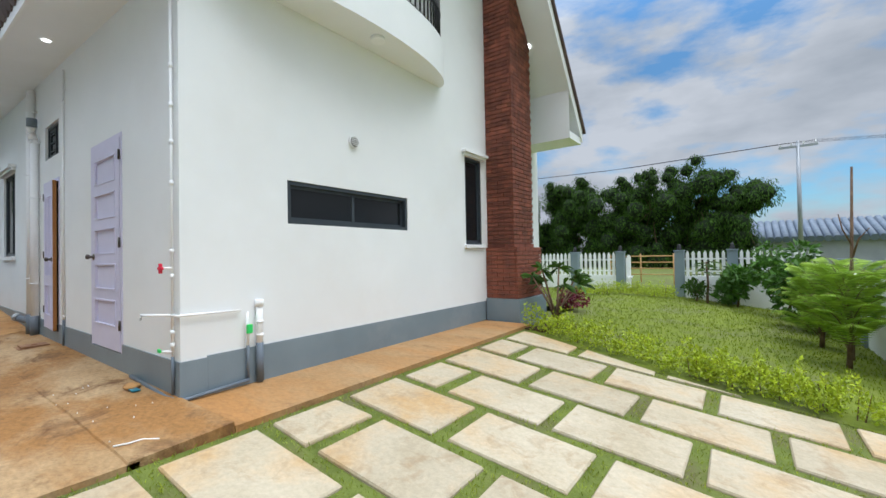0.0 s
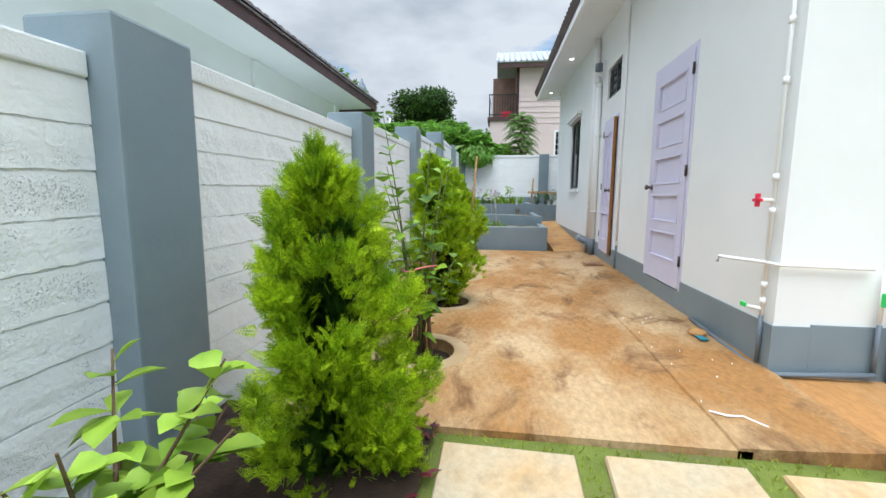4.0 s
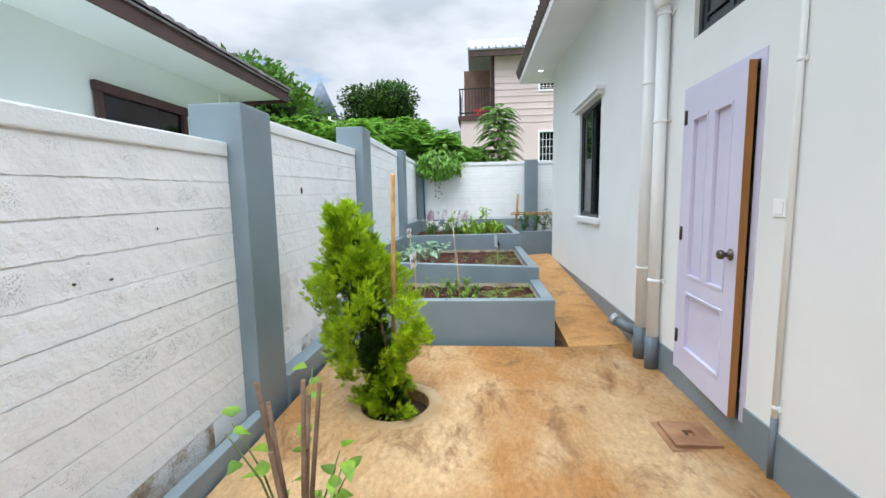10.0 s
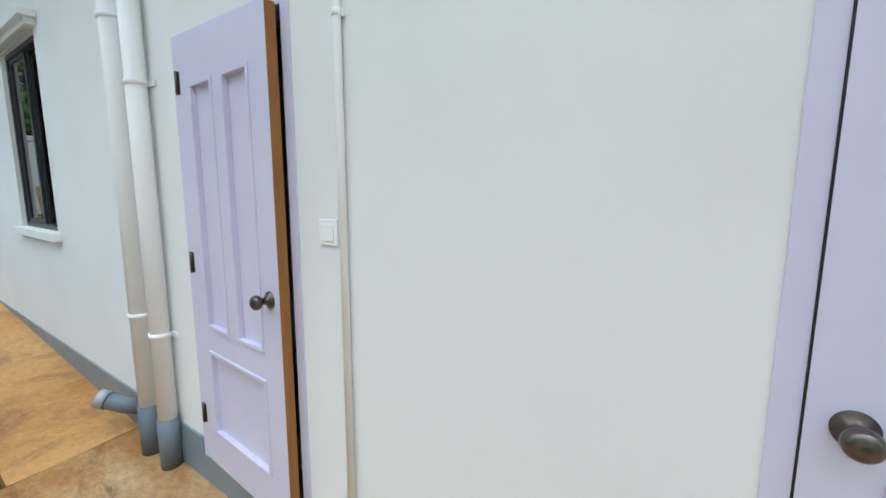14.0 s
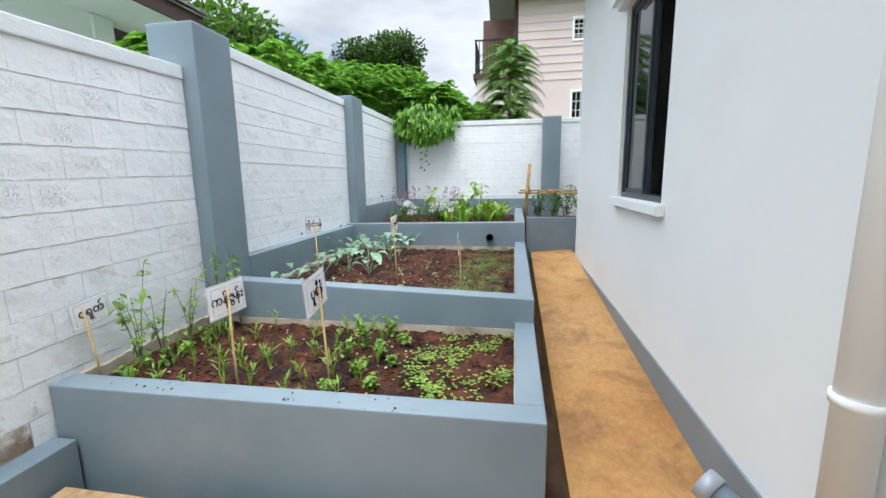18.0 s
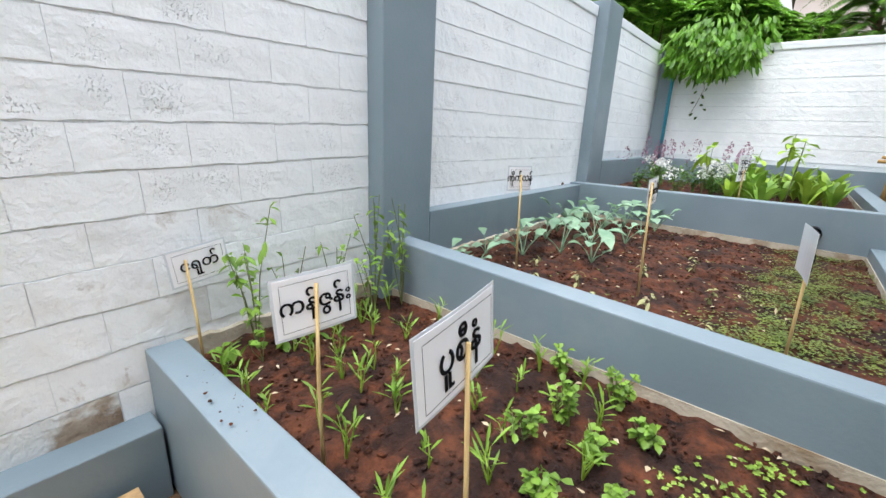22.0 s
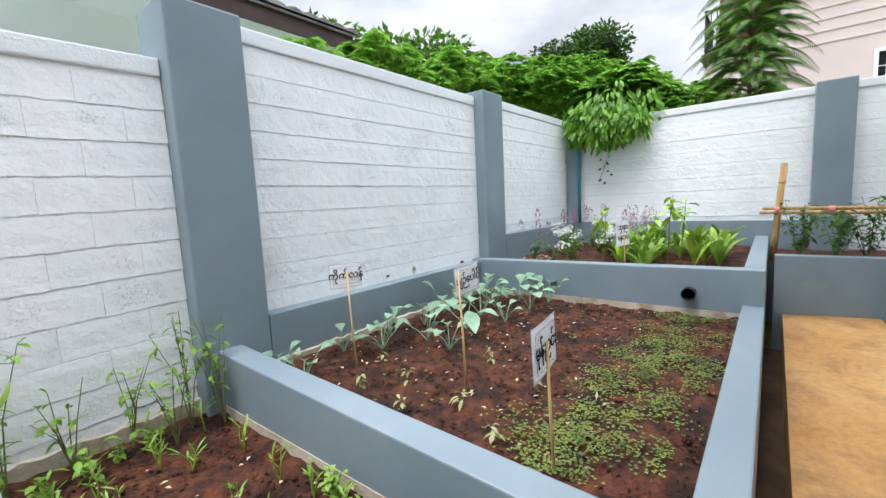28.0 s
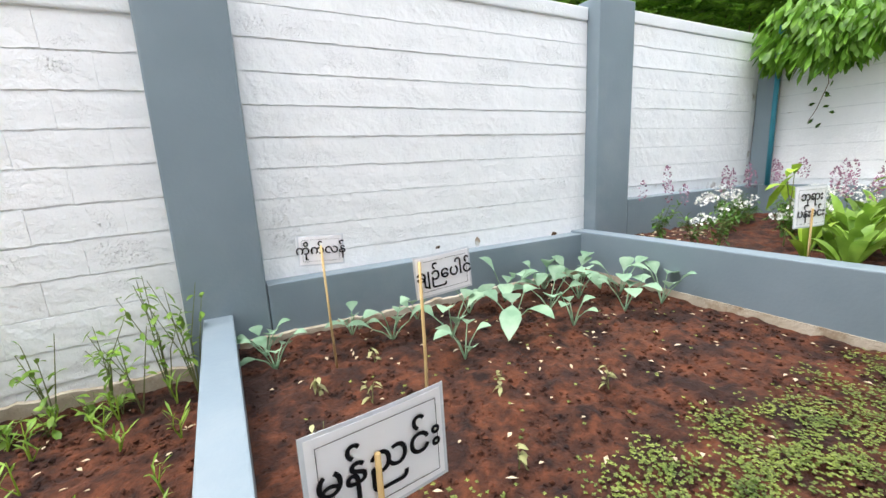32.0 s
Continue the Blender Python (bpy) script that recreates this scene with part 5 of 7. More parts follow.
for a, b in ((-9.0, -6.38), (-6.12, -4.97), (-3.11, -2.12), (-1.86, -0.2)):
    picket_bay(a, b)
g = thing("gate", (-4.68, FY, -0.1), "white picket gate leaf standing open", "gate")
for k in range(5):
    part("picket", B(-4.70, -4.68, FY + 0.05 + 0.13 * k, FY + 0.14 + 0.13 * k, 0.0, 0.95 + 0.1 * math.sin(k * 0.7)), M_WALL, g)
part("rail", B(-4.679, -4.65, FY + 0.05, FY + 0.75, 0.3, 0.36), M_WALL, g)
g = thing("farm_gate", (-4.6, 19, -0.13), "low yellow-green bar gate across the lane", "gate")
for z in (0.2, 0.45, 0.7, 0.95):
    part("bar", T([(-6.4, 19, z), (-4.0, 19, z)], 0.025, 6), M_BAMBOO, g)
for x in (-6.4, -5.2, -4.0):
    part("upright", T([(x, 19, -0.6), (x, 19, 1.05)], 0.03, 6), M_BAMBOO, g)
# side wall of the garden on the lawn's far side
structure("wall_garden_side", B(-0.10, 0.04, 7.0, FY, -0.6, 0.62), M_WALL, "white-painted low side wall of the garden", "wall")
for y in (8.0, 10.2, 12.4):
    p = thing("fence_post", (-0.03, y, -0.6), "grey painted fence post with a small dark lamp on top", "post", "front fence posts")
    part("shaft", B(-0.15, 0.09, y - 0.12, y + 0.12, -0.6, 0.9, bev=0.01), M_GREY, p)


# ---------- trees and shrubs ----------
def crown_tree(name, base, trunk_h, trunk_r, clumps, leaf, n, mat_leaf, label, seed, core=True, category="tree", bark=None, hang=False):
    """A trunk, limbs to every clump, and clumps of leaves of uneven outline. clumps: (x, y, z, radius) off the base."""
    rnd = random.Random(seed)
    t = thing(name, base, label, category)
    b = Vector(base)
    bm = bmesh.new()
    top = b + Vector((rnd.uniform(-0.1, 0.1), rnd.uniform(-0.1, 0.1), trunk_h))
    tube(bm, [b, b.lerp(top, 0.5) + Vector((rnd.uniform(-0.05, 0.05), rnd.uniform(-0.05, 0.05), 0)), top], trunk_r, 9, trunk_r * 0.55)
    part("trunk", bm, bark or M_BARK, t)
    for c in clumps[:14]:
        q = b + Vector(c[:3])
        part("limb", T([top, top.lerp(q, 0.5) + Vector((0, 0, 0.1 * c[3])), q], trunk_r * 0.45, 6, trunk_r * 0.12), bark or M_BARK, t)
    lv = Leaves(seed)
    tot = sum(c[3] ** 2 for c in clumps)
    for c in clumps:
        m = max(10, int(n * c[3] ** 2 / tot))
        d = ball(lv.r, m)
        rad = c[3] * (0.55 + 0.5 * lv.r.random(m) ** 0.6) * (1 + 0.18 * np.sin(5 * d[:, 0] + c[0]) * np.cos(4 * d[:, 2] + c[1]))
        p = np.array(b) + np.array(c[:3]) + d * rad[:, None] * [1, 1, 0.85]
        if hang:
            # drooping tufts: leaves lie like thatch on every dome
            fall = unit(d * 0.35 + ball(lv.r, m) * 0.35 + [0, 0, -0.8])
            lv.add(p, fall, np.cross(fall, d + ball(lv.r, m) * 0.35), lv.r.uniform(0.7, 1.3, m) * leaf, lv.r.uniform(0.3, 0.5, m) * leaf)
            continue
        lv.add(p, d * 0.7 + ball(lv.r, m) * 0.7 + [0, 0, -0.15], ball(lv.r, m), lv.r.uniform(0.7, 1.25, m) * leaf, lv.r.uniform(0.35, 0.6, m) * leaf)
    foliage("crown", lv, mat_leaf, t)
    # solid dark blobs added in the clumps paint inner shade and block see-through
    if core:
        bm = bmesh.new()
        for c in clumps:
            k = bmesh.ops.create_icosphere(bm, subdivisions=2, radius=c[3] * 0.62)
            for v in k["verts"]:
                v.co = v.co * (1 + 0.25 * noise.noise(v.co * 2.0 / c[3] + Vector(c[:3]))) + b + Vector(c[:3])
        part("crown_shade_core", bm, M_CROWN_SHADE, t, "solid near-black core painting the shade inside the crown")
    return t


# wall of bamboo across the lane
rnd = random.Random(40)
for i in range(19):
    x = -22 + 1.12 * i + rnd.uniform(-0.4, 0.4)
    h = 7.0 + rnd.uniform(-0.7, 0.9) - (1.4 if i == 18 else 0)
    cl = []
    for k in range(17):
        zz = lerp(0.6, h, k / 16)
        cl.append((rnd.uniform(-1.2, 1.2), rnd.uniform(-1.6, 0.5), zz, rnd.uniform(0.65, 1.2) * (0.7 if k > 14 else 1)))
    crown_tree("bamboo_clump", (x, 38 + rnd.uniform(-1.5, 1.5), -0.13), h * 0.6, 0.12, cl, 0.19, 7000, M_LEAF_WOOD, "tall dense dark green bamboo clump", 100 + i, category="bamboo", hang=True)
# shrubs beside the lawn
def shrub(name, base, r, h, n, leaf, mat, label, seed, category="shrub"):
    rnd = random.Random(seed)
    cl = [(rnd.uniform(-r, r) * 0.6, rnd.uniform(-r, r) * 0.6, h * rnd.uniform(0.35, 1.0), r * rnd.uniform(0.35, 0.6)) for _ in range(9)]
    return crown_tree(name, base, h * 0.45, 0.02 + r * 0.02, cl, leaf, n, mat, label, seed, core=False, category=category)


shrub("shrub", (-1.9, 13.4, -0.34), 0.45, 1.0, 1100, 0.16, M_LEAF_MID, "leafy green shrub beside the fence", 61)
shrub("shrub", (-1.0, 12.5, -0.43), 0.6, 1.5, 1500, 0.15, M_LEAF_MID, "leafy green shrub beside the fence", 62)
shrub("shrub", (-0.8, 10.9, -0.46), 0.5, 1.1, 900, 0.16, M_LEAF_MID, "leafy green shrub beside the lawn", 63)
shrub("shrub", (-2.8, 13.4, -0.24), 0.35, 0.5, 500, 0.1, M_LEAF_DARK, "low dark shrub at the fence foot", 65)
shrub("shrub", (-4.55, 8.6, -0.03), 0.3, 0.35, 500, 0.08, M_LEAF_RED, "low red-leaved shrub behind the chimney", 66)
# frangipani beside the chimney: bare stems with strap leaves at the ends
f = thing("frangipani", (-4.25, 7.0, -0.03), "young frangipani with long dark green leaves", "shrub")
lv = Leaves(70)
for k in range(7):
    a = 2 * math.pi * k / 7
    tip = Vector((-4.25 + 0.38 * math.cos(a), 7.0 + 0.38 * math.sin(a), 0.62 + 0.13 * (k % 3)))
    part("stem", T([(-4.25, 7.0, -0.03), (-4.25 + 0.12 * math.cos(a), 7.0 + 0.12 * math.sin(a), 0.3), tip], 0.025, 7, 0.014), M_BARK, f)
    m = 14
    d = ball(lv.r, m) * [1, 1, 0.6] + [0, 0, 0.35]
    lv.blade(np.tile(tip, (m, 1)), d, ball(lv.r, m), lv.r.uniform(0.18, 0.28, m), 0.07, 0.35)
foliage("leaves", lv, M_LEAF_DARK, f)


def frond_plant(name, base, n, length, width, mat, label, seed, up=0.8, droop=0.5, stem=0.0, category="palm", leaflets=22, slim=0.17, low=0.35):
    """A plant of arching fronds, each a rib with leaflets down both sides."""
    t = thing(name, base, label, category)
    lv = Leaves(seed)
    b = np.array(base, float)
    top = b + [0, 0, stem]
    if stem:
        part("trunk", T([base, (base[0] + 0.03, base[1], base[2] + stem / 2), tuple(top)], 0.035, 8, 0.02), M_BARK, t)
    bm = bmesh.new()
    for k in range(n):
        a = 2.4 * k + lv.r.uniform(-0.3, 0.3)
        e = lv.r.uniform(up * 0.5, up * 1.3)
        d = unit(np.array([math.cos(a), math.sin(a), e]))
        L = length * lv.r.uniform(0.75, 1.1)
        h0 = top - [0, 0, stem * low * (k / n)] if stem else b
        s = unit(np.cross(d, [0, 0, 1.0]))
        tt = np.linspace(0.12, 1, leaflets)[:, None]
        rib = h0 + d * L * tt - np.array([0, 0, 1.0]) * L * droop * tt ** 2
        part("rib", T([tuple(h0), *[tuple(rib[q]) for q in range(0, leaflets, 5)], tuple(rib[-1])], 0.006, 5, 0.002), M_BARK, t)
        fwd = unit(np.gradient(rib, axis=0))
        for sg in (-1, 1):
            dirs = fwd * 0.55 + sg * s * 0.8 - np.array([0, 0, 0.25])
            ln = width * np.sin(math.pi * np.clip(tt[:, 0] * 0.85 + 0.12, 0, 1)) + 0.02
            lv.add(rib, dirs, fwd, ln, ln * slim + 0.006, 0.15, 0.12)
    foliage("fronds", lv, mat, t)
    return t


frond_plant("palm", (-0.6, 11.0, -0.5), 46, 1.0, 0.30, M_LEAF_LIGHT, "young feathery palm beside the lawn", 71, 1.9, 0.5, 1.0, "palm", 24, 0.07, 0.85)
frond_plant("palm", (-0.62, 8.1, -0.5), 46, 1.15, 0.24, M_LEAF_LIGHT, "slender young palm with feathery yellow-green fronds", 72, 2.3, 0.5, 1.1, "palm", 22, 0.05, 0.85)
frond_plant("palm", (-0.75, 9.4, -0.5), 44, 1.15, 0.24, M_LEAF_LIGHT, "young feathery palm beside the lawn", 74, 2.3, 0.5, 0.9, "palm", 22, 0.05, 0.85)
p = thing("bare_sapling", (-0.5, 8.7, -0.5), "thin bare dark sapling trunk among palms", "tree")
part("trunk", T([(-0.5, 8.7, -0.5), (-0.47, 8.72, 0.9), (-0.44, 8.7, 2.3)], 0.03, 8, 0.014), M_BARK, p)
part("branch", T([(-0.47, 8.72, 0.95), (-0.40, 8.66, 1.25), (-0.30, 8.6, 1.4)], 0.016, 6, 0.008), M_BARK, p)
part("branch", T([(-0.46, 8.71, 1.15), (-0.56, 8.7, 1.4), (-0.60, 8.7, 1.62)], 0.014, 6, 0.007), M_BARK, p)
frond_plant("conifer_sapling", (-2.55, 13.3, -0.27), 14, 0.4, 0.12, M_LEAF_DARK, "small tiered conifer sapling at the fence", 73, 0.3, 0.3, 1.1, "tree", 10)
# overhead line and pole, shed roof beyond
p = thing("utility_pole", (1.6, 40, -0.13), "grey concrete utility pole with a crossarm and wires", "pole")
part("pole", T([(1.6, 40, -0.13), (1.6, 40, 9.0)], 0.16, 12, 0.11), M_METALROOF, p)
part("crossarm", B(0.5, 2.7, 39.93, 40.07, 8.55, 8.7), M_METALROOF, p)
for k in range(4):
    x = 0.6 + 0.66 * k
    part("insulator", T([(x, 40, 8.7), (x, 40, 8.95)], 0.05, 8), M_WALL, p)
    part("wire", T([(x, 40, 8.95), (x - 12, 38.5, 8.35), (x - 25, 37, 8.3)], 0.009, 4), M_BLACK, p)
    part("wire", T([(x, 40, 8.95), (x + 10, 41, 8.25), (x + 22, 42, 7.9)], 0.009, 4), M_BLACK, p)
p = thing("shed", (7, 44, -0.13), "long low shed with a slate-grey ribbed roof", "building")
part("wall", B(-1, 18, 44, 52, -0.13, 1.9), M_METALROOF, p)
for k in range(40):
    x = -1.5 + 20 * k / 40
    part("roof_rib", T([(x, 43.4, 1.9), (x, 48, 3.5)], 0.28, 6), M_SLATE, p)
# ---------- neighbour's house beyond the boundary wall ----------
NY, NE = -4.6, -3.59
# unseen pale slab, added to bounce light up onto the neighbour's wall and soffit
structure("pavement_light_bounce", B(-15.0, 6.0, NY - 0.3, -1.44, -0.13, -0.1), M_CAP, "unseen pale slab added to bounce light onto the neighbour wall", "pavement")
nb = thing("neighbour_house", (-5, -6, -0.13), "pale mint single-storey house with dark tiled roof", "house")
part("wall", B(-14.55, 6.0, NY - 0.2, NY, -0.13, 3.65), M_NBWALL, nb)
part("wall", B(-14.55, -14.35, -12.0, NY - 0.201, -0.13, 3.65), M_NBWALL, nb)
for x in (-10.5, -14.45, -6.3, -2.5):
    part("pilaster", B(x - 0.14, x + 0.14, NY + 0.001, NY + 0.05, -0.13, 3.63), M_NBWALL, nb)
part("soffit", B(-15.1, 6.5, NE - 0.02 - 1.2, NE - 0.03, 3.65, 3.71), M_NBWALL, nb)
part("fascia", B(-15.14, 6.5, NE - 0.03, NE, 3.59, 3.79), M_BROWNFASC, nb, "dark brown fascia board")
part("fascia", B(-15.16, -15.13, -12.0, NE - 0.031, 3.59, 3.79), M_BROWNFASC, nb, "dark brown fascia board")
bm = bmesh.new()
rnd = random.Random(12)
for k in range(98):
    x = lerp(-15.2, 6.4, (k + 0.5) / 98)
    for j in range(5):
        y0, z0 = NE + 0.06 - 0.33 * j, 3.81 + 0.12 * j
        w = 0.112
        q = []
        for i in range(7):
            a = math.pi * i / 6
            q.append((x + w * math.cos(a), 0.055 * math.sin(a)))
        lo = [bm.verts.new((u, y0, z0 + h + 0.018)) for u, h in q]
        up = [bm.verts.new((u, y0 - 0.36, z0 + h + 0.125)) for u, h in q]
        for i in range(6):
            bm.faces.new((lo[i], lo[i + 1], up[i + 1], up[i])).smooth = True
        bm.faces.new(list(reversed(lo)))
tagged(part("tiles", bm, M_NBTILE, nb, "weathered grey-brown ridged roof tiles"), kind="stuff")
bm = bmesh.new()
slope_slab(bm, -15.15, 6.5, NE + 0.04, 3.78, -9.0, 5.88, 0.03)
part("roof_deck", bm, M_NBTILE, nb)
for x0, x1, zt in ((-13.35, -11.65, 3.13), (-9.07, -7.0, 3.02)):
    w = part("window", B(x0 + 0.1, x1 - 0.1, NY + 0.001, NY + 0.02, 1.9, zt - 0.12), M_GLASS, nb, "dark window in a brown frame")
    part("frame", B(x0, x1, NY + 0.021, NY + 0.09, zt - 0.13, zt, bev=0.008), M_BROWNFASC, w)
    part("frame", B(x0 + 0.02, x0 + 0.12, NY + 0.021, NY + 0.07, 1.8, zt - 0.131), M_BROWNFASC, w)
    part("frame", B(x1 - 0.12, x1 - 0.02, NY + 0.021, NY + 0.07, 1.8, zt - 0.131), M_BROWNFASC, w)

# ---------- pink house at the end ----------
ph = thing("pink_house", (-26.5, 3, -0.13), "pale pink two-storey house with balcony and grey metal roof", "house")
PX = -25.5
bm = bmesh.new()
holed(bm, "x", PX - 0.25, PX, 1.0, 7.5, -0.13, 7.9, [(2.95, 4.2, 3.2, 4.45), (2.95, 4.2, 6.25, 6.9)])
part("wall", bm, M_PINK, ph)
part("wall", B(PX - 0.25, PX, -0.5, 0.999, -0.13, 5.05), M_PINK, ph)
part("wall", B(PX - 8, PX - 0.251, 0.85, 1.1, 5.05, 7.9), M_PINKD, ph, "brown timber wall behind the balcony")
part("wall", B(PX - 8, PX - 0.251, -0.5, -0.25, -0.13, 5.05), M_PINK, ph)
part("wall", B(PX - 2.2, PX - 2.0, -0.4, 0.85, 5.05, 7.75), M_PINKD, ph)
for z in np.arange(4.9, 7.6, 0.28):
    part("siding_line", B(PX + 0.001, PX + 0.02, 1.0, 7.5, z, z + 0.025), M_PINK, ph)
b = part("balcony", B(PX - 2.0, PX + 0.08, -0.62, 1.05, 5.05, 5.24), M_BROWNFASC, ph, "balcony with black iron rail")
for z in (5.34, 6.36):
    part("rail", B(PX + 0.02, PX + 0.06, -0.56, 1.0, z, z + 0.05), M_BLACK, b)
    part("rail", B(PX - 2.0, PX + 0.02, -0.56, -0.52, z, z + 0.05), M_BLACK, b)
for k in range(12):
    y = lerp(-0.54, 0.98, k / 11)
    part("baluster", B(PX + 0.03, PX + 0.05, y - 0.012, y + 0.012, 5.24, 6.36), M_BLACK, b)
for k in range(1, 10):
    x = PX - 0.2 * k
    part("baluster", B(x, x + 0.02, -0.55, -0.53, 5.24, 6.36), M_BLACK, b)
part("flower_box", B(PX - 0.35, PX - 0.1, 0.1, 0.6, 5.24, 5.55), M_RED, b, "red flower tub on the balcony")
part("post", B(PX - 0.22, PX - 0.06, 0.86, 0.998, 5.24, 7.75), M_BROWNFASC, ph, "dark timber balcony post")
bm = bmesh.new()
for a, b in ((0.5, -1.6), (-3.7, -1.6)):
    za, zb = (7.86 if a > 0 else 7.9), 8.95
    v = [bm.verts.new(q) for q in ((PX + a, -0.2, za), (PX + a, 8.3, za), (PX + b, 8.3, zb), (PX + b, -0.2, zb))]
    w = [bm.verts.new(q.co + Vector((0, 0, 0.06))) for q in v]
    for q in (v, w, *[(v[i], v[(i + 1) % 4], w[(i + 1) % 4], w[i]) for i in range(4)]):
        bm.faces.new(q)
bmesh.ops.recalc_face_normals(bm, faces=bm.faces)
ph_roof = part("roof", bm, M_METALROOF, ph)
for k in range(30):
    y = lerp(-0.1, 8.2, k / 29)
    part("roof_rib", T([(PX + 0.51, y, 7.92), (PX - 1.6, y, 9.01), (PX - 3.7, y, 7.96)], 0.045, 6), M_METALROOF, ph_roof)
part("eave_board", B(PX + 0.38, PX + 0.46, -0.05, 8.2, 7.6, 7.8), M_BROWNFASC, ph)
for y0, y1, z0, z1 in ((2.95, 4.2, 3.2, 4.45), (2.95, 4.2, 6.25, 6.9)):
    w = part("window", B(PX - 0.12, PX - 0.1, y0, y1, z0, z1), M_GLASS, ph, "white-framed window, half with grille")
    for q in ((y0 - 0.08, y0, z0 - 0.08, z1 + 0.08), (y1, y1 + 0.08, z0 - 0.08, z1 + 0.08), (y0, y1, z0 - 0.08, z0), (y0, y1, z1, z1 + 0.08), ((y0 + y1) / 2 - 0.03, (y0 + y1) / 2 + 0.03, z0, z1)):
        part("frame", B(PX - 0.09, PX + 0.03, *q), M_PIPE, w)
    for k in range(1, 4):
        part("grille_bar", B(PX - 0.09, PX - 0.07, y0 + 0.15 * k - 0.01, y0 + 0.15 * k + 0.01, z0, z1), M_PIPE, w)
        zz = lerp(z0, z1, k / 4)
        part("grille_bar", B(PX - 0.068, PX - 0.05, y0, (y0 + y1) / 2, zz - 0.01, zz + 0.01), M_PIPE, w)

# ---------- turret house far off ----------
th = thing("turret_house", (-42, -13.1, -0.13), "far house with a slate-blue pointed turret roof", "house")
part("tower", T([(-42, -13.1, -0.13), (-42, -13.1, 8.9)], 1.2, 12), M_WALL, th)
part("spire", T([(-42, -13.1, 8.8), (-42, -13.1, 12.05)], 1.5, 8, 0.04), M_SLATE, th, "pointed slate turret roof")
part("wall", B(-50, -43, -22, -13.4, -0.13, 8.6), M_WALL, th)
bm = bmesh.new()
slope_slab(bm, -51, -42.2, -13.0, 8.6, -16.2, 11.3, 0.15)
slope_slab(bm, -51, -42.2, -19.6, 8.5, -16.25, 11.3, 0.15)
part("roof", bm, M_SLATE, th)
for k in range(9):
    u = (k + 0.5) / 9
    part("roof_course", B(-51, -42.15, lerp(-13.0, -16.2, u) - 0.06, lerp(-13.0, -16.2, u) + 0.06, lerp(8.6, 11.3, u) + 0.12, lerp(8.6, 11.3, u) + 0.22), M_SLATE, th)

# ---------- trees beyond the walls ----------
rnd = random.Random(80)
cl = [(rnd.uniform(-0.8, 0.8), rnd.uniform(-1.0, 0.9), rnd.uniform(3.9, 6.2), rnd.uniform(0.5, 0.8)) for _ in range(24)]
cl += [(0, -1.6, 4.6, 0.6), (0.2, -1.3, 5.2, 0.5), (0, 1.3, 4.4, 0.6), (0.1, 0.1, 6.5, 0.5)]
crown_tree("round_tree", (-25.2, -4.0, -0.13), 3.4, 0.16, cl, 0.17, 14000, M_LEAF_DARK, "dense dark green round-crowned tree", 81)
for i, (x, y, h) in enumerate(((-21, -9.5, 6.3), (-24, -10.5, 6.9), (-27, -10.6, 6.9), (-28.5, -12, 7.4), (-31, -15, 8.6), (-30, -8, 4.0), (-34, -7, 4.4), (-38, -5, 5.0), (-18.5, -8.6, 5.6), (-23.5, -8.2, 5.9), (-26.5, -9.4, 6.6), (-20.5, -12.5, 7.6))):
    cl = [(rnd.uniform(-1.3, 1.3), rnd.uniform(-1.3, 1.3), lerp(1.2, h, k / 7), rnd.uniform(0.9, 1.4)) for k in range(8)]
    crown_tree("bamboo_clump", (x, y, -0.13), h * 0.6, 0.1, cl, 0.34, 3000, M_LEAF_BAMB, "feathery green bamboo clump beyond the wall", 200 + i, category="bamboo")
for i, (x, y, h) in enumerate(((-33, 0.5, 5.5), (-30, -2.2, 4.8), (-22.5, -1.6, 3.2))):
    cl = [(rnd.uniform(-0.9, 0.9), rnd.uniform(-0.9, 0.9), lerp(1.0, h, k / 6), rnd.uniform(0.6, 1.0)) for k in range(7)]
    crown_tree("tree", (x, y, -0.13), h * 0.5, 0.1, cl, 0.2, 3000, M_LEAF_MID, "leafy green tree beyond the back wall", 230 + i)


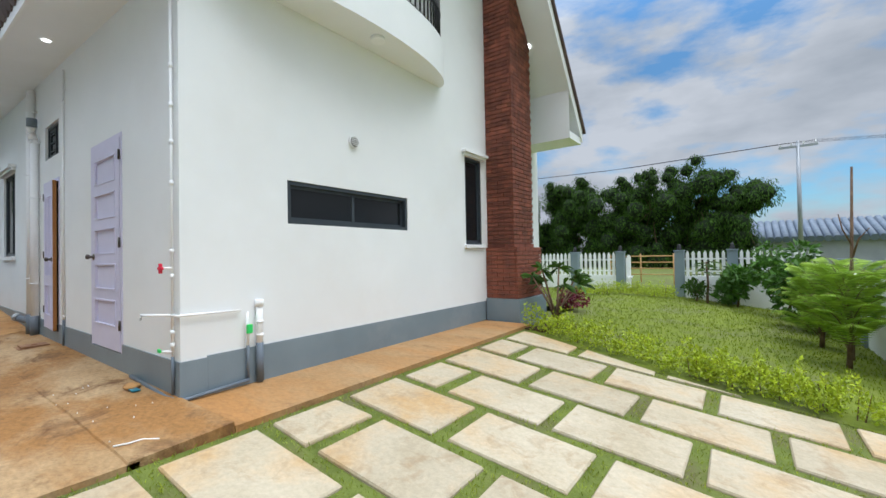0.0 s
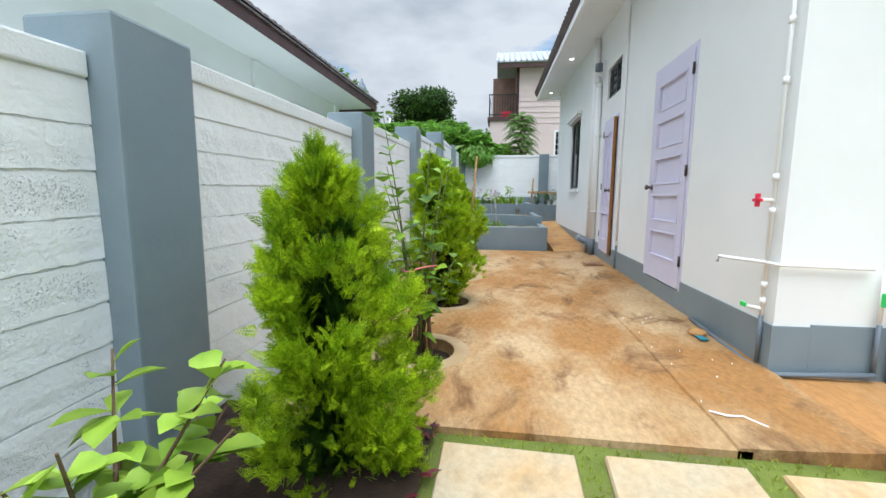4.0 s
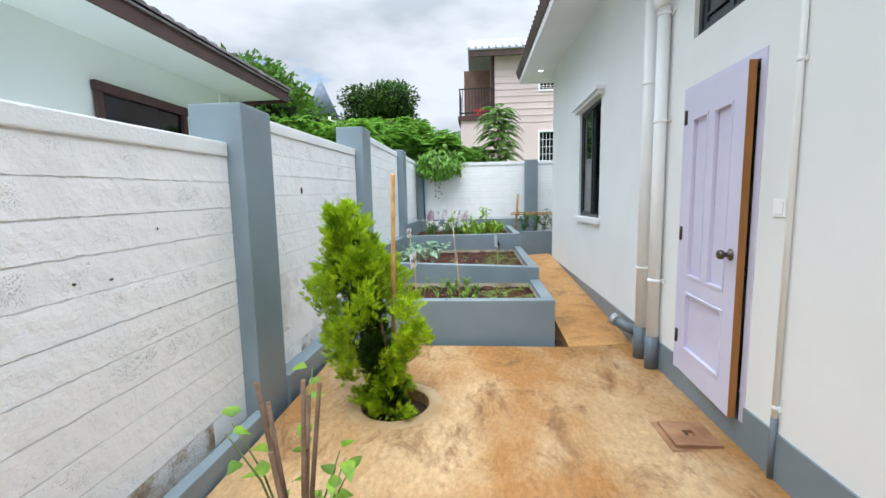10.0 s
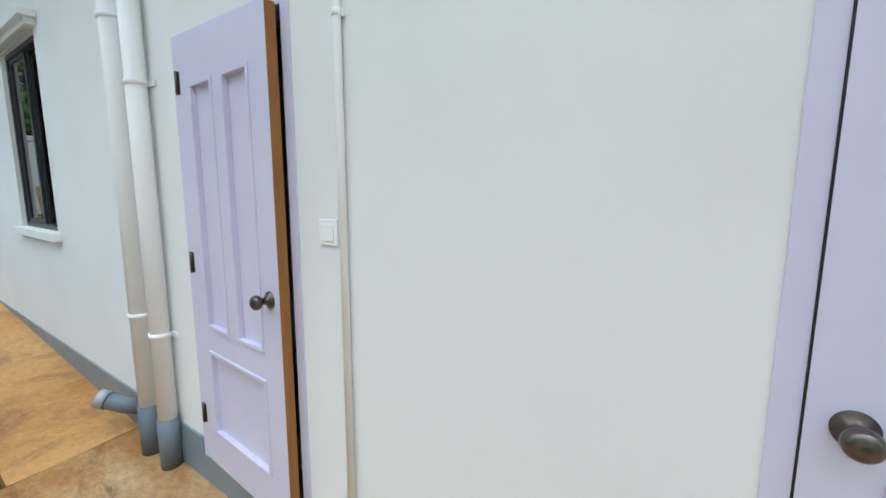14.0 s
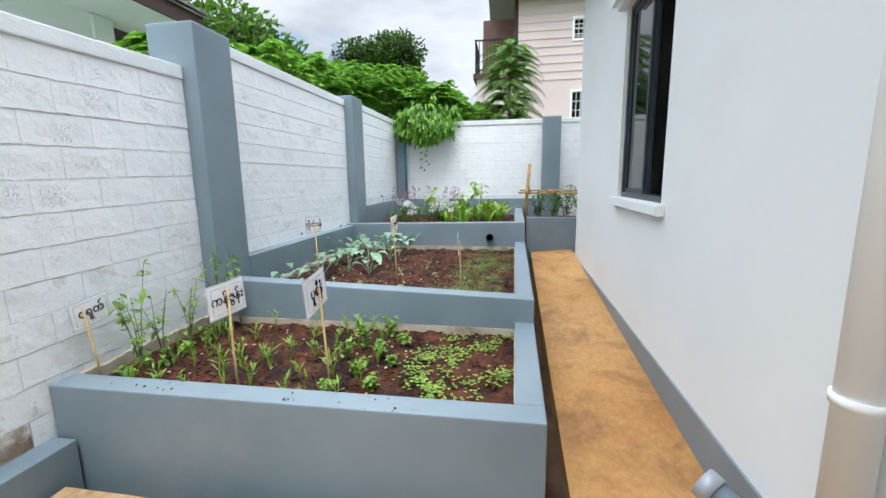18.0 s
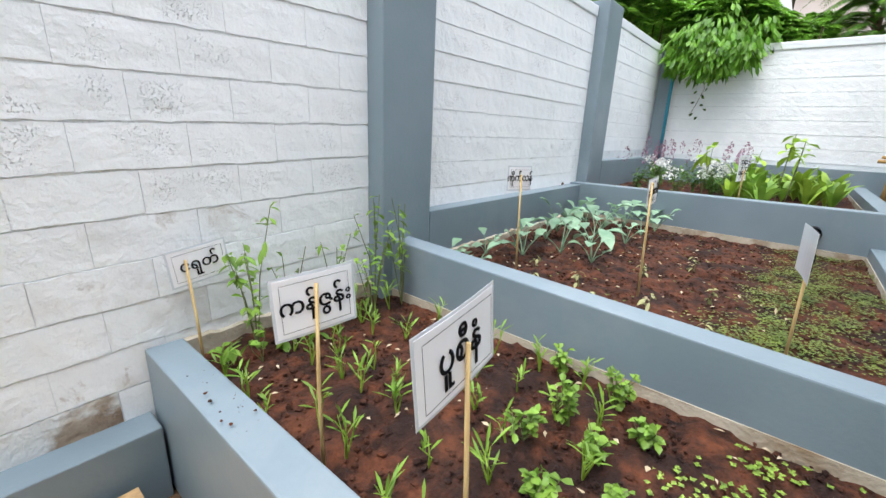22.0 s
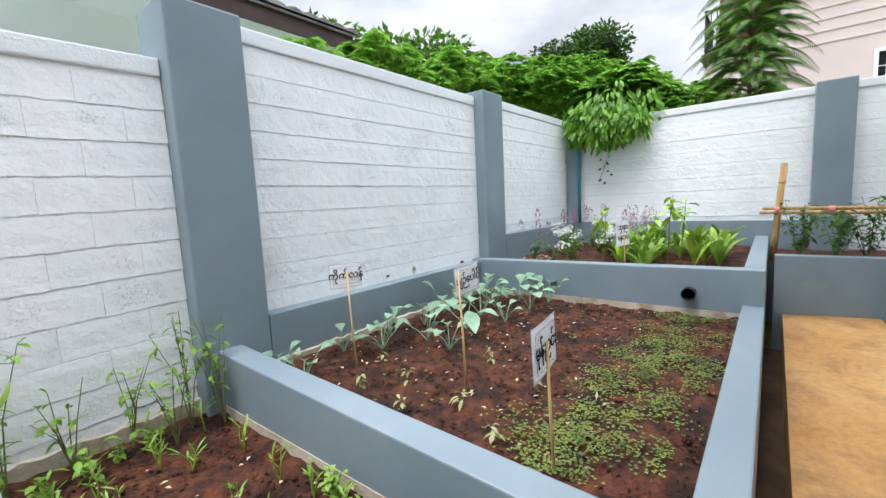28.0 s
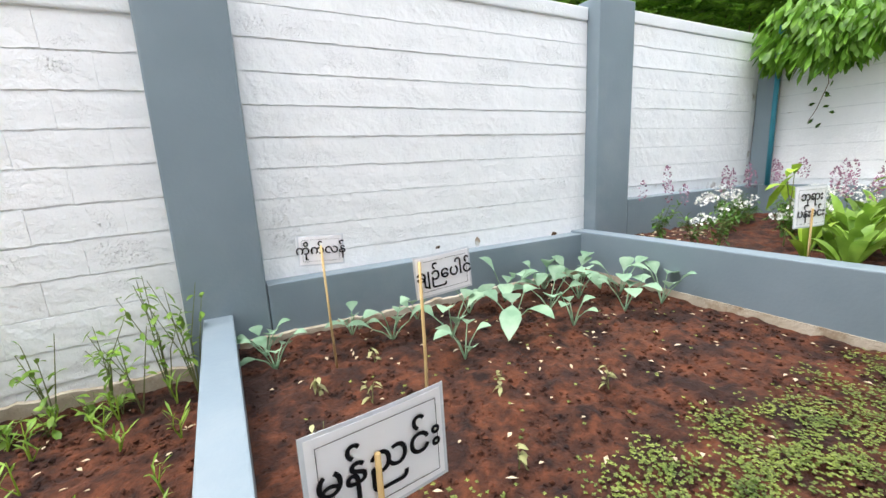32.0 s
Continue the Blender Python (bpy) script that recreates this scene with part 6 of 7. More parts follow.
def vine(name, boxes, n, leaf, label, seed, hang=()):
    """A sprawling mass of palmate vine leaves lying over supports. boxes: (x0, x1, y0, y1, top at start, top at end)."""
    v = thing(name, (boxes[0][0], boxes[0][2], -0.13), label, "climbing plant")
    lv = Leaves(seed)
    r = lv.r
    bm = bmesh.new()
    for (x0, x1, y0, y1, za, zb) in boxes:
        m = int(n / len(boxes))
        u, w = r.random(m), r.random(m)
        x, y = x0 + (x1 - x0) * u, y0 + (y1 - y0) * w
        top = za + (zb - za) * u + 0.16 * np.sin(x * 5.1) * np.sin(y * 4.3) + 0.10 * np.sin(x * 11 + y * 7)
        z = top - r.exponential(0.12, m)
        p = np.stack([x, y, z], 1)
        for fing in (-0.9, -0.45, 0.0, 0.45, 0.9):
            base = np.arctan2(np.sin(p[:, 0] * 97 + p[:, 1] * 57), np.cos(p[:, 1] * 83 - p[:, 0] * 41)) + fing
            d = np.stack([np.cos(base), np.sin(base), np.full(m, -0.15)], 1)
            lv.add(p, d, np.cross(d, [0, 0, 1.0]) + 0.15 * ball(r, m), leaf * (1.1 - 0.35 * abs(fing)), leaf * 0.36, 0.2, 0.15)
        for k in range(10):
            q = (r.uniform(x0, x1), r.uniform(y0, y1))
            part("stem", T([(q[0], q[1], -0.13), (q[0] + r.uniform(-0.2, 0.2), q[1] + r.uniform(-0.2, 0.2), min(za, zb) - 0.1)], 0.02, 5, 0.008), M_BARK, v)
    for (x, y, z, rad) in hang:
        m = 130
        d = ball(r, m)
        p = np.array([x, y, z]) + d * rad * [1, 1, 0.9] * r.uniform(0.4, 1, (m, 1))
        lv.blade(p, d * [0.6, 0.6, 0.3] + [0.2, 0, -0.8], ball(r, m), r.uniform(0.09, 0.17, m), r.uniform(0.035, 0.06, m), 0.1, 3)
    foliage("leaves", lv, M_LEAF_VINE, v)
    return v


vine("vine", [(-17.3, -12.9, -3.3, -1.6, 3.36, 2.66), (-18.6, -16.75, -4.6, -1.4, 3.66, 3.3), (-20.5, -18.3, -5.2, -1.2, 3.95, 3.7), (-23, -19.8, -4.5, -0.6, 3.9, 3.7), (-19.8, -17.15, -1.4, -0.3, 3.3, 3.05), (-20.5, -17.3, -0.4, 0.4, 2.95, 2.75)], 15000, 0.16, "sprawling bright green vine over the boundary wall corner", 90,
     [(-16.9, -1.0, 2.52, 0.25), (-16.85, -0.8, 2.50, 0.28), (-16.88, -0.5, 2.48, 0.27), (-16.8, -0.7, 2.28, 0.24), (-16.85, -0.32, 2.36, 0.2), (-16.85, -0.98, 2.34, 0.2), (-17.1, -0.7, 2.68, 0.36), (-17.1, -0.25, 2.58, 0.26), (-16.82, -0.55, 2.22, 0.16)])
v = thing("vine_shoot", (-16.95, -0.75, 1.6), "thin hanging vine shoot with small leaves", "climbing plant")
part("stem", T([(-16.95, -0.72, 2.2), (-16.95, -0.68, 1.95), (-16.95, -0.74, 1.75), (-16.95, -0.80, 1.62)], 0.003, 5), M_BARK, v)
lv = Leaves(92)
p = np.array([[-16.94, -0.70 + 0.06 * math.sin(k * 2.1), 2.15 - 0.045 * k] for k in range(13)])
lv.blade(p, ball(lv.r, 13) * [0.3, 1, 0.5], ball(lv.r, 13), 0.05, 0.03, 0.2, 3)
foliage("leaves", lv, M_LEAF_DARK, v)
# feathery sapling behind the back wall
frond_plant("feather_leaved_tree", (-17.75, 0.82, -0.13), 90, 0.86, 0.15, M_LEAF_FEATH, "young tree with drooping feathery fronds", 95, 1.0, 0.8, 3.95, "tree", 30, 0.07)
p = thing("utility_pole", (-20, -4.5, -0.13), "thin pale pole beyond the boundary wall", "pole")
part("pole", T([(-20, -4.5, -0.13), (-20, -4.5, 4.3)], 0.04, 8), M_PIPE, p)
# ---------- soil in the beds ----------
def soil_sheet(x0, x1, y0, y1, z, seed, step=0.045, rough=0.023):
    """Uneven crumbly soil: a fine grid raised by noise, closed below."""
    nx, ny = max(2, int((x1 - x0) / step)), max(2, int((y1 - y0) / step))
    bm = bmesh.new()
    g = []
    for j in range(ny + 1):
        row = []
        for i in range(nx + 1):
            x, y = lerp(x0, x1, i / nx), lerp(y0, y1, j / ny)
            h = rough * (noise.noise((x * 6 + seed, y * 6, 0)) + 0.7 * noise.noise((x * 17, y * 17, seed)) + 0.5 * noise.noise((x * 37, y * 37, seed + 3)))
            row.append(bm.verts.new((x, y, z + h)))
        g.append(row)
    for j in range(ny):
        for i in range(nx):
            bm.faces.new((g[j][i], g[j][i + 1], g[j + 1][i + 1], g[j + 1][i])).smooth = True
    return bm


SOIL = [0.395, 0.535, 0.76]
for i, (t, (nm, xa, xb, top)) in enumerate(zip(BED_OBS, BEDS)):
    part("soil", soil_sheet(xb if i < 2 else BX + 0.02, xa - 0.1305, BY + 0.004, 0.9495, SOIL[i], i * 5.0, 0.024), M_SOIL, t, "red-brown crumbly soil")
# unpainted cement above the soil line inside the beds
for i, (t, (nm, xa, xb, top)) in enumerate(zip(BED_OBS, BEDS)):
    part("soil_line", B((xb if i < 2 else -16.95), xa - 0.135, 0.9455, 0.9498, SOIL[i] - 0.03, SOIL[i] + 0.04), M_CREAM, t, "bare cream cement above the soil")
    if i:
        part("soil_line", B(xa + 0.0003, xa + 0.004, BY + 0.1, 0.945, SOIL[i - 1] - 0.03, SOIL[i - 1] + 0.045), M_CREAM, t, "bare cream cement above the soil")
def worn_strip(bm, x0, x1, y0, y1, z0, z1, wave, seed):
    """One long strip of plaster against a wall, with a ragged upper edge."""
    n = int((x1 - x0) / 0.03)
    rows = []
    for k in range(n + 1):
        x = lerp(x0, x1, k / n)
        z = z1 + wave * (noise.noise((x * 7, seed, 0)) + 0.6 * noise.noise((x * 21, seed, 2)))
        y = y1 + 0.006 * noise.noise((x * 9, seed, 5))
        rows.append([bm.verts.new(q) for q in ((x, y0, z0), (x, y, z0), (x, y, z - 0.006), (x, y0, z))])
    for a, b in zip(rows, rows[1:]):
        for i in range(4):
            bm.faces.new((a[i], a[(i + 1) % 4], b[(i + 1) % 4], b[i]))
    bm.faces.new(rows[0])
    bm.faces.new(list(reversed(rows[-1])))
    bmesh.ops.recalc_face_normals(bm, faces=bm.faces)


bm = bmesh.new()
worn_strip(bm, -11.93, -10.935, BY + 0.001, BY + 0.018, SOIL[0] - 0.05, SOIL[0] + 0.075, 0.022, 1.0)
part("footing", bm, M_CREAM, BED_OBS[0], "bare uneven cement at the wall foot")
bm = bmesh.new()
worn_strip(bm, -14.46, -12.09, -1.153, -1.136, SOIL[1] - 0.05, SOIL[1] + 0.04, 0.018, 4.0)
part("footing", bm, M_CREAM, BED_OBS[1], "bare uneven cement under the ledge")
# clods and dry leaf bits on the soil
def scatter_clods(name, x0, x1, y0, y1, z, n, size, material, label, seed, flat=0.6, lift=0.006):
    g = np.random.default_rng(seed)
    tp = bmesh.new()
    bmesh.ops.create_icosphere(tp, subdivisions=1, radius=1)
    P = np.array([v.co[:] for v in tp.verts])
    F = np.array([[v.index for v in f.verts] for f in tp.faces])
    tp.free()
    s = size * (0.3 + 1.6 * g.random(n) ** 3)[:, None, None]
    v = P[None] * (1 + 0.35 * g.uniform(-1, 1, (n, len(P), 1))) * s * np.stack([np.ones(n), g.uniform(0.6, 1, n), np.full(n, flat)], 1)[:, None]
    a = g.uniform(0, 6.28, n)[:, None]
    v = np.stack([v[..., 0] * np.cos(a) - v[..., 1] * np.sin(a), v[..., 0] * np.sin(a) + v[..., 1] * np.cos(a), v[..., 2]], -1)
    v += np.stack([g.uniform(x0, x1, n), g.uniform(y0, y1, n), z + s[:, 0, 0] * 0.25 + lift * g.uniform(-1, 1, n)], 1)[:, None]
    me = bpy.data.meshes.new(name)
    me.from_pydata(v.reshape(-1, 3).tolist(), [], (F[None] + len(P) * np.arange(n)[:, None, None]).reshape(-1, 3).tolist())
    me.materials.append(material)
    tagged(new(name, me), label, "soil", "", "stuff")


scatter_clods("soil_clods", -11.94, -10.93, -1.2, 0.95, SOIL[0], 5000, 0.0075, M_SOIL, "small crumbs of red-brown soil", 1)
scatter_clods("soil_clods", -14.4, -12.1, -1.1, 0.95, SOIL[1], 10000, 0.0065, M_SOIL, "small crumbs of red-brown soil", 2)
lv = Leaves(300)
for (x0, x1, z, n) in ((-11.94, -10.93, SOIL[0], 60), (-14.4, -12.1, SOIL[1], 150)):
    p = np.stack([lv.r.uniform(x0, x1, n), lv.r.uniform(-1.1, 0.6, n), np.full(n, z + 0.012)], 1)
    d = ball(lv.r, n) * [1, 1, 0.15]
    lv.add(p, d, np.cross(d, [0, 0, 1.0]), lv.r.uniform(0.015, 0.04, n), lv.r.uniform(0.008, 0.018, n))
tagged(new("dry_leaf_bits", lv.mesh("dry_leaf_bits", M_DRYLEAF)), "small dry leaf scraps lying on the soil", "litter", "", "stuff")


# ---------- vegetables ----------
def stem_bush(name, base, label, category, seed, stems, height, spread, leaves, length, width, mat, droop=0.2, group="", r0=0.004, low=0.25, stem_mat=None, seg=3, rise=0.15):
    """Thin stems from one root, with pointed leaves along them."""
    t = thing(name, base, label, category, group)
    lv = Leaves(seed)
    r = lv.r
    for k in range(stems):
        a = r.uniform(0, 2 * math.pi)
        tip = np.array([spread * math.cos(a) * r.uniform(0.3, 1), spread * math.sin(a) * r.uniform(0.3, 1), height * r.uniform(0.65, 1.05)])
        mid = tip * [0.35, 0.35, 0.55] + r.normal(size=3) * 0.012
        b = np.array(base, float)
        part("stem", T([tuple(b), tuple(b + mid), tuple(b + tip)], r0, 5, r0 * 0.4), stem_mat or M_STEM, t)
        m = leaves
        u = r.uniform(low, 1, m)[:, None]
        p = b + np.where(u < 0.5, mid * u * 2, mid + (tip - mid) * (u - 0.5) * 2)
        d = ball(r, m) * [1, 1, 0.5] + [0, 0, rise]
        lv.blade(p, d, np.cross(d, [0, 0, 1.0]) + 0.2 * ball(r, m), r.uniform(0.6, 1.15, m) * length, r.uniform(0.8, 1.1, m) * width, droop, seg)
    foliage("leaves", lv, mat, t)
    return t


def rosette(name, base, label, category, seed, n, length, width, mat, up=0.9, droop=0.25, group="", seg=4):
    """A tuft of strap or broad leaves from one point."""
    t = thing(name, base, label, category, group)
    lv = Leaves(seed)
    r = lv.r
    a = np.arange(n) * 2.4 + r.uniform(0, 6)
    d = np.stack([np.cos(a), np.sin(a), r.uniform(0.5, 1.6, n) * up], 1)
    p = np.tile(base, (n, 1)) + [0, 0, -0.004]
    lv.blade(p, d, np.cross(d, [0, 0, 1.0]), r.uniform(0.6, 1.1, n) * length, width, droop, seg)
    foliage("leaves", lv, mat, t)
    return t


def cabbage(base, seed, s=1.0):
    """A young leaf cabbage: stalks that carry broad grey-green blades."""
    t = thing("kale_plant", base, "young blue-green leafy kale plant in soil", "vegetable", "kale plants")
    lv = Leaves(seed)
    r = lv.r
    n = int(r.integers(5, 8))
    for k in range(n):
        a = 2.4 * k + r.uniform(0, 1)
        out = np.array([math.cos(a), math.sin(a), 0])
        b = np.array(base)
        e = b + out * 0.06 * s * r.uniform(0.6, 1.2) + [0, 0, 0.11 * s * r.uniform(0.5, 1.2)]
        part("stalk", T([tuple(b), tuple((b + e) / 2 + [0, 0, 0.015]), tuple(e)], 0.004, 5, 0.0025), M_LEAF_CABB, t)
        d = out + [0, 0, r.uniform(-0.1, 1.5)]
        lv.blade(e[None], d[None], np.cross(d, [0, 0, 1.0])[None], 0.095 * s * r.uniform(0.5, 1.25), 0.06 * s, 0.4, 5)
    foliage("leaves", lv, M_LEAF_CABB, t)


rv = random.Random(500)
z = SOIL[0]
# water spinach: upright tufts in loose rows
for i in range(8):
    for j in range(5):
        x = -11.0 - 0.2 * j + rv.uniform(-0.06, 0.06)
        y = -1.02 + 0.165 * i + rv.uniform(-0.05, 0.05)
        if rv.random() < 0.9:
            stem_bush("water_spinach", (x, y, z), "young water spinach tuft with narrow leaves", "vegetable", 510 + 10 * i + j, rv.randint(2, 4), rv.uniform(0.08, 0.17), 0.035, rv.randint(3, 4), rv.uniform(0.055, 0.095), 0.010, M_LEAF_SPIN, 0.15, "water spinach tufts", 0.0035, 0.3, M_LEAF_LIGHT, 3, 0.9)
# mint clumps
for k, (x, y, h) in enumerate(((-11.45, -0.02, 0.13), (-11.60, 0.06, 0.17), (-11.80, 0.14, 0.15), (-11.28, 0.12, 0.09), (-11.68, 0.27, 0.09), (-11.40, 0.28, 0.08), (-11.88, -0.1, 0.12), (-11.52, 0.17, 0.12), (-11.12, 0.25, 0.08), (-11.05, 0.05, 0.08))):
    stem_bush("mint", (x, y, z), "small bright green mint clump", "herb", 600 + k, 7, h, 0.055, 9, 0.034, 0.024, M_LEAF_SPIN, 0.15, "mint clumps", 0.003)
# chilli seedlings: tall thin plants at the wall
for k, (x, y, h, n) in enumerate(((-11.15, -1.10, 0.62, 14), (-11.55, -1.14, 0.45, 6), (-11.78, -1.10, 0.58, 9), (-11.90, -1.02, 0.60, 8), (-11.35, -1.15, 0.38, 6), (-11.68, -1.0, 0.4, 5))):
    stem_bush("chilli_plant", (x, y, z), "thin leggy chilli plant against the wall", "vegetable", 620 + k, 5, h, 0.13, n, 0.055, 0.024, M_LEAF_SPIN, 0.35, "chilli plants", 0.0035, 0.3)
for k in range(6):
    stem_bush("bean_seedling", (-11.0 - 0.12 * k, -1.08 + rv.uniform(-0.04, 0.12), z), "small seedling with drooping leaves", "vegetable", 640 + k, 3, 0.13, 0.07, 4, 0.055, 0.034, M_LEAF_SPIN, 0.4, "bean seedlings", 0.0025)


def seedling_mat(name, spots, z, label, seed, mat, size=1.0):
    """Patches of tiny two-leaved seedlings. spots: (x, y, radius x, radius y, count)."""
    lv = Leaves(seed)
    for x, y, rx, ry, n in spots:
        q = lv.r.normal(size=(n, 2)) * 0.5
        px, py = np.clip(x + q[:, 0] * rx, x - rx, x + rx), np.minimum(y + q[:, 1] * ry, 0.94)
        h = lv.r.uniform(0.006, 0.03, n)
        p = np.stack([px, py, z + h], 1)
        a = lv.r.uniform(0, 2 * math.pi, n)
        for sg in (0, math.pi / 2, math.pi, 1.5 * math.pi):
            d = np.stack([np.cos(a + sg), np.sin(a + sg), np.full(n, 0.15)], 1)
            lv.add(p, d, np.cross(d, [0, 0, 1.0]), lv.r.uniform(0.006, 0.012, n) * size, 0.0075 * size, 0.1)
    return tagged(new(name, lv.mesh(name, mat)), label, "seedlings", "", "stuff")


spots = [(-11.0 - rv.uniform(0, 0.88), 0.36 + rv.uniform(0, 0.56), rv.uniform(0.05, 0.12), rv.uniform(0.05, 0.1), rv.randint(14, 34)) for _ in range(34)]
seedling_mat("seedlings", spots, SOIL[0], "mat of tiny pale green seedlings on the soil", 700, M_LEAF_SPROUT, 1.2)
spots = [(-12.25 - rv.uniform(0, 2.1), 0.42 + rv.uniform(0, 0.5), rv.uniform(0.06, 0.14), rv.uniform(0.05, 0.12), rv.randint(40, 75)) for _ in range(84)]
spots += [(-12.2 - rv.uniform(0, 0.5), 0.28 + rv.uniform(0, 0.3), 0.08, 0.08, rv.randint(20, 45)) for _ in range(14)]
seedling_mat("seedlings", spots, SOIL[1], "dense mat of tiny pale green seedlings on the soil", 701, M_LEAF_SEED, 0.8)
spots = [(-12.2 - rv.uniform(0, 2.1), rv.uniform(-0.7, 0.45), 0.01, 0.01, 1) for _ in range(75)]
seedling_mat("scattered_seedlings", spots, SOIL[1] + 0.01, "single tiny seedlings scattered on the soil", 702, M_LEAF_SEED)
k = 0
for (x, y, s) in ((-12.20, -0.98, 0.8), (-12.22, -0.80, 0.8), (-12.62, -0.98, 0.75), (-12.78, -0.80, 1.0), (-13.0, -0.98, 0.95), (-13.05, -0.66, 1.05), (-13.3, -0.90, 0.95), (-13.38, -0.58, 1.25), (-13.6, -0.95, 1.1), (-13.72, -0.68, 1.25), (-13.95, -0.98, 1.1), (-14.0, -0.72, 1.2), (-14.22, -0.95, 1.2), (-14.25, -0.62, 1.1), (-14.05, -0.42, 1.1), (-14.32, -0.38, 1.05), (-13.65, -0.42, 0.8), (-12.98, -0.42, 0.8)):
    cabbage((x, y, SOIL[1]), 720 + k, s * 1.42)
    k += 1
for i, (x, y) in enumerate(((-12.35, -0.5), (-12.5, -0.3), (-12.45, 0.05), (-12.3, 0.3), (-12.62, -0.62), (-12.95, -0.1), (-12.75, 0.25), (-13.3, 0.1), (-12.28, -0.15))):
    stem_bush("wilted_seedling", (x, y, SOIL[1]), "small wilted seedling with curled leaves", "vegetable", 760 + i, 2, 0.09, 0.03, 4, 0.04, 0.02, M_LEAF_WILT, 0.7, "wilted seedlings", 0.002)
# flower bed
z = SOIL[2]
for k in range(24):
    x, y = -14.75 - rv.uniform(0, 1.8), -0.85 + rv.uniform(0, 0.9)
    f = stem_bush("flower_plant", (x, y, z), "bushy plant with small white flower heads", "flower", 780 + k, 7, rv.uniform(0.18, 0.34), 0.14, 11, 0.06, 0.022, M_LEAF_MID, 0.25, "white flowers", 0.003)
    lv = Leaves(820 + k)
    mauve = (y < -0.45 and k % 2) or k % 5 == 0
    for _ in range(4):
        c = np.array([x + lv.r.uniform(-0.12, 0.12), y + lv.r.uniform(-0.12, 0.12), z + lv.r.uniform(0.2, 0.34) + (0.12 if mauve else 0)])
        m = 40
        d = ball(lv.r, m) + [0, 0, 0.5]
        lv.add(c + d * 0.030 * ([0.6, 0.6, 2.2] if mauve else [1, 1, 0.5]), d, ball(lv.r, m), 0.016, 0.014, 0.1)
    foliage("blossoms", lv, M_FLOWER_P if mauve else M_FLOWER_W, f, "mauve blossoms" if mauve else "white blossoms")
for k in range(34):
    x, y = -14.75 - rv.uniform(0, 1.7), 0.0 + rv.uniform(0, 0.8)
    rosette("turmeric_plant", (x, y, z), "yellow-green plant with long arching leaves", "plant", 850 + k, rv.randint(7, 11), rv.uniform(0.36, 0.62), 0.058, M_LEAF_SPIN if k % 3 else M_LEAF_LIGHT, 3.0, 0.42, "leafy bed plants", 6)
for k, (x, y, h) in enumerate(((-15.3, 0.35, 0.62), (-15.5, 0.42, 0.66), (-15.4, -0.25, 0.55), (-15.9, 0.1, 0.5))):
    stem_bush("tall_stem_plant", (x, y, z), "tall thin stem with a few broad leaves", "plant", 880 + k, 2, h, 0.06, 5, 0.16, 0.06, M_LEAF_LIGHT, 0.4, "tall stems", 0.005, 0.7)
scatter_clods("leaf_mulch", -15.6, -14.62, -1.1, -0.75, SOIL[2], 160, 0.014, M_DRYLEAF, "brown dry leaf mulch at the bed edge", 9, 0.2)
for k, (x, y) in enumerate(((-15.95, 1.55), (-16.1, 1.75), (-15.98, 1.95), (-16.05, 1.3))):
    stem_bush("tomato_plant", (x, y, 0.74), "bushy tomato plant tied to bamboo", "vegetable", 890 + k, 9, 0.55, 0.24, 16, 0.08, 0.035, M_LEAF_MID, 0.3, "tomato plants", 0.004)
# bamboo support
p = thing("bamboo_support", (-16.0, 1.15, 0.74), "upright bamboo pole lashed to a double crossbar", "plant support")
part("pole", T([(-16.0, 1.11, 0.74), (-16.02, 1.135, 1.2), (-16.05, 1.17, 1.64)], 0.026, 10), M_BAMBOO, p)
for z in (0.98, 1.24, 1.47):
    part("node", T([(-16.0 - (z - 0.74) * 0.05, 1.11 + (z - 0.74) * 0.065, z - 0.006), (-16.0 - (z - 0.74) * 0.05, 1.11 + (z - 0.74) * 0.065, z + 0.006)], 0.0295, 10), M_BAMBOO, p)
part("crossbar", T([(-15.99, 1.0, 1.195), (-16.0, 1.9, 1.18), (-16.01, 3.0, 1.17)], 0.016, 8), M_BAMBOO, p)
part("crossbar", T([(-16.01, 1.02, 1.232), (-16.03, 1.9, 1.215), (-16.04, 3.0, 1.205)], 0.014, 8), M_BAMBOO, p)
for y in (1.13, 1.5):
    part("tie", T([(-16.0, y - 0.02, 1.212), (-16.0, y + 0.02, 1.212)], 0.034, 10), M_TIE, p, "pink plastic tie")
# black drain end in the bed wall
p = thing("drain_outlet", (-14.44, 0.64, 0.70), "short black drain pipe end in the bed wall", "pipe")
bm = bmesh.new()
tube(bm, [(-14.48, 0.64, 0.70), (-14.39, 0.64, 0.70)], 0.045, 14, cap=False)
tube(bm, [(-14.475, 0.64, 0.70), (-14.47, 0.64, 0.70)], 0.044, 14)
part("pipe_end", bm, M_BLACK, p)


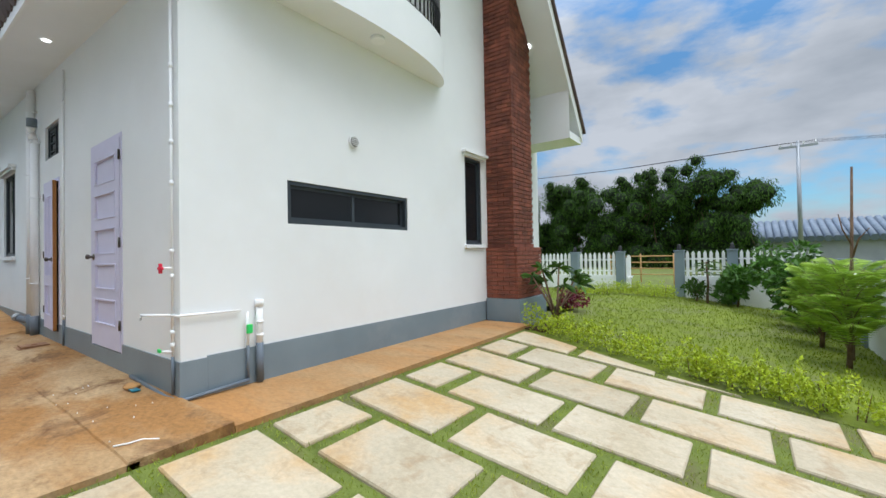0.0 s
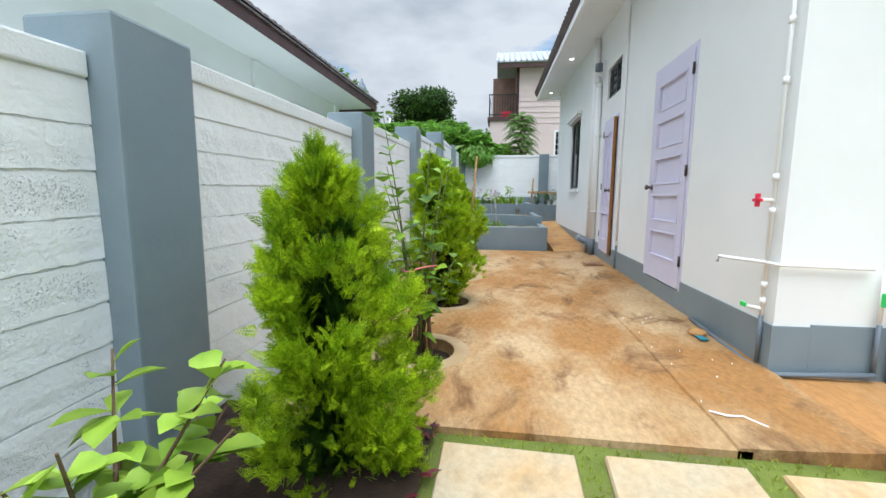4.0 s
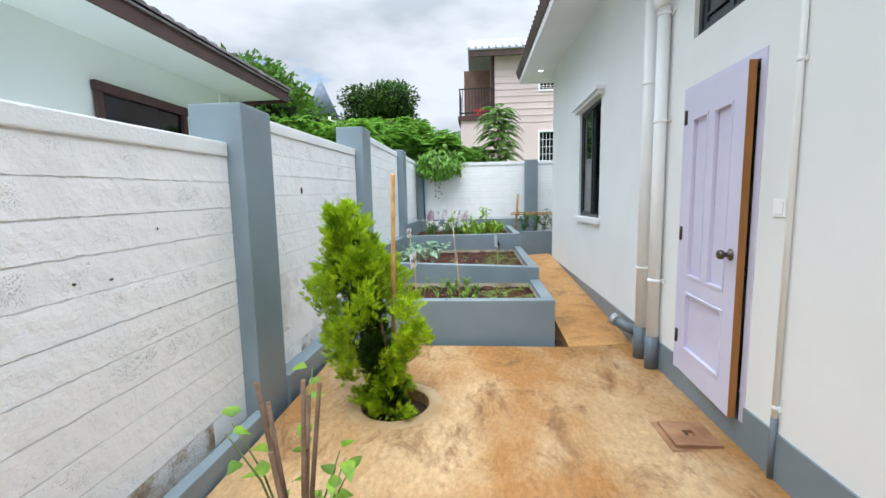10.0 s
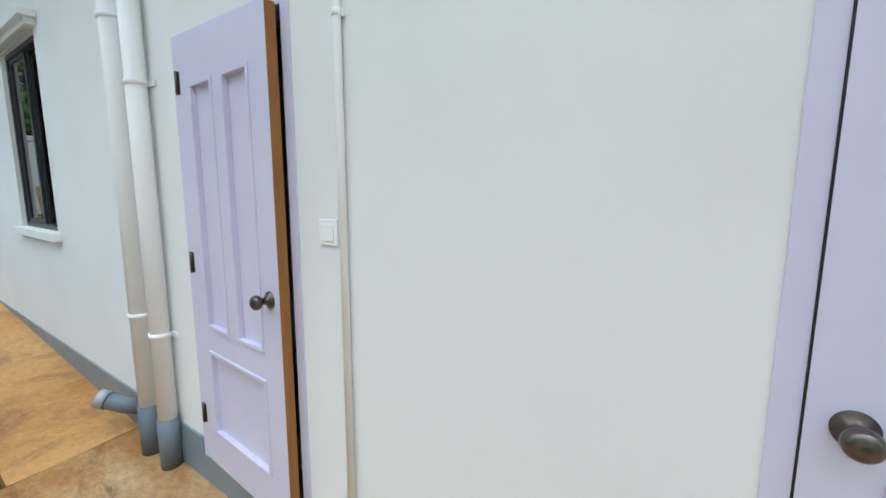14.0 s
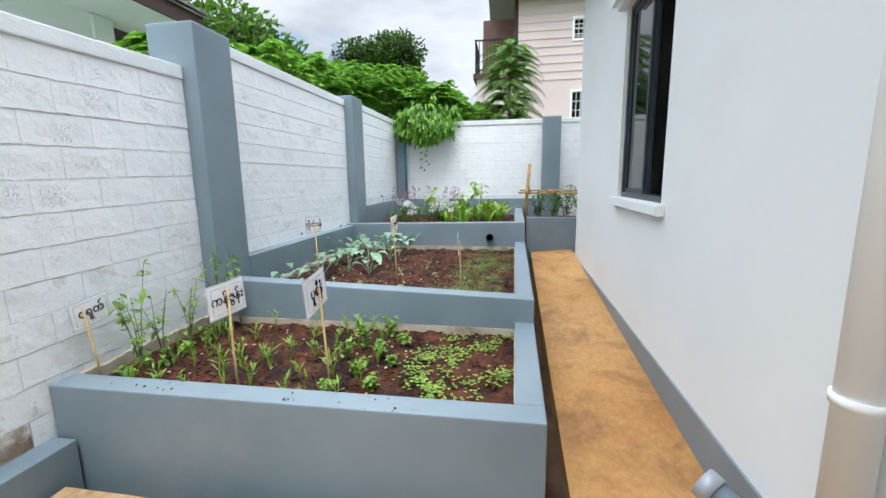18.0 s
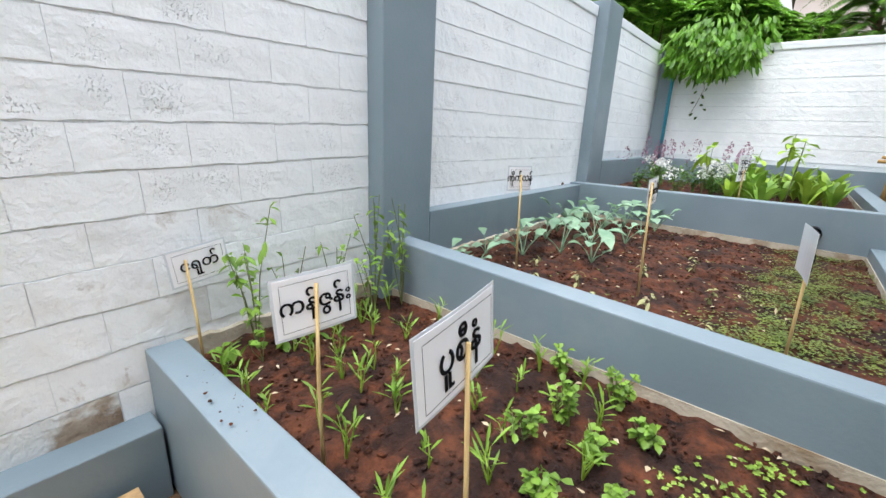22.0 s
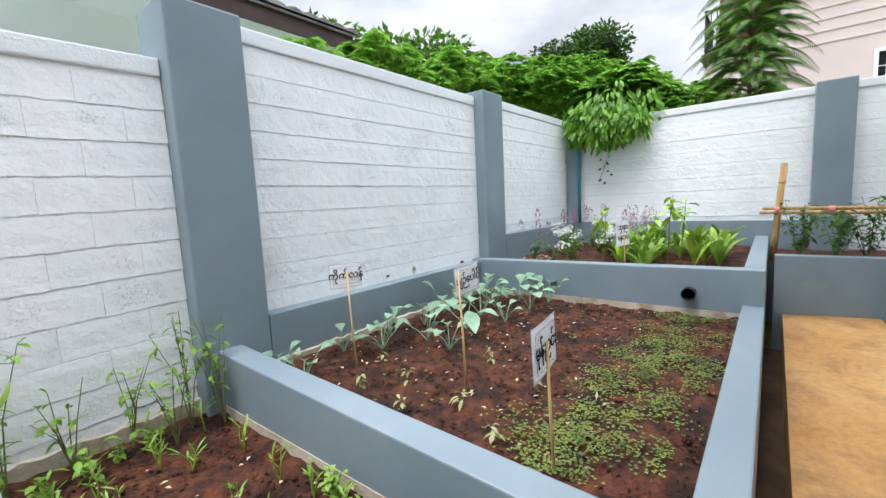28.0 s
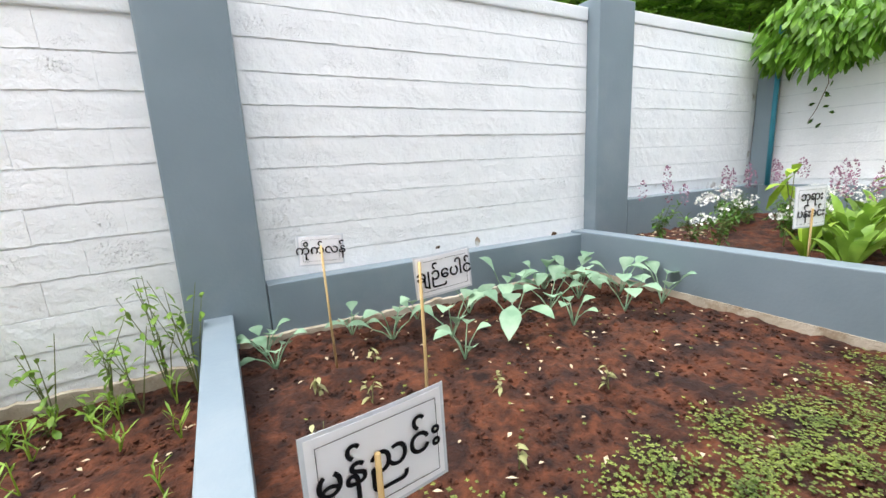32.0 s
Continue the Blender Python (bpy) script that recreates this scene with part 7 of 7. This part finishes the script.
# ---------- name signs ----------
def letters(body, size, material, place, parent):
    """Raised ink letters: the text's face turned to stand on the sheet at the given pose."""
    cu = bpy.data.curves.new("letters", "FONT")
    cu.body, cu.size, cu.align_x, cu.align_y = body, size, "CENTER", "CENTER"
    cu.bevel_depth, cu.bevel_resolution = size * 0.016, 0
    ob = bpy.data.objects.new("letters", cu)
    scene.collection.objects.link(ob)
    me = bpy.data.meshes.new_from_object(ob.evaluated_get(bpy.context.evaluated_depsgraph_get()))
    bpy.data.objects.remove(ob)
    xs, ys = [v.co.x for v in me.vertices], [v.co.y for v in me.vertices]
    me.transform(Matrix.Translation((-(min(xs) + max(xs)) / 2, -(min(ys) + max(ys)) / 2, 0)))
    me.transform(Matrix.Translation(-ORIGIN[parent.name]) @ place)
    me.materials.clear()
    me.materials.append(material)
    tx = new("lettering", me)
    tx.parent = parent
    return tx


def name_sign(tl, tr, h, foot, top, lines, size, seed, lean=0.0, stake_u=0.5):
    """A laminated sheet with ruled border and black lettering on a split bamboo stake. tl, tr: the sheet's upper corners; it faces +y."""
    tl, tr = Vector(tl), Vector(tr)
    s = thing("plant_sign", foot, "white laminated plant name sign on a bamboo stake", "sign", "plant name signs")
    ux = (tr - tl)
    w = ux.length
    ux.normalize()
    out = Vector((0, 0, 1)).cross(ux)
    out = -out if out.y < 0 else out
    up = out.cross(ux) if out.cross(ux).z > 0 else ux.cross(out)
    up = (up + out * (lean - 0.14)).normalized()
    out = ux.cross(up)
    out = -out if out.y < 0 else out
    c = (tl + tr) / 2 - up * h / 2
    m = Matrix(((ux.x, up.x, out.x, c.x), (ux.y, up.y, out.y, c.y), (ux.z, up.z, out.z, c.z), (0, 0, 0, 1)))

    def sheet(a, b, z0, z1, hole=None):
        bm = bmesh.new()
        if hole:
            for q in ((-a, a, -b, -b + hole), (-a, a, b - hole, b), (-a, -a + hole, -b + hole, b - hole), (a - hole, a, -b + hole, b - hole)):
                box(bm, q[0], q[1], q[2], q[3], z0, z1)
        else:
            # a slightly bowed sheet
            g = [[bm.verts.new((lerp(-a, a, i / 6), lerp(-b, b, j / 2), zz + 0.004 * math.cos(math.pi * (i / 6 - 0.5)))) for i in range(7)] for zz in (z0, z1) for j in range(3)]
            for k in (0, 3):
                for j in range(2):
                    for i in range(6):
                        bm.faces.new((g[k + j][i], g[k + j][i + 1], g[k + j + 1][i + 1], g[k + j + 1][i]))
            for j in (0, 2):
                for i in range(6):
                    bm.faces.new((g[j][i], g[j][i + 1], g[3 + j][i + 1], g[3 + j][i]))
            for i in (0, 6):
                for j in range(2):
                    bm.faces.new((g[j][i], g[j + 1][i], g[4 + j][i], g[3 + j][i]))
            bmesh.ops.recalc_face_normals(bm, faces=bm.faces)
        bmesh.ops.transform(bm, matrix=m, verts=bm.verts)
        return bm
    film = part("laminate", sheet(w / 2, h / 2, -0.0012, -0.0004), M_LAMINATE, s, "clear laminate margin")
    paper = part("paper", sheet(w / 2 - 0.007, h / 2 - 0.007, 0.0, 0.0008), M_PAPER, s)
    bm = sheet(w / 2 - 0.020, h / 2 - 0.020, 0.0052, 0.0056, 0.0009)
    part("border_line", bm, M_INK, paper)
    n = len(lines)
    for k, txt in enumerate(lines):
        letters(txt, size, M_INK, m @ Matrix.Translation((0, (n - 1) * 0.5 * size * 1.15 - k * size * 1.15, 0.0062)), paper)
    sx = lerp(-w / 2, w / 2, stake_u)
    head = m @ Vector((sx, top, 0.012))
    r = random.Random(seed)
    ft = Vector(foot) - Vector((0, 0, 0.05))
    mid = ft.lerp(head, 0.5) + Vector((r.uniform(-0.006, 0.006), 0, 0))
    part("stake", T([ft, mid, head], 0.0058, 7, 0.005), M_STICK, s, "split bamboo stake")
    return s


name_sign((-10.885, -1.187, 0.848), (-11.10, -1.199, 0.872), 0.145, (-10.95, -1.12, SOIL[0]), 0.03, ["ငရုတ်"], 0.058, 1, 0.16, 0.28)
name_sign((-10.872, -0.412, 0.963), (-11.088, -0.380, 0.973), 0.163, (-10.97, -0.37, SOIL[0]), 0.05, ["ကန်ဇွန်း"], 0.058, 2, 0.12, 0.5)
name_sign((-10.842, 0.070, 1.011), (-11.098, 0.045, 1.032), 0.170, (-10.99, 0.10, SOIL[0]), 0.01, ["ပူစီနံ"], 0.072, 3, 0.10, 0.55)
name_sign((-12.600, -0.075, 1.120), (-12.812, -0.084, 1.130), 0.138, (-12.60, -0.03, SOIL[1]), 0.055, ["ချဉ်\u1031ပါင်"], 0.055, 4, 0.1, 0.08)
name_sign((-12.358, -0.706, 1.141), (-12.544, -0.670, 1.135), 0.132, (-12.46, -0.66, SOIL[1]), 0.02, ["ကိုက်လန်"], 0.052, 5, 0.12, 0.5)
name_sign((-12.146, 0.545, 1.047), (-12.385, 0.513, 1.045), 0.168, (-12.26, 0.56, SOIL[1]), 0.02, ["မုန်ညင်း"], 0.064, 6, 0.1, 0.45)
name_sign((-14.65, 0.075, 1.208), (-14.88, 0.120, 1.209), 0.215, (-14.77, 0.12, SOIL[2]), -0.01, ["ဘုရား", "ပန်းခင်း"], 0.062, 7, 0.1, 0.5)


# ---------- thujas in the yard ----------
def spray_template(seed):
    """A flat fern-like spray, about 1 long along x, in the xy plane: bases, directions and lengths of its bladelets."""
    r = np.random.default_rng(seed)
    P, D, L = [], [], []
    for i in range(7):
        u = 0.1 + 0.82 * i / 6
        for sg in (-1, 1):
            ln = 0.48 * (1 - 0.72 * u) * r.uniform(0.85, 1.15)
            b = np.array([u + 0.03 * sg, 0, 0])
            d = unit(np.array([0.62, 0.75 * sg, r.uniform(-0.1, 0.1)]))
            P.append(b), D.append(d), L.append(ln)
            for v in (0.5,):
                for s2 in (-1, 1):
                    P.append(b + d * ln * v)
                    D.append(unit(d + s2 * 0.8 * np.array([-d[1], d[0], 0]) + [0.2, 0, 0]))
                    L.append(ln * 0.40)
    P.append(np.zeros(3)), D.append(np.array([1.0, 0, 0])), L.append(1.02)
    return np.array(P), np.array(D), np.array(L)


SPRAYS = [spray_template(k) for k in range(4)]


def thuja(base, height, profile, n, size, seed, lean=(0, 0), low=0.06, trunks=4, plume=26):
    """A thuja: plumes of upright fan sprays on short boughs, inner sprays coloured dark as shade, over thin trunks.
    profile(t): radius at the share t of the height.
    """
    t = thing("thuja", base, "bright green thuja shrub with flat fan sprays", "shrub", "thujas in the yard")
    b = np.array(base, float)
    rng = np.random.default_rng(seed)
    rr = random.Random(seed)
    for k in range(trunks):
        a = rr.uniform(0, 6.28)
        part("trunk", T([tuple(b + [0.03 * math.cos(a), 0.03 * math.sin(a), -0.12]), tuple(b + [0.05 * math.cos(a) + lean[0] * 0.2, 0.05 * math.sin(a) + lean[1] * 0.2, height * 0.3]), tuple(b + [0.03 * math.cos(a) + lean[0] * 0.65, 0.03 * math.sin(a) + lean[1] * 0.65, height * 0.75])], 0.014, 6, 0.005), M_BARK, t)
    for name, mat, cnt, inner in (("foliage", M_LEAF_THUJA, n, False), ("inner_foliage", M_LEAF_THUJA_SHADE, int(n * 0.45), True)):
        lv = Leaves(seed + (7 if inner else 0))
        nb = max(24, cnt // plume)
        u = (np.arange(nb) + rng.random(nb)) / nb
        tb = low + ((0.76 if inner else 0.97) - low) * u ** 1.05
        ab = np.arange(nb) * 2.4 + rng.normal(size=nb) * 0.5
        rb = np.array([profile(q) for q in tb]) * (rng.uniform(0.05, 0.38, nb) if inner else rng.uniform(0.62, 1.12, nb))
        ob = np.stack([np.cos(ab), np.sin(ab), np.zeros(nb)], 1)
        pr = np.array([profile(q) for q in tb])
        root = b + ob * np.maximum(rb - 0.45 * (0.09 + 0.22 * pr), 0.0)[:, None] + np.stack([lean[0] * tb, lean[1] * tb, height * tb - 0.10], 1)
        bdir = unit(ob * rng.uniform(0.35, 0.9, (nb, 1)) + [0, 0, 1.0] + 0.2 * rng.normal(size=(nb, 3)))
        bl = rng.uniform(0.75, 1.25, nb) * (0.10 + 0.26 * pr)
        idx = np.sort(rng.integers(0, nb, cnt))
        al = rng.random(cnt)
        wid = (0.03 + 0.11 * pr[idx]) * np.sin(math.pi * np.clip(al * 0.85 + 0.15, 0, 1)) + 0.012
        off = rng.normal(size=(cnt, 3)) * [1, 1, 0.7]
        pos = root[idx] + bdir[idx] * (al * bl[idx])[:, None] + off * wid[:, None] * 0.48
        pos[:, 2] = np.maximum(pos[:, 2], b[2] + 0.02)
        ax = unit(bdir[idx] * 1.0 + off * 0.38 + 0.18 * rng.normal(size=(cnt, 3)))
        side = unit(np.cross(ax, unit(np.cross(ob[idx], [0, 0, 1.0]) + 0.7 * rng.normal(size=(cnt, 3)))))
        nrm = np.cross(ax, side)
        sc = size * rng.uniform(0.6, 1.15, cnt)
        for k, (P, D, L) in enumerate(SPRAYS):
            m = np.arange(cnt) % 4 == k
            A, S, Nn, C, Q = ax[m][:, None], side[m][:, None], nrm[m][:, None], sc[m][:, None, None], pos[m][:, None]
            pp = Q + C * (A * P[None, :, :1] + S * P[None, :, 1:2] + Nn * P[None, :, 2:])
            dd = A * D[None, :, :1] + S * D[None, :, 1:2] + Nn * D[None, :, 2:]
            ss = np.broadcast_to(np.cross(np.broadcast_to(Nn, dd.shape), dd), dd.shape)
            ll = (sc[m][:, None] * L[None]).ravel()
            lv.add(pp.reshape(-1, 3), dd.reshape(-1, 3), ss.reshape(-1, 3), ll, np.minimum(ll * 0.26, 0.0045 + 0.012 * size), 0.12)
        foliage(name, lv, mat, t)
    return t


def outline(*knots):
    """A profile through (share of height, radius) knots."""
    return lambda q: float(np.interp(q, [k[0] for k in knots], [k[1] for k in knots]))


thuja((-4.20, -0.47, -0.05), 1.33, outline((0, 0.25), (0.2, 0.32), (0.48, 0.33), (0.68, 0.24), (0.80, 0.15), (0.92, 0.07), (1, 0.02)), 7400, 0.072, 11, (0.0, -0.05), 0.03, 5, 85)
thuja((-6.76, -0.35, 0.0), 1.50, outline((0, 0.08), (0.1, 0.17), (0.22, 0.30), (0.42, 0.31), (0.62, 0.25), (0.8, 0.16), (0.92, 0.08), (1, 0.015)), 7000, 0.068, 12, (0.15, -0.14), 0.06, 5, 85)
thuja((-9.47, -0.34, 0.02), 1.53, outline((0, 0.22), (0.09, 0.2), (0.15, 0.08), (0.22, 0.2), (0.3, 0.32), (0.42, 0.34), (0.54, 0.43), (0.66, 0.30), (0.8, 0.17), (0.9, 0.11), (1, 0.03)), 6800, 0.066, 13, (0.1, -0.29), 0.03, 5, 85)


# ---------- staked bushes in the pits ----------
def staked_bush(base, seed, stakes, branches, height, label, leaf, tie_z, spread=0.16, share=(0.42, 0.6), thick=0.014, tips=()):
    t = thing("staked_bush", base, label, "shrub", "staked bushes")
    b = Vector(base)
    r = random.Random(seed)
    for k in range(stakes):
        a = 2 * math.pi * k / stakes + r.uniform(-0.3, 0.3)
        top = b + Vector((0.11 * math.cos(a), 0.11 * math.sin(a), height * r.uniform(*share)))
        part("stake", T([b + Vector((0.09 * math.cos(a), 0.09 * math.sin(a), -0.08)), b.lerp(top, 0.5) + Vector((0.01, 0.01, 0)), top], thick, 7, thick * 0.8), M_BARK, t)
    lv = Leaves(seed)
    for k in range(branches):
        a = r.uniform(0, 6.28)
        hh = height * r.uniform(0.45, 1.0)
        reach = Vector((math.cos(a) * spread, math.sin(a) * spread, hh)) if k >= len(tips) else Vector(tips[k]) - b
        pts = [b + Vector((0, 0, -0.06))]
        for q in (0.35, 0.7, 1.0):
            pts.append(b + Vector((reach.x * q ** 1.5 + r.uniform(-0.02, 0.02), reach.y * q ** 1.5 + r.uniform(-0.02, 0.02), reach.z * q)))
        part("branch", T(pts, 0.007, 6, 0.0025), M_STEM, t)
        m = leaf[0]
        u = np.linspace(0.3, 1, m)
        seg = np.array([tuple(q) for q in pts])
        i = np.minimum((u * 3).astype(int), 2)
        p = seg[i] + (seg[i + 1] - seg[i]) * (u * 3 - i)[:, None]
        an = np.arange(m) * 2.4 + r.uniform(0, 6)
        d = np.stack([np.cos(an), np.sin(an), lv.r.uniform(-0.3, 0.8, m)], 1)
        lv.blade(p + d * 0.02, d, np.cross(d, [0, 0, 1.0]) + 0.2 * ball(lv.r, m), lv.r.uniform(0.5, 1.1, m) * leaf[1], lv.r.uniform(0.6, 1.0, m) * leaf[2], 0.25, 7, 0.78)
    foliage("leaves", lv, M_LEAF_BUSH, t)
    if tie_z:
        bm = bmesh.new()
        tube(bm, [b + Vector((0.135 * math.cos(2 * math.pi * k / 12), 0.135 * math.sin(2 * math.pi * k / 12), tie_z + 0.02 * math.sin(k))) for k in range(13)], 0.006, 5)
        part("tie", bm, M_TIE, t, "pink plastic tie")
    return t


LEADERS = [(-5.18, -0.57, 1.56), (-5.60, -0.16, 1.38), (-5.18, -0.60, 0.92), (-5.43, -0.31, 1.42), (-5.36, -0.22, 1.25), (-5.30, -0.57, 1.15), (-5.40, -0.12, 0.66), (-5.26, -0.30, 0.55), (-5.55, -0.50, 0.78)]
staked_bush((-5.43, -0.38, -0.02), 31, 4, 11, 1.3, "staked leafy shrub with heart-shaped leaves and pink tie", (17, 0.115, 0.095), 0.62, 0.2, (0.42, 0.62), 0.016, LEADERS)
staked_bush((-8.03, -0.386, -0.02), 32, 6, 8, 0.95, "cut-back staked shrub with few leaves", (5, 0.09, 0.07), 0, 0.2, (0.62, 1.0), 0.011)
stem_bush("shrub", (-3.5, -0.78, -0.02), "yellow-green broad-leaved shrub beside the wall", "shrub", 33, 12, 0.62, 0.42, 16, 0.125, 0.085, M_LEAF_LIGHT, 0.2, "", 0.009, 0.3, M_BARK, 4)
stem_bush("shrub", (-3.1, -0.32, -0.02), "green shrub with large oval leaves", "shrub", 34, 6, 0.58, 0.24, 9, 0.15, 0.095, M_LEAF_BUSH, 0.2, "", 0.008, 0.4, M_STEM, 5)
for k, (px, py) in enumerate(PITS):
    part_bm = soil_sheet(px - PIT_R + 0.04, px + PIT_R - 0.04, py - PIT_R + 0.04, py + PIT_R - 0.04, slab_z(px) - 0.085, 40 + k, 0.03, 0.012)
    for v in part_bm.verts:
        d = Vector((v.co.x - px, v.co.y - py))
        n = max(abs(d.x), abs(d.y))
        if n > 1e-4 and d.length > 1e-4:
            s = n / d.length * (PIT_R + 0.01) / (PIT_R - 0.04)
            v.co.x, v.co.y = px + d.x * s, py + d.y * s
    structure(f"ground_pit_{k + 1}", part_bm, M_PITSOIL, "dark damp soil in a round tree pit", "soil")
    bm = bmesh.new()
    ring = [[bm.verts.new((px + rad * math.cos(2 * math.pi * i / 36), py + rad * math.sin(2 * math.pi * i / 36), slab_z(px + rad * math.cos(2 * math.pi * i / 36)) + zz)) for i in range(36)] for rad, zz in ((PIT_R + 0.006, 0.004), (PIT_R + 0.02, 0.008), (PIT_R + 0.075, 0.005), (PIT_R + 0.10, 0.0012))]
    for a, b in zip(ring, ring[1:]):
        for i in range(36):
            bm.faces.new((a[i], b[i], b[(i + 1) % 36], a[(i + 1) % 36])).smooth = True
    structure(f"kerb_pit_{k + 1}", bm, M_RIM, "smooth pale concrete rim of a tree pit", "kerb")
# red-leaved groundcover and soil bed at the first thuja
structure("ground_planting", soil_sheet(-4.6, -2.0, -1.25, -0.12, -0.005, 77, 0.06, 0.02), M_PITSOIL, "dark soil strip at the wall beside the pavers", "soil")
for k in range(7):
    rosette("red_leaved_plant", (-4.45 + 0.14 * k, -0.2 + rv.uniform(-0.06, 0.04), garden_z(-4.45 + 0.14 * k) + 0.0), "small plant with dark red strap leaves", "plant", 960 + k, 9, 0.16, 0.025, M_LEAF_RED, 1.0, 0.4, "red-leaved plants")

# ---------- small things on the ground ----------
p = thing("drain_cover", (-9.10, 1.55, slab_z(-9.1) + 0.02), "square concrete drain cover with a round hole", "drain cover")
za = slab_z(-9.1) + 0.024
part("frame", B(-9.27, -8.95, 1.41, 1.73, za - 0.05, za + 0.004, bev=0.003), M_DRAIN, p)
bm = bmesh.new()
holed(bm, "y", 0, 0.02, -0.13, 0.13, -0.13, 0.13, [(-0.03, 0.03, -0.03, 0.03)])
bmesh.ops.rotate(bm, verts=bm.verts, cent=(0, 0, 0), matrix=Matrix.Rotation(radians(90), 3, "X"))
bmesh.ops.translate(bm, verts=bm.verts, vec=(-9.11, 1.57, za + 0.006))
part("lid", bm, M_DRAIN, p)
# no real depth here: a black disc paints the shade of the lid's hole
part("hole", T([(-9.11, 1.57, za + 0.0045), (-9.11, 1.57, za + 0.0055)], 0.042, 16), M_BLACK, p)
p = thing("cement_lump", (-5.95, 1.66, 0.05), "dried cement lump with a teal scrap", "debris")
bm = bmesh.new()
bmesh.ops.create_icosphere(bm, subdivisions=3, radius=0.065)
for v in bm.verts:
    v.co = Vector((v.co.x, v.co.y * 0.9, v.co.z * 0.42)) * (1 + 0.2 * noise.noise(v.co * 18)) + Vector((-5.95, 1.66, 0.07))
part("lump", bm, M_PATH, p, smooth=True)
part("scrap", B(-5.90, -5.80, 1.62, 1.68, 0.052, 0.062, bev=0.003), M_BLUE, p, "teal scrap")
p = thing("plastic_scrap", (-4.75, 1.33, 0.01), "torn white plastic strip on the concrete", "debris")
part("strip", T([(-4.80, 1.22, 0.02), (-4.75, 1.28, 0.028), (-4.77, 1.36, 0.02), (-4.68, 1.42, 0.022)], 0.006, 6, 0.004), M_PIPE, p)
rr = random.Random(9)
bm = bmesh.new()
for _ in range(14):
    x, y = rr.uniform(-6.4, -4.7), rr.uniform(1.2, 1.75)
    s = rr.uniform(0.0015, 0.004)
    box(bm, x - s, x + s * rr.uniform(0.5, 1), y - s, y + s, 0.01 + 0.035 * (y - 1.165) / 0.63 + slab_z(x), 0.017 + 0.035 * (y - 1.165) / 0.63 + slab_z(x))
tagged(new("paint_flakes", finish(bm, "paint_flakes", M_PIPE)), "small white paint flakes scattered on concrete", "debris", "", "stuff")
for k, (x0, x1, y0, y1, z, n) in enumerate(((-10.91, -10.81, -0.95, -0.55, BEDS[0][3], 26), (-10.90, -10.80, -0.1, 0.6, BEDS[0][3], 22), (-12.08, -11.98, -0.6, 0.5, BEDS[1][3], 14))):
    scatter_clods("soil_crumbs", x0, x1, y0, y1, z - 0.001, n, 0.0042, M_SOIL, "dark soil crumbs spilled on the bed wall", 50 + k, 0.5, 0.0)
p = thing("garden_stake", (-9.2, -0.28, 0.0), "plain brown wooden stake standing beside the thuja", "stake")
part("stake", T([(-9.75, -0.38, -0.08), (-9.48, -0.30, 0.8), (-9.17, -0.21, 1.68)], 0.017, 8, 0.015), M_BAMBOO, p)
# broken spots in the wall's paint and at the post joints
rr = random.Random(21)
chips = [(-13.606, 0.87, 0.028, 0.045), (-14.30, 0.845, 0.025, 0.03), (-13.30, 0.88, 0.02, 0.012), (-11.935, 1.285, 0.012, 0.035), (-10.224, 1.63, 0.02, 0.03), (-9.256, 1.22, 0.006, 0.05), (-8.085, 1.21, 0.008, 0.006), (-8.25, 1.2, 0.01, 0.005), (-7.57, 1.66, 0.006, 0.005), (-8.53, 1.4, 0.005, 0.008), (-9.68, 0.50, 0.006, 0.06)]
for x, z, a, h in chips:
    i = max(k for k, px in enumerate(POSTS) if px > x)
    wall = bpy.data.objects[f"wall_boundary_{i + 1}"]
    bm = bmesh.new()
    ring = [(x + a * rr.uniform(0.5, 1.1) * math.cos(2 * math.pi * k / 9), z + h * rr.uniform(0.5, 1.1) * math.sin(2 * math.pi * k / 9)) for k in range(9)]
    lo, hi = ([bm.verts.new((u, y, w)) for u, w in ring] for y in (BY - 0.002, BY + 0.0042))
    bm.faces.new(hi)
    for k in range(9):
        bm.faces.new((lo[k], lo[(k + 1) % 9], hi[(k + 1) % 9], hi[k]))
    bmesh.ops.recalc_face_normals(bm, faces=bm.faces)
    part("chip", bm, M_BARE if h > 0.04 and x < -13 else M_DIRT, wall, "broken dark chip in the paint")
lay_all_blocks()
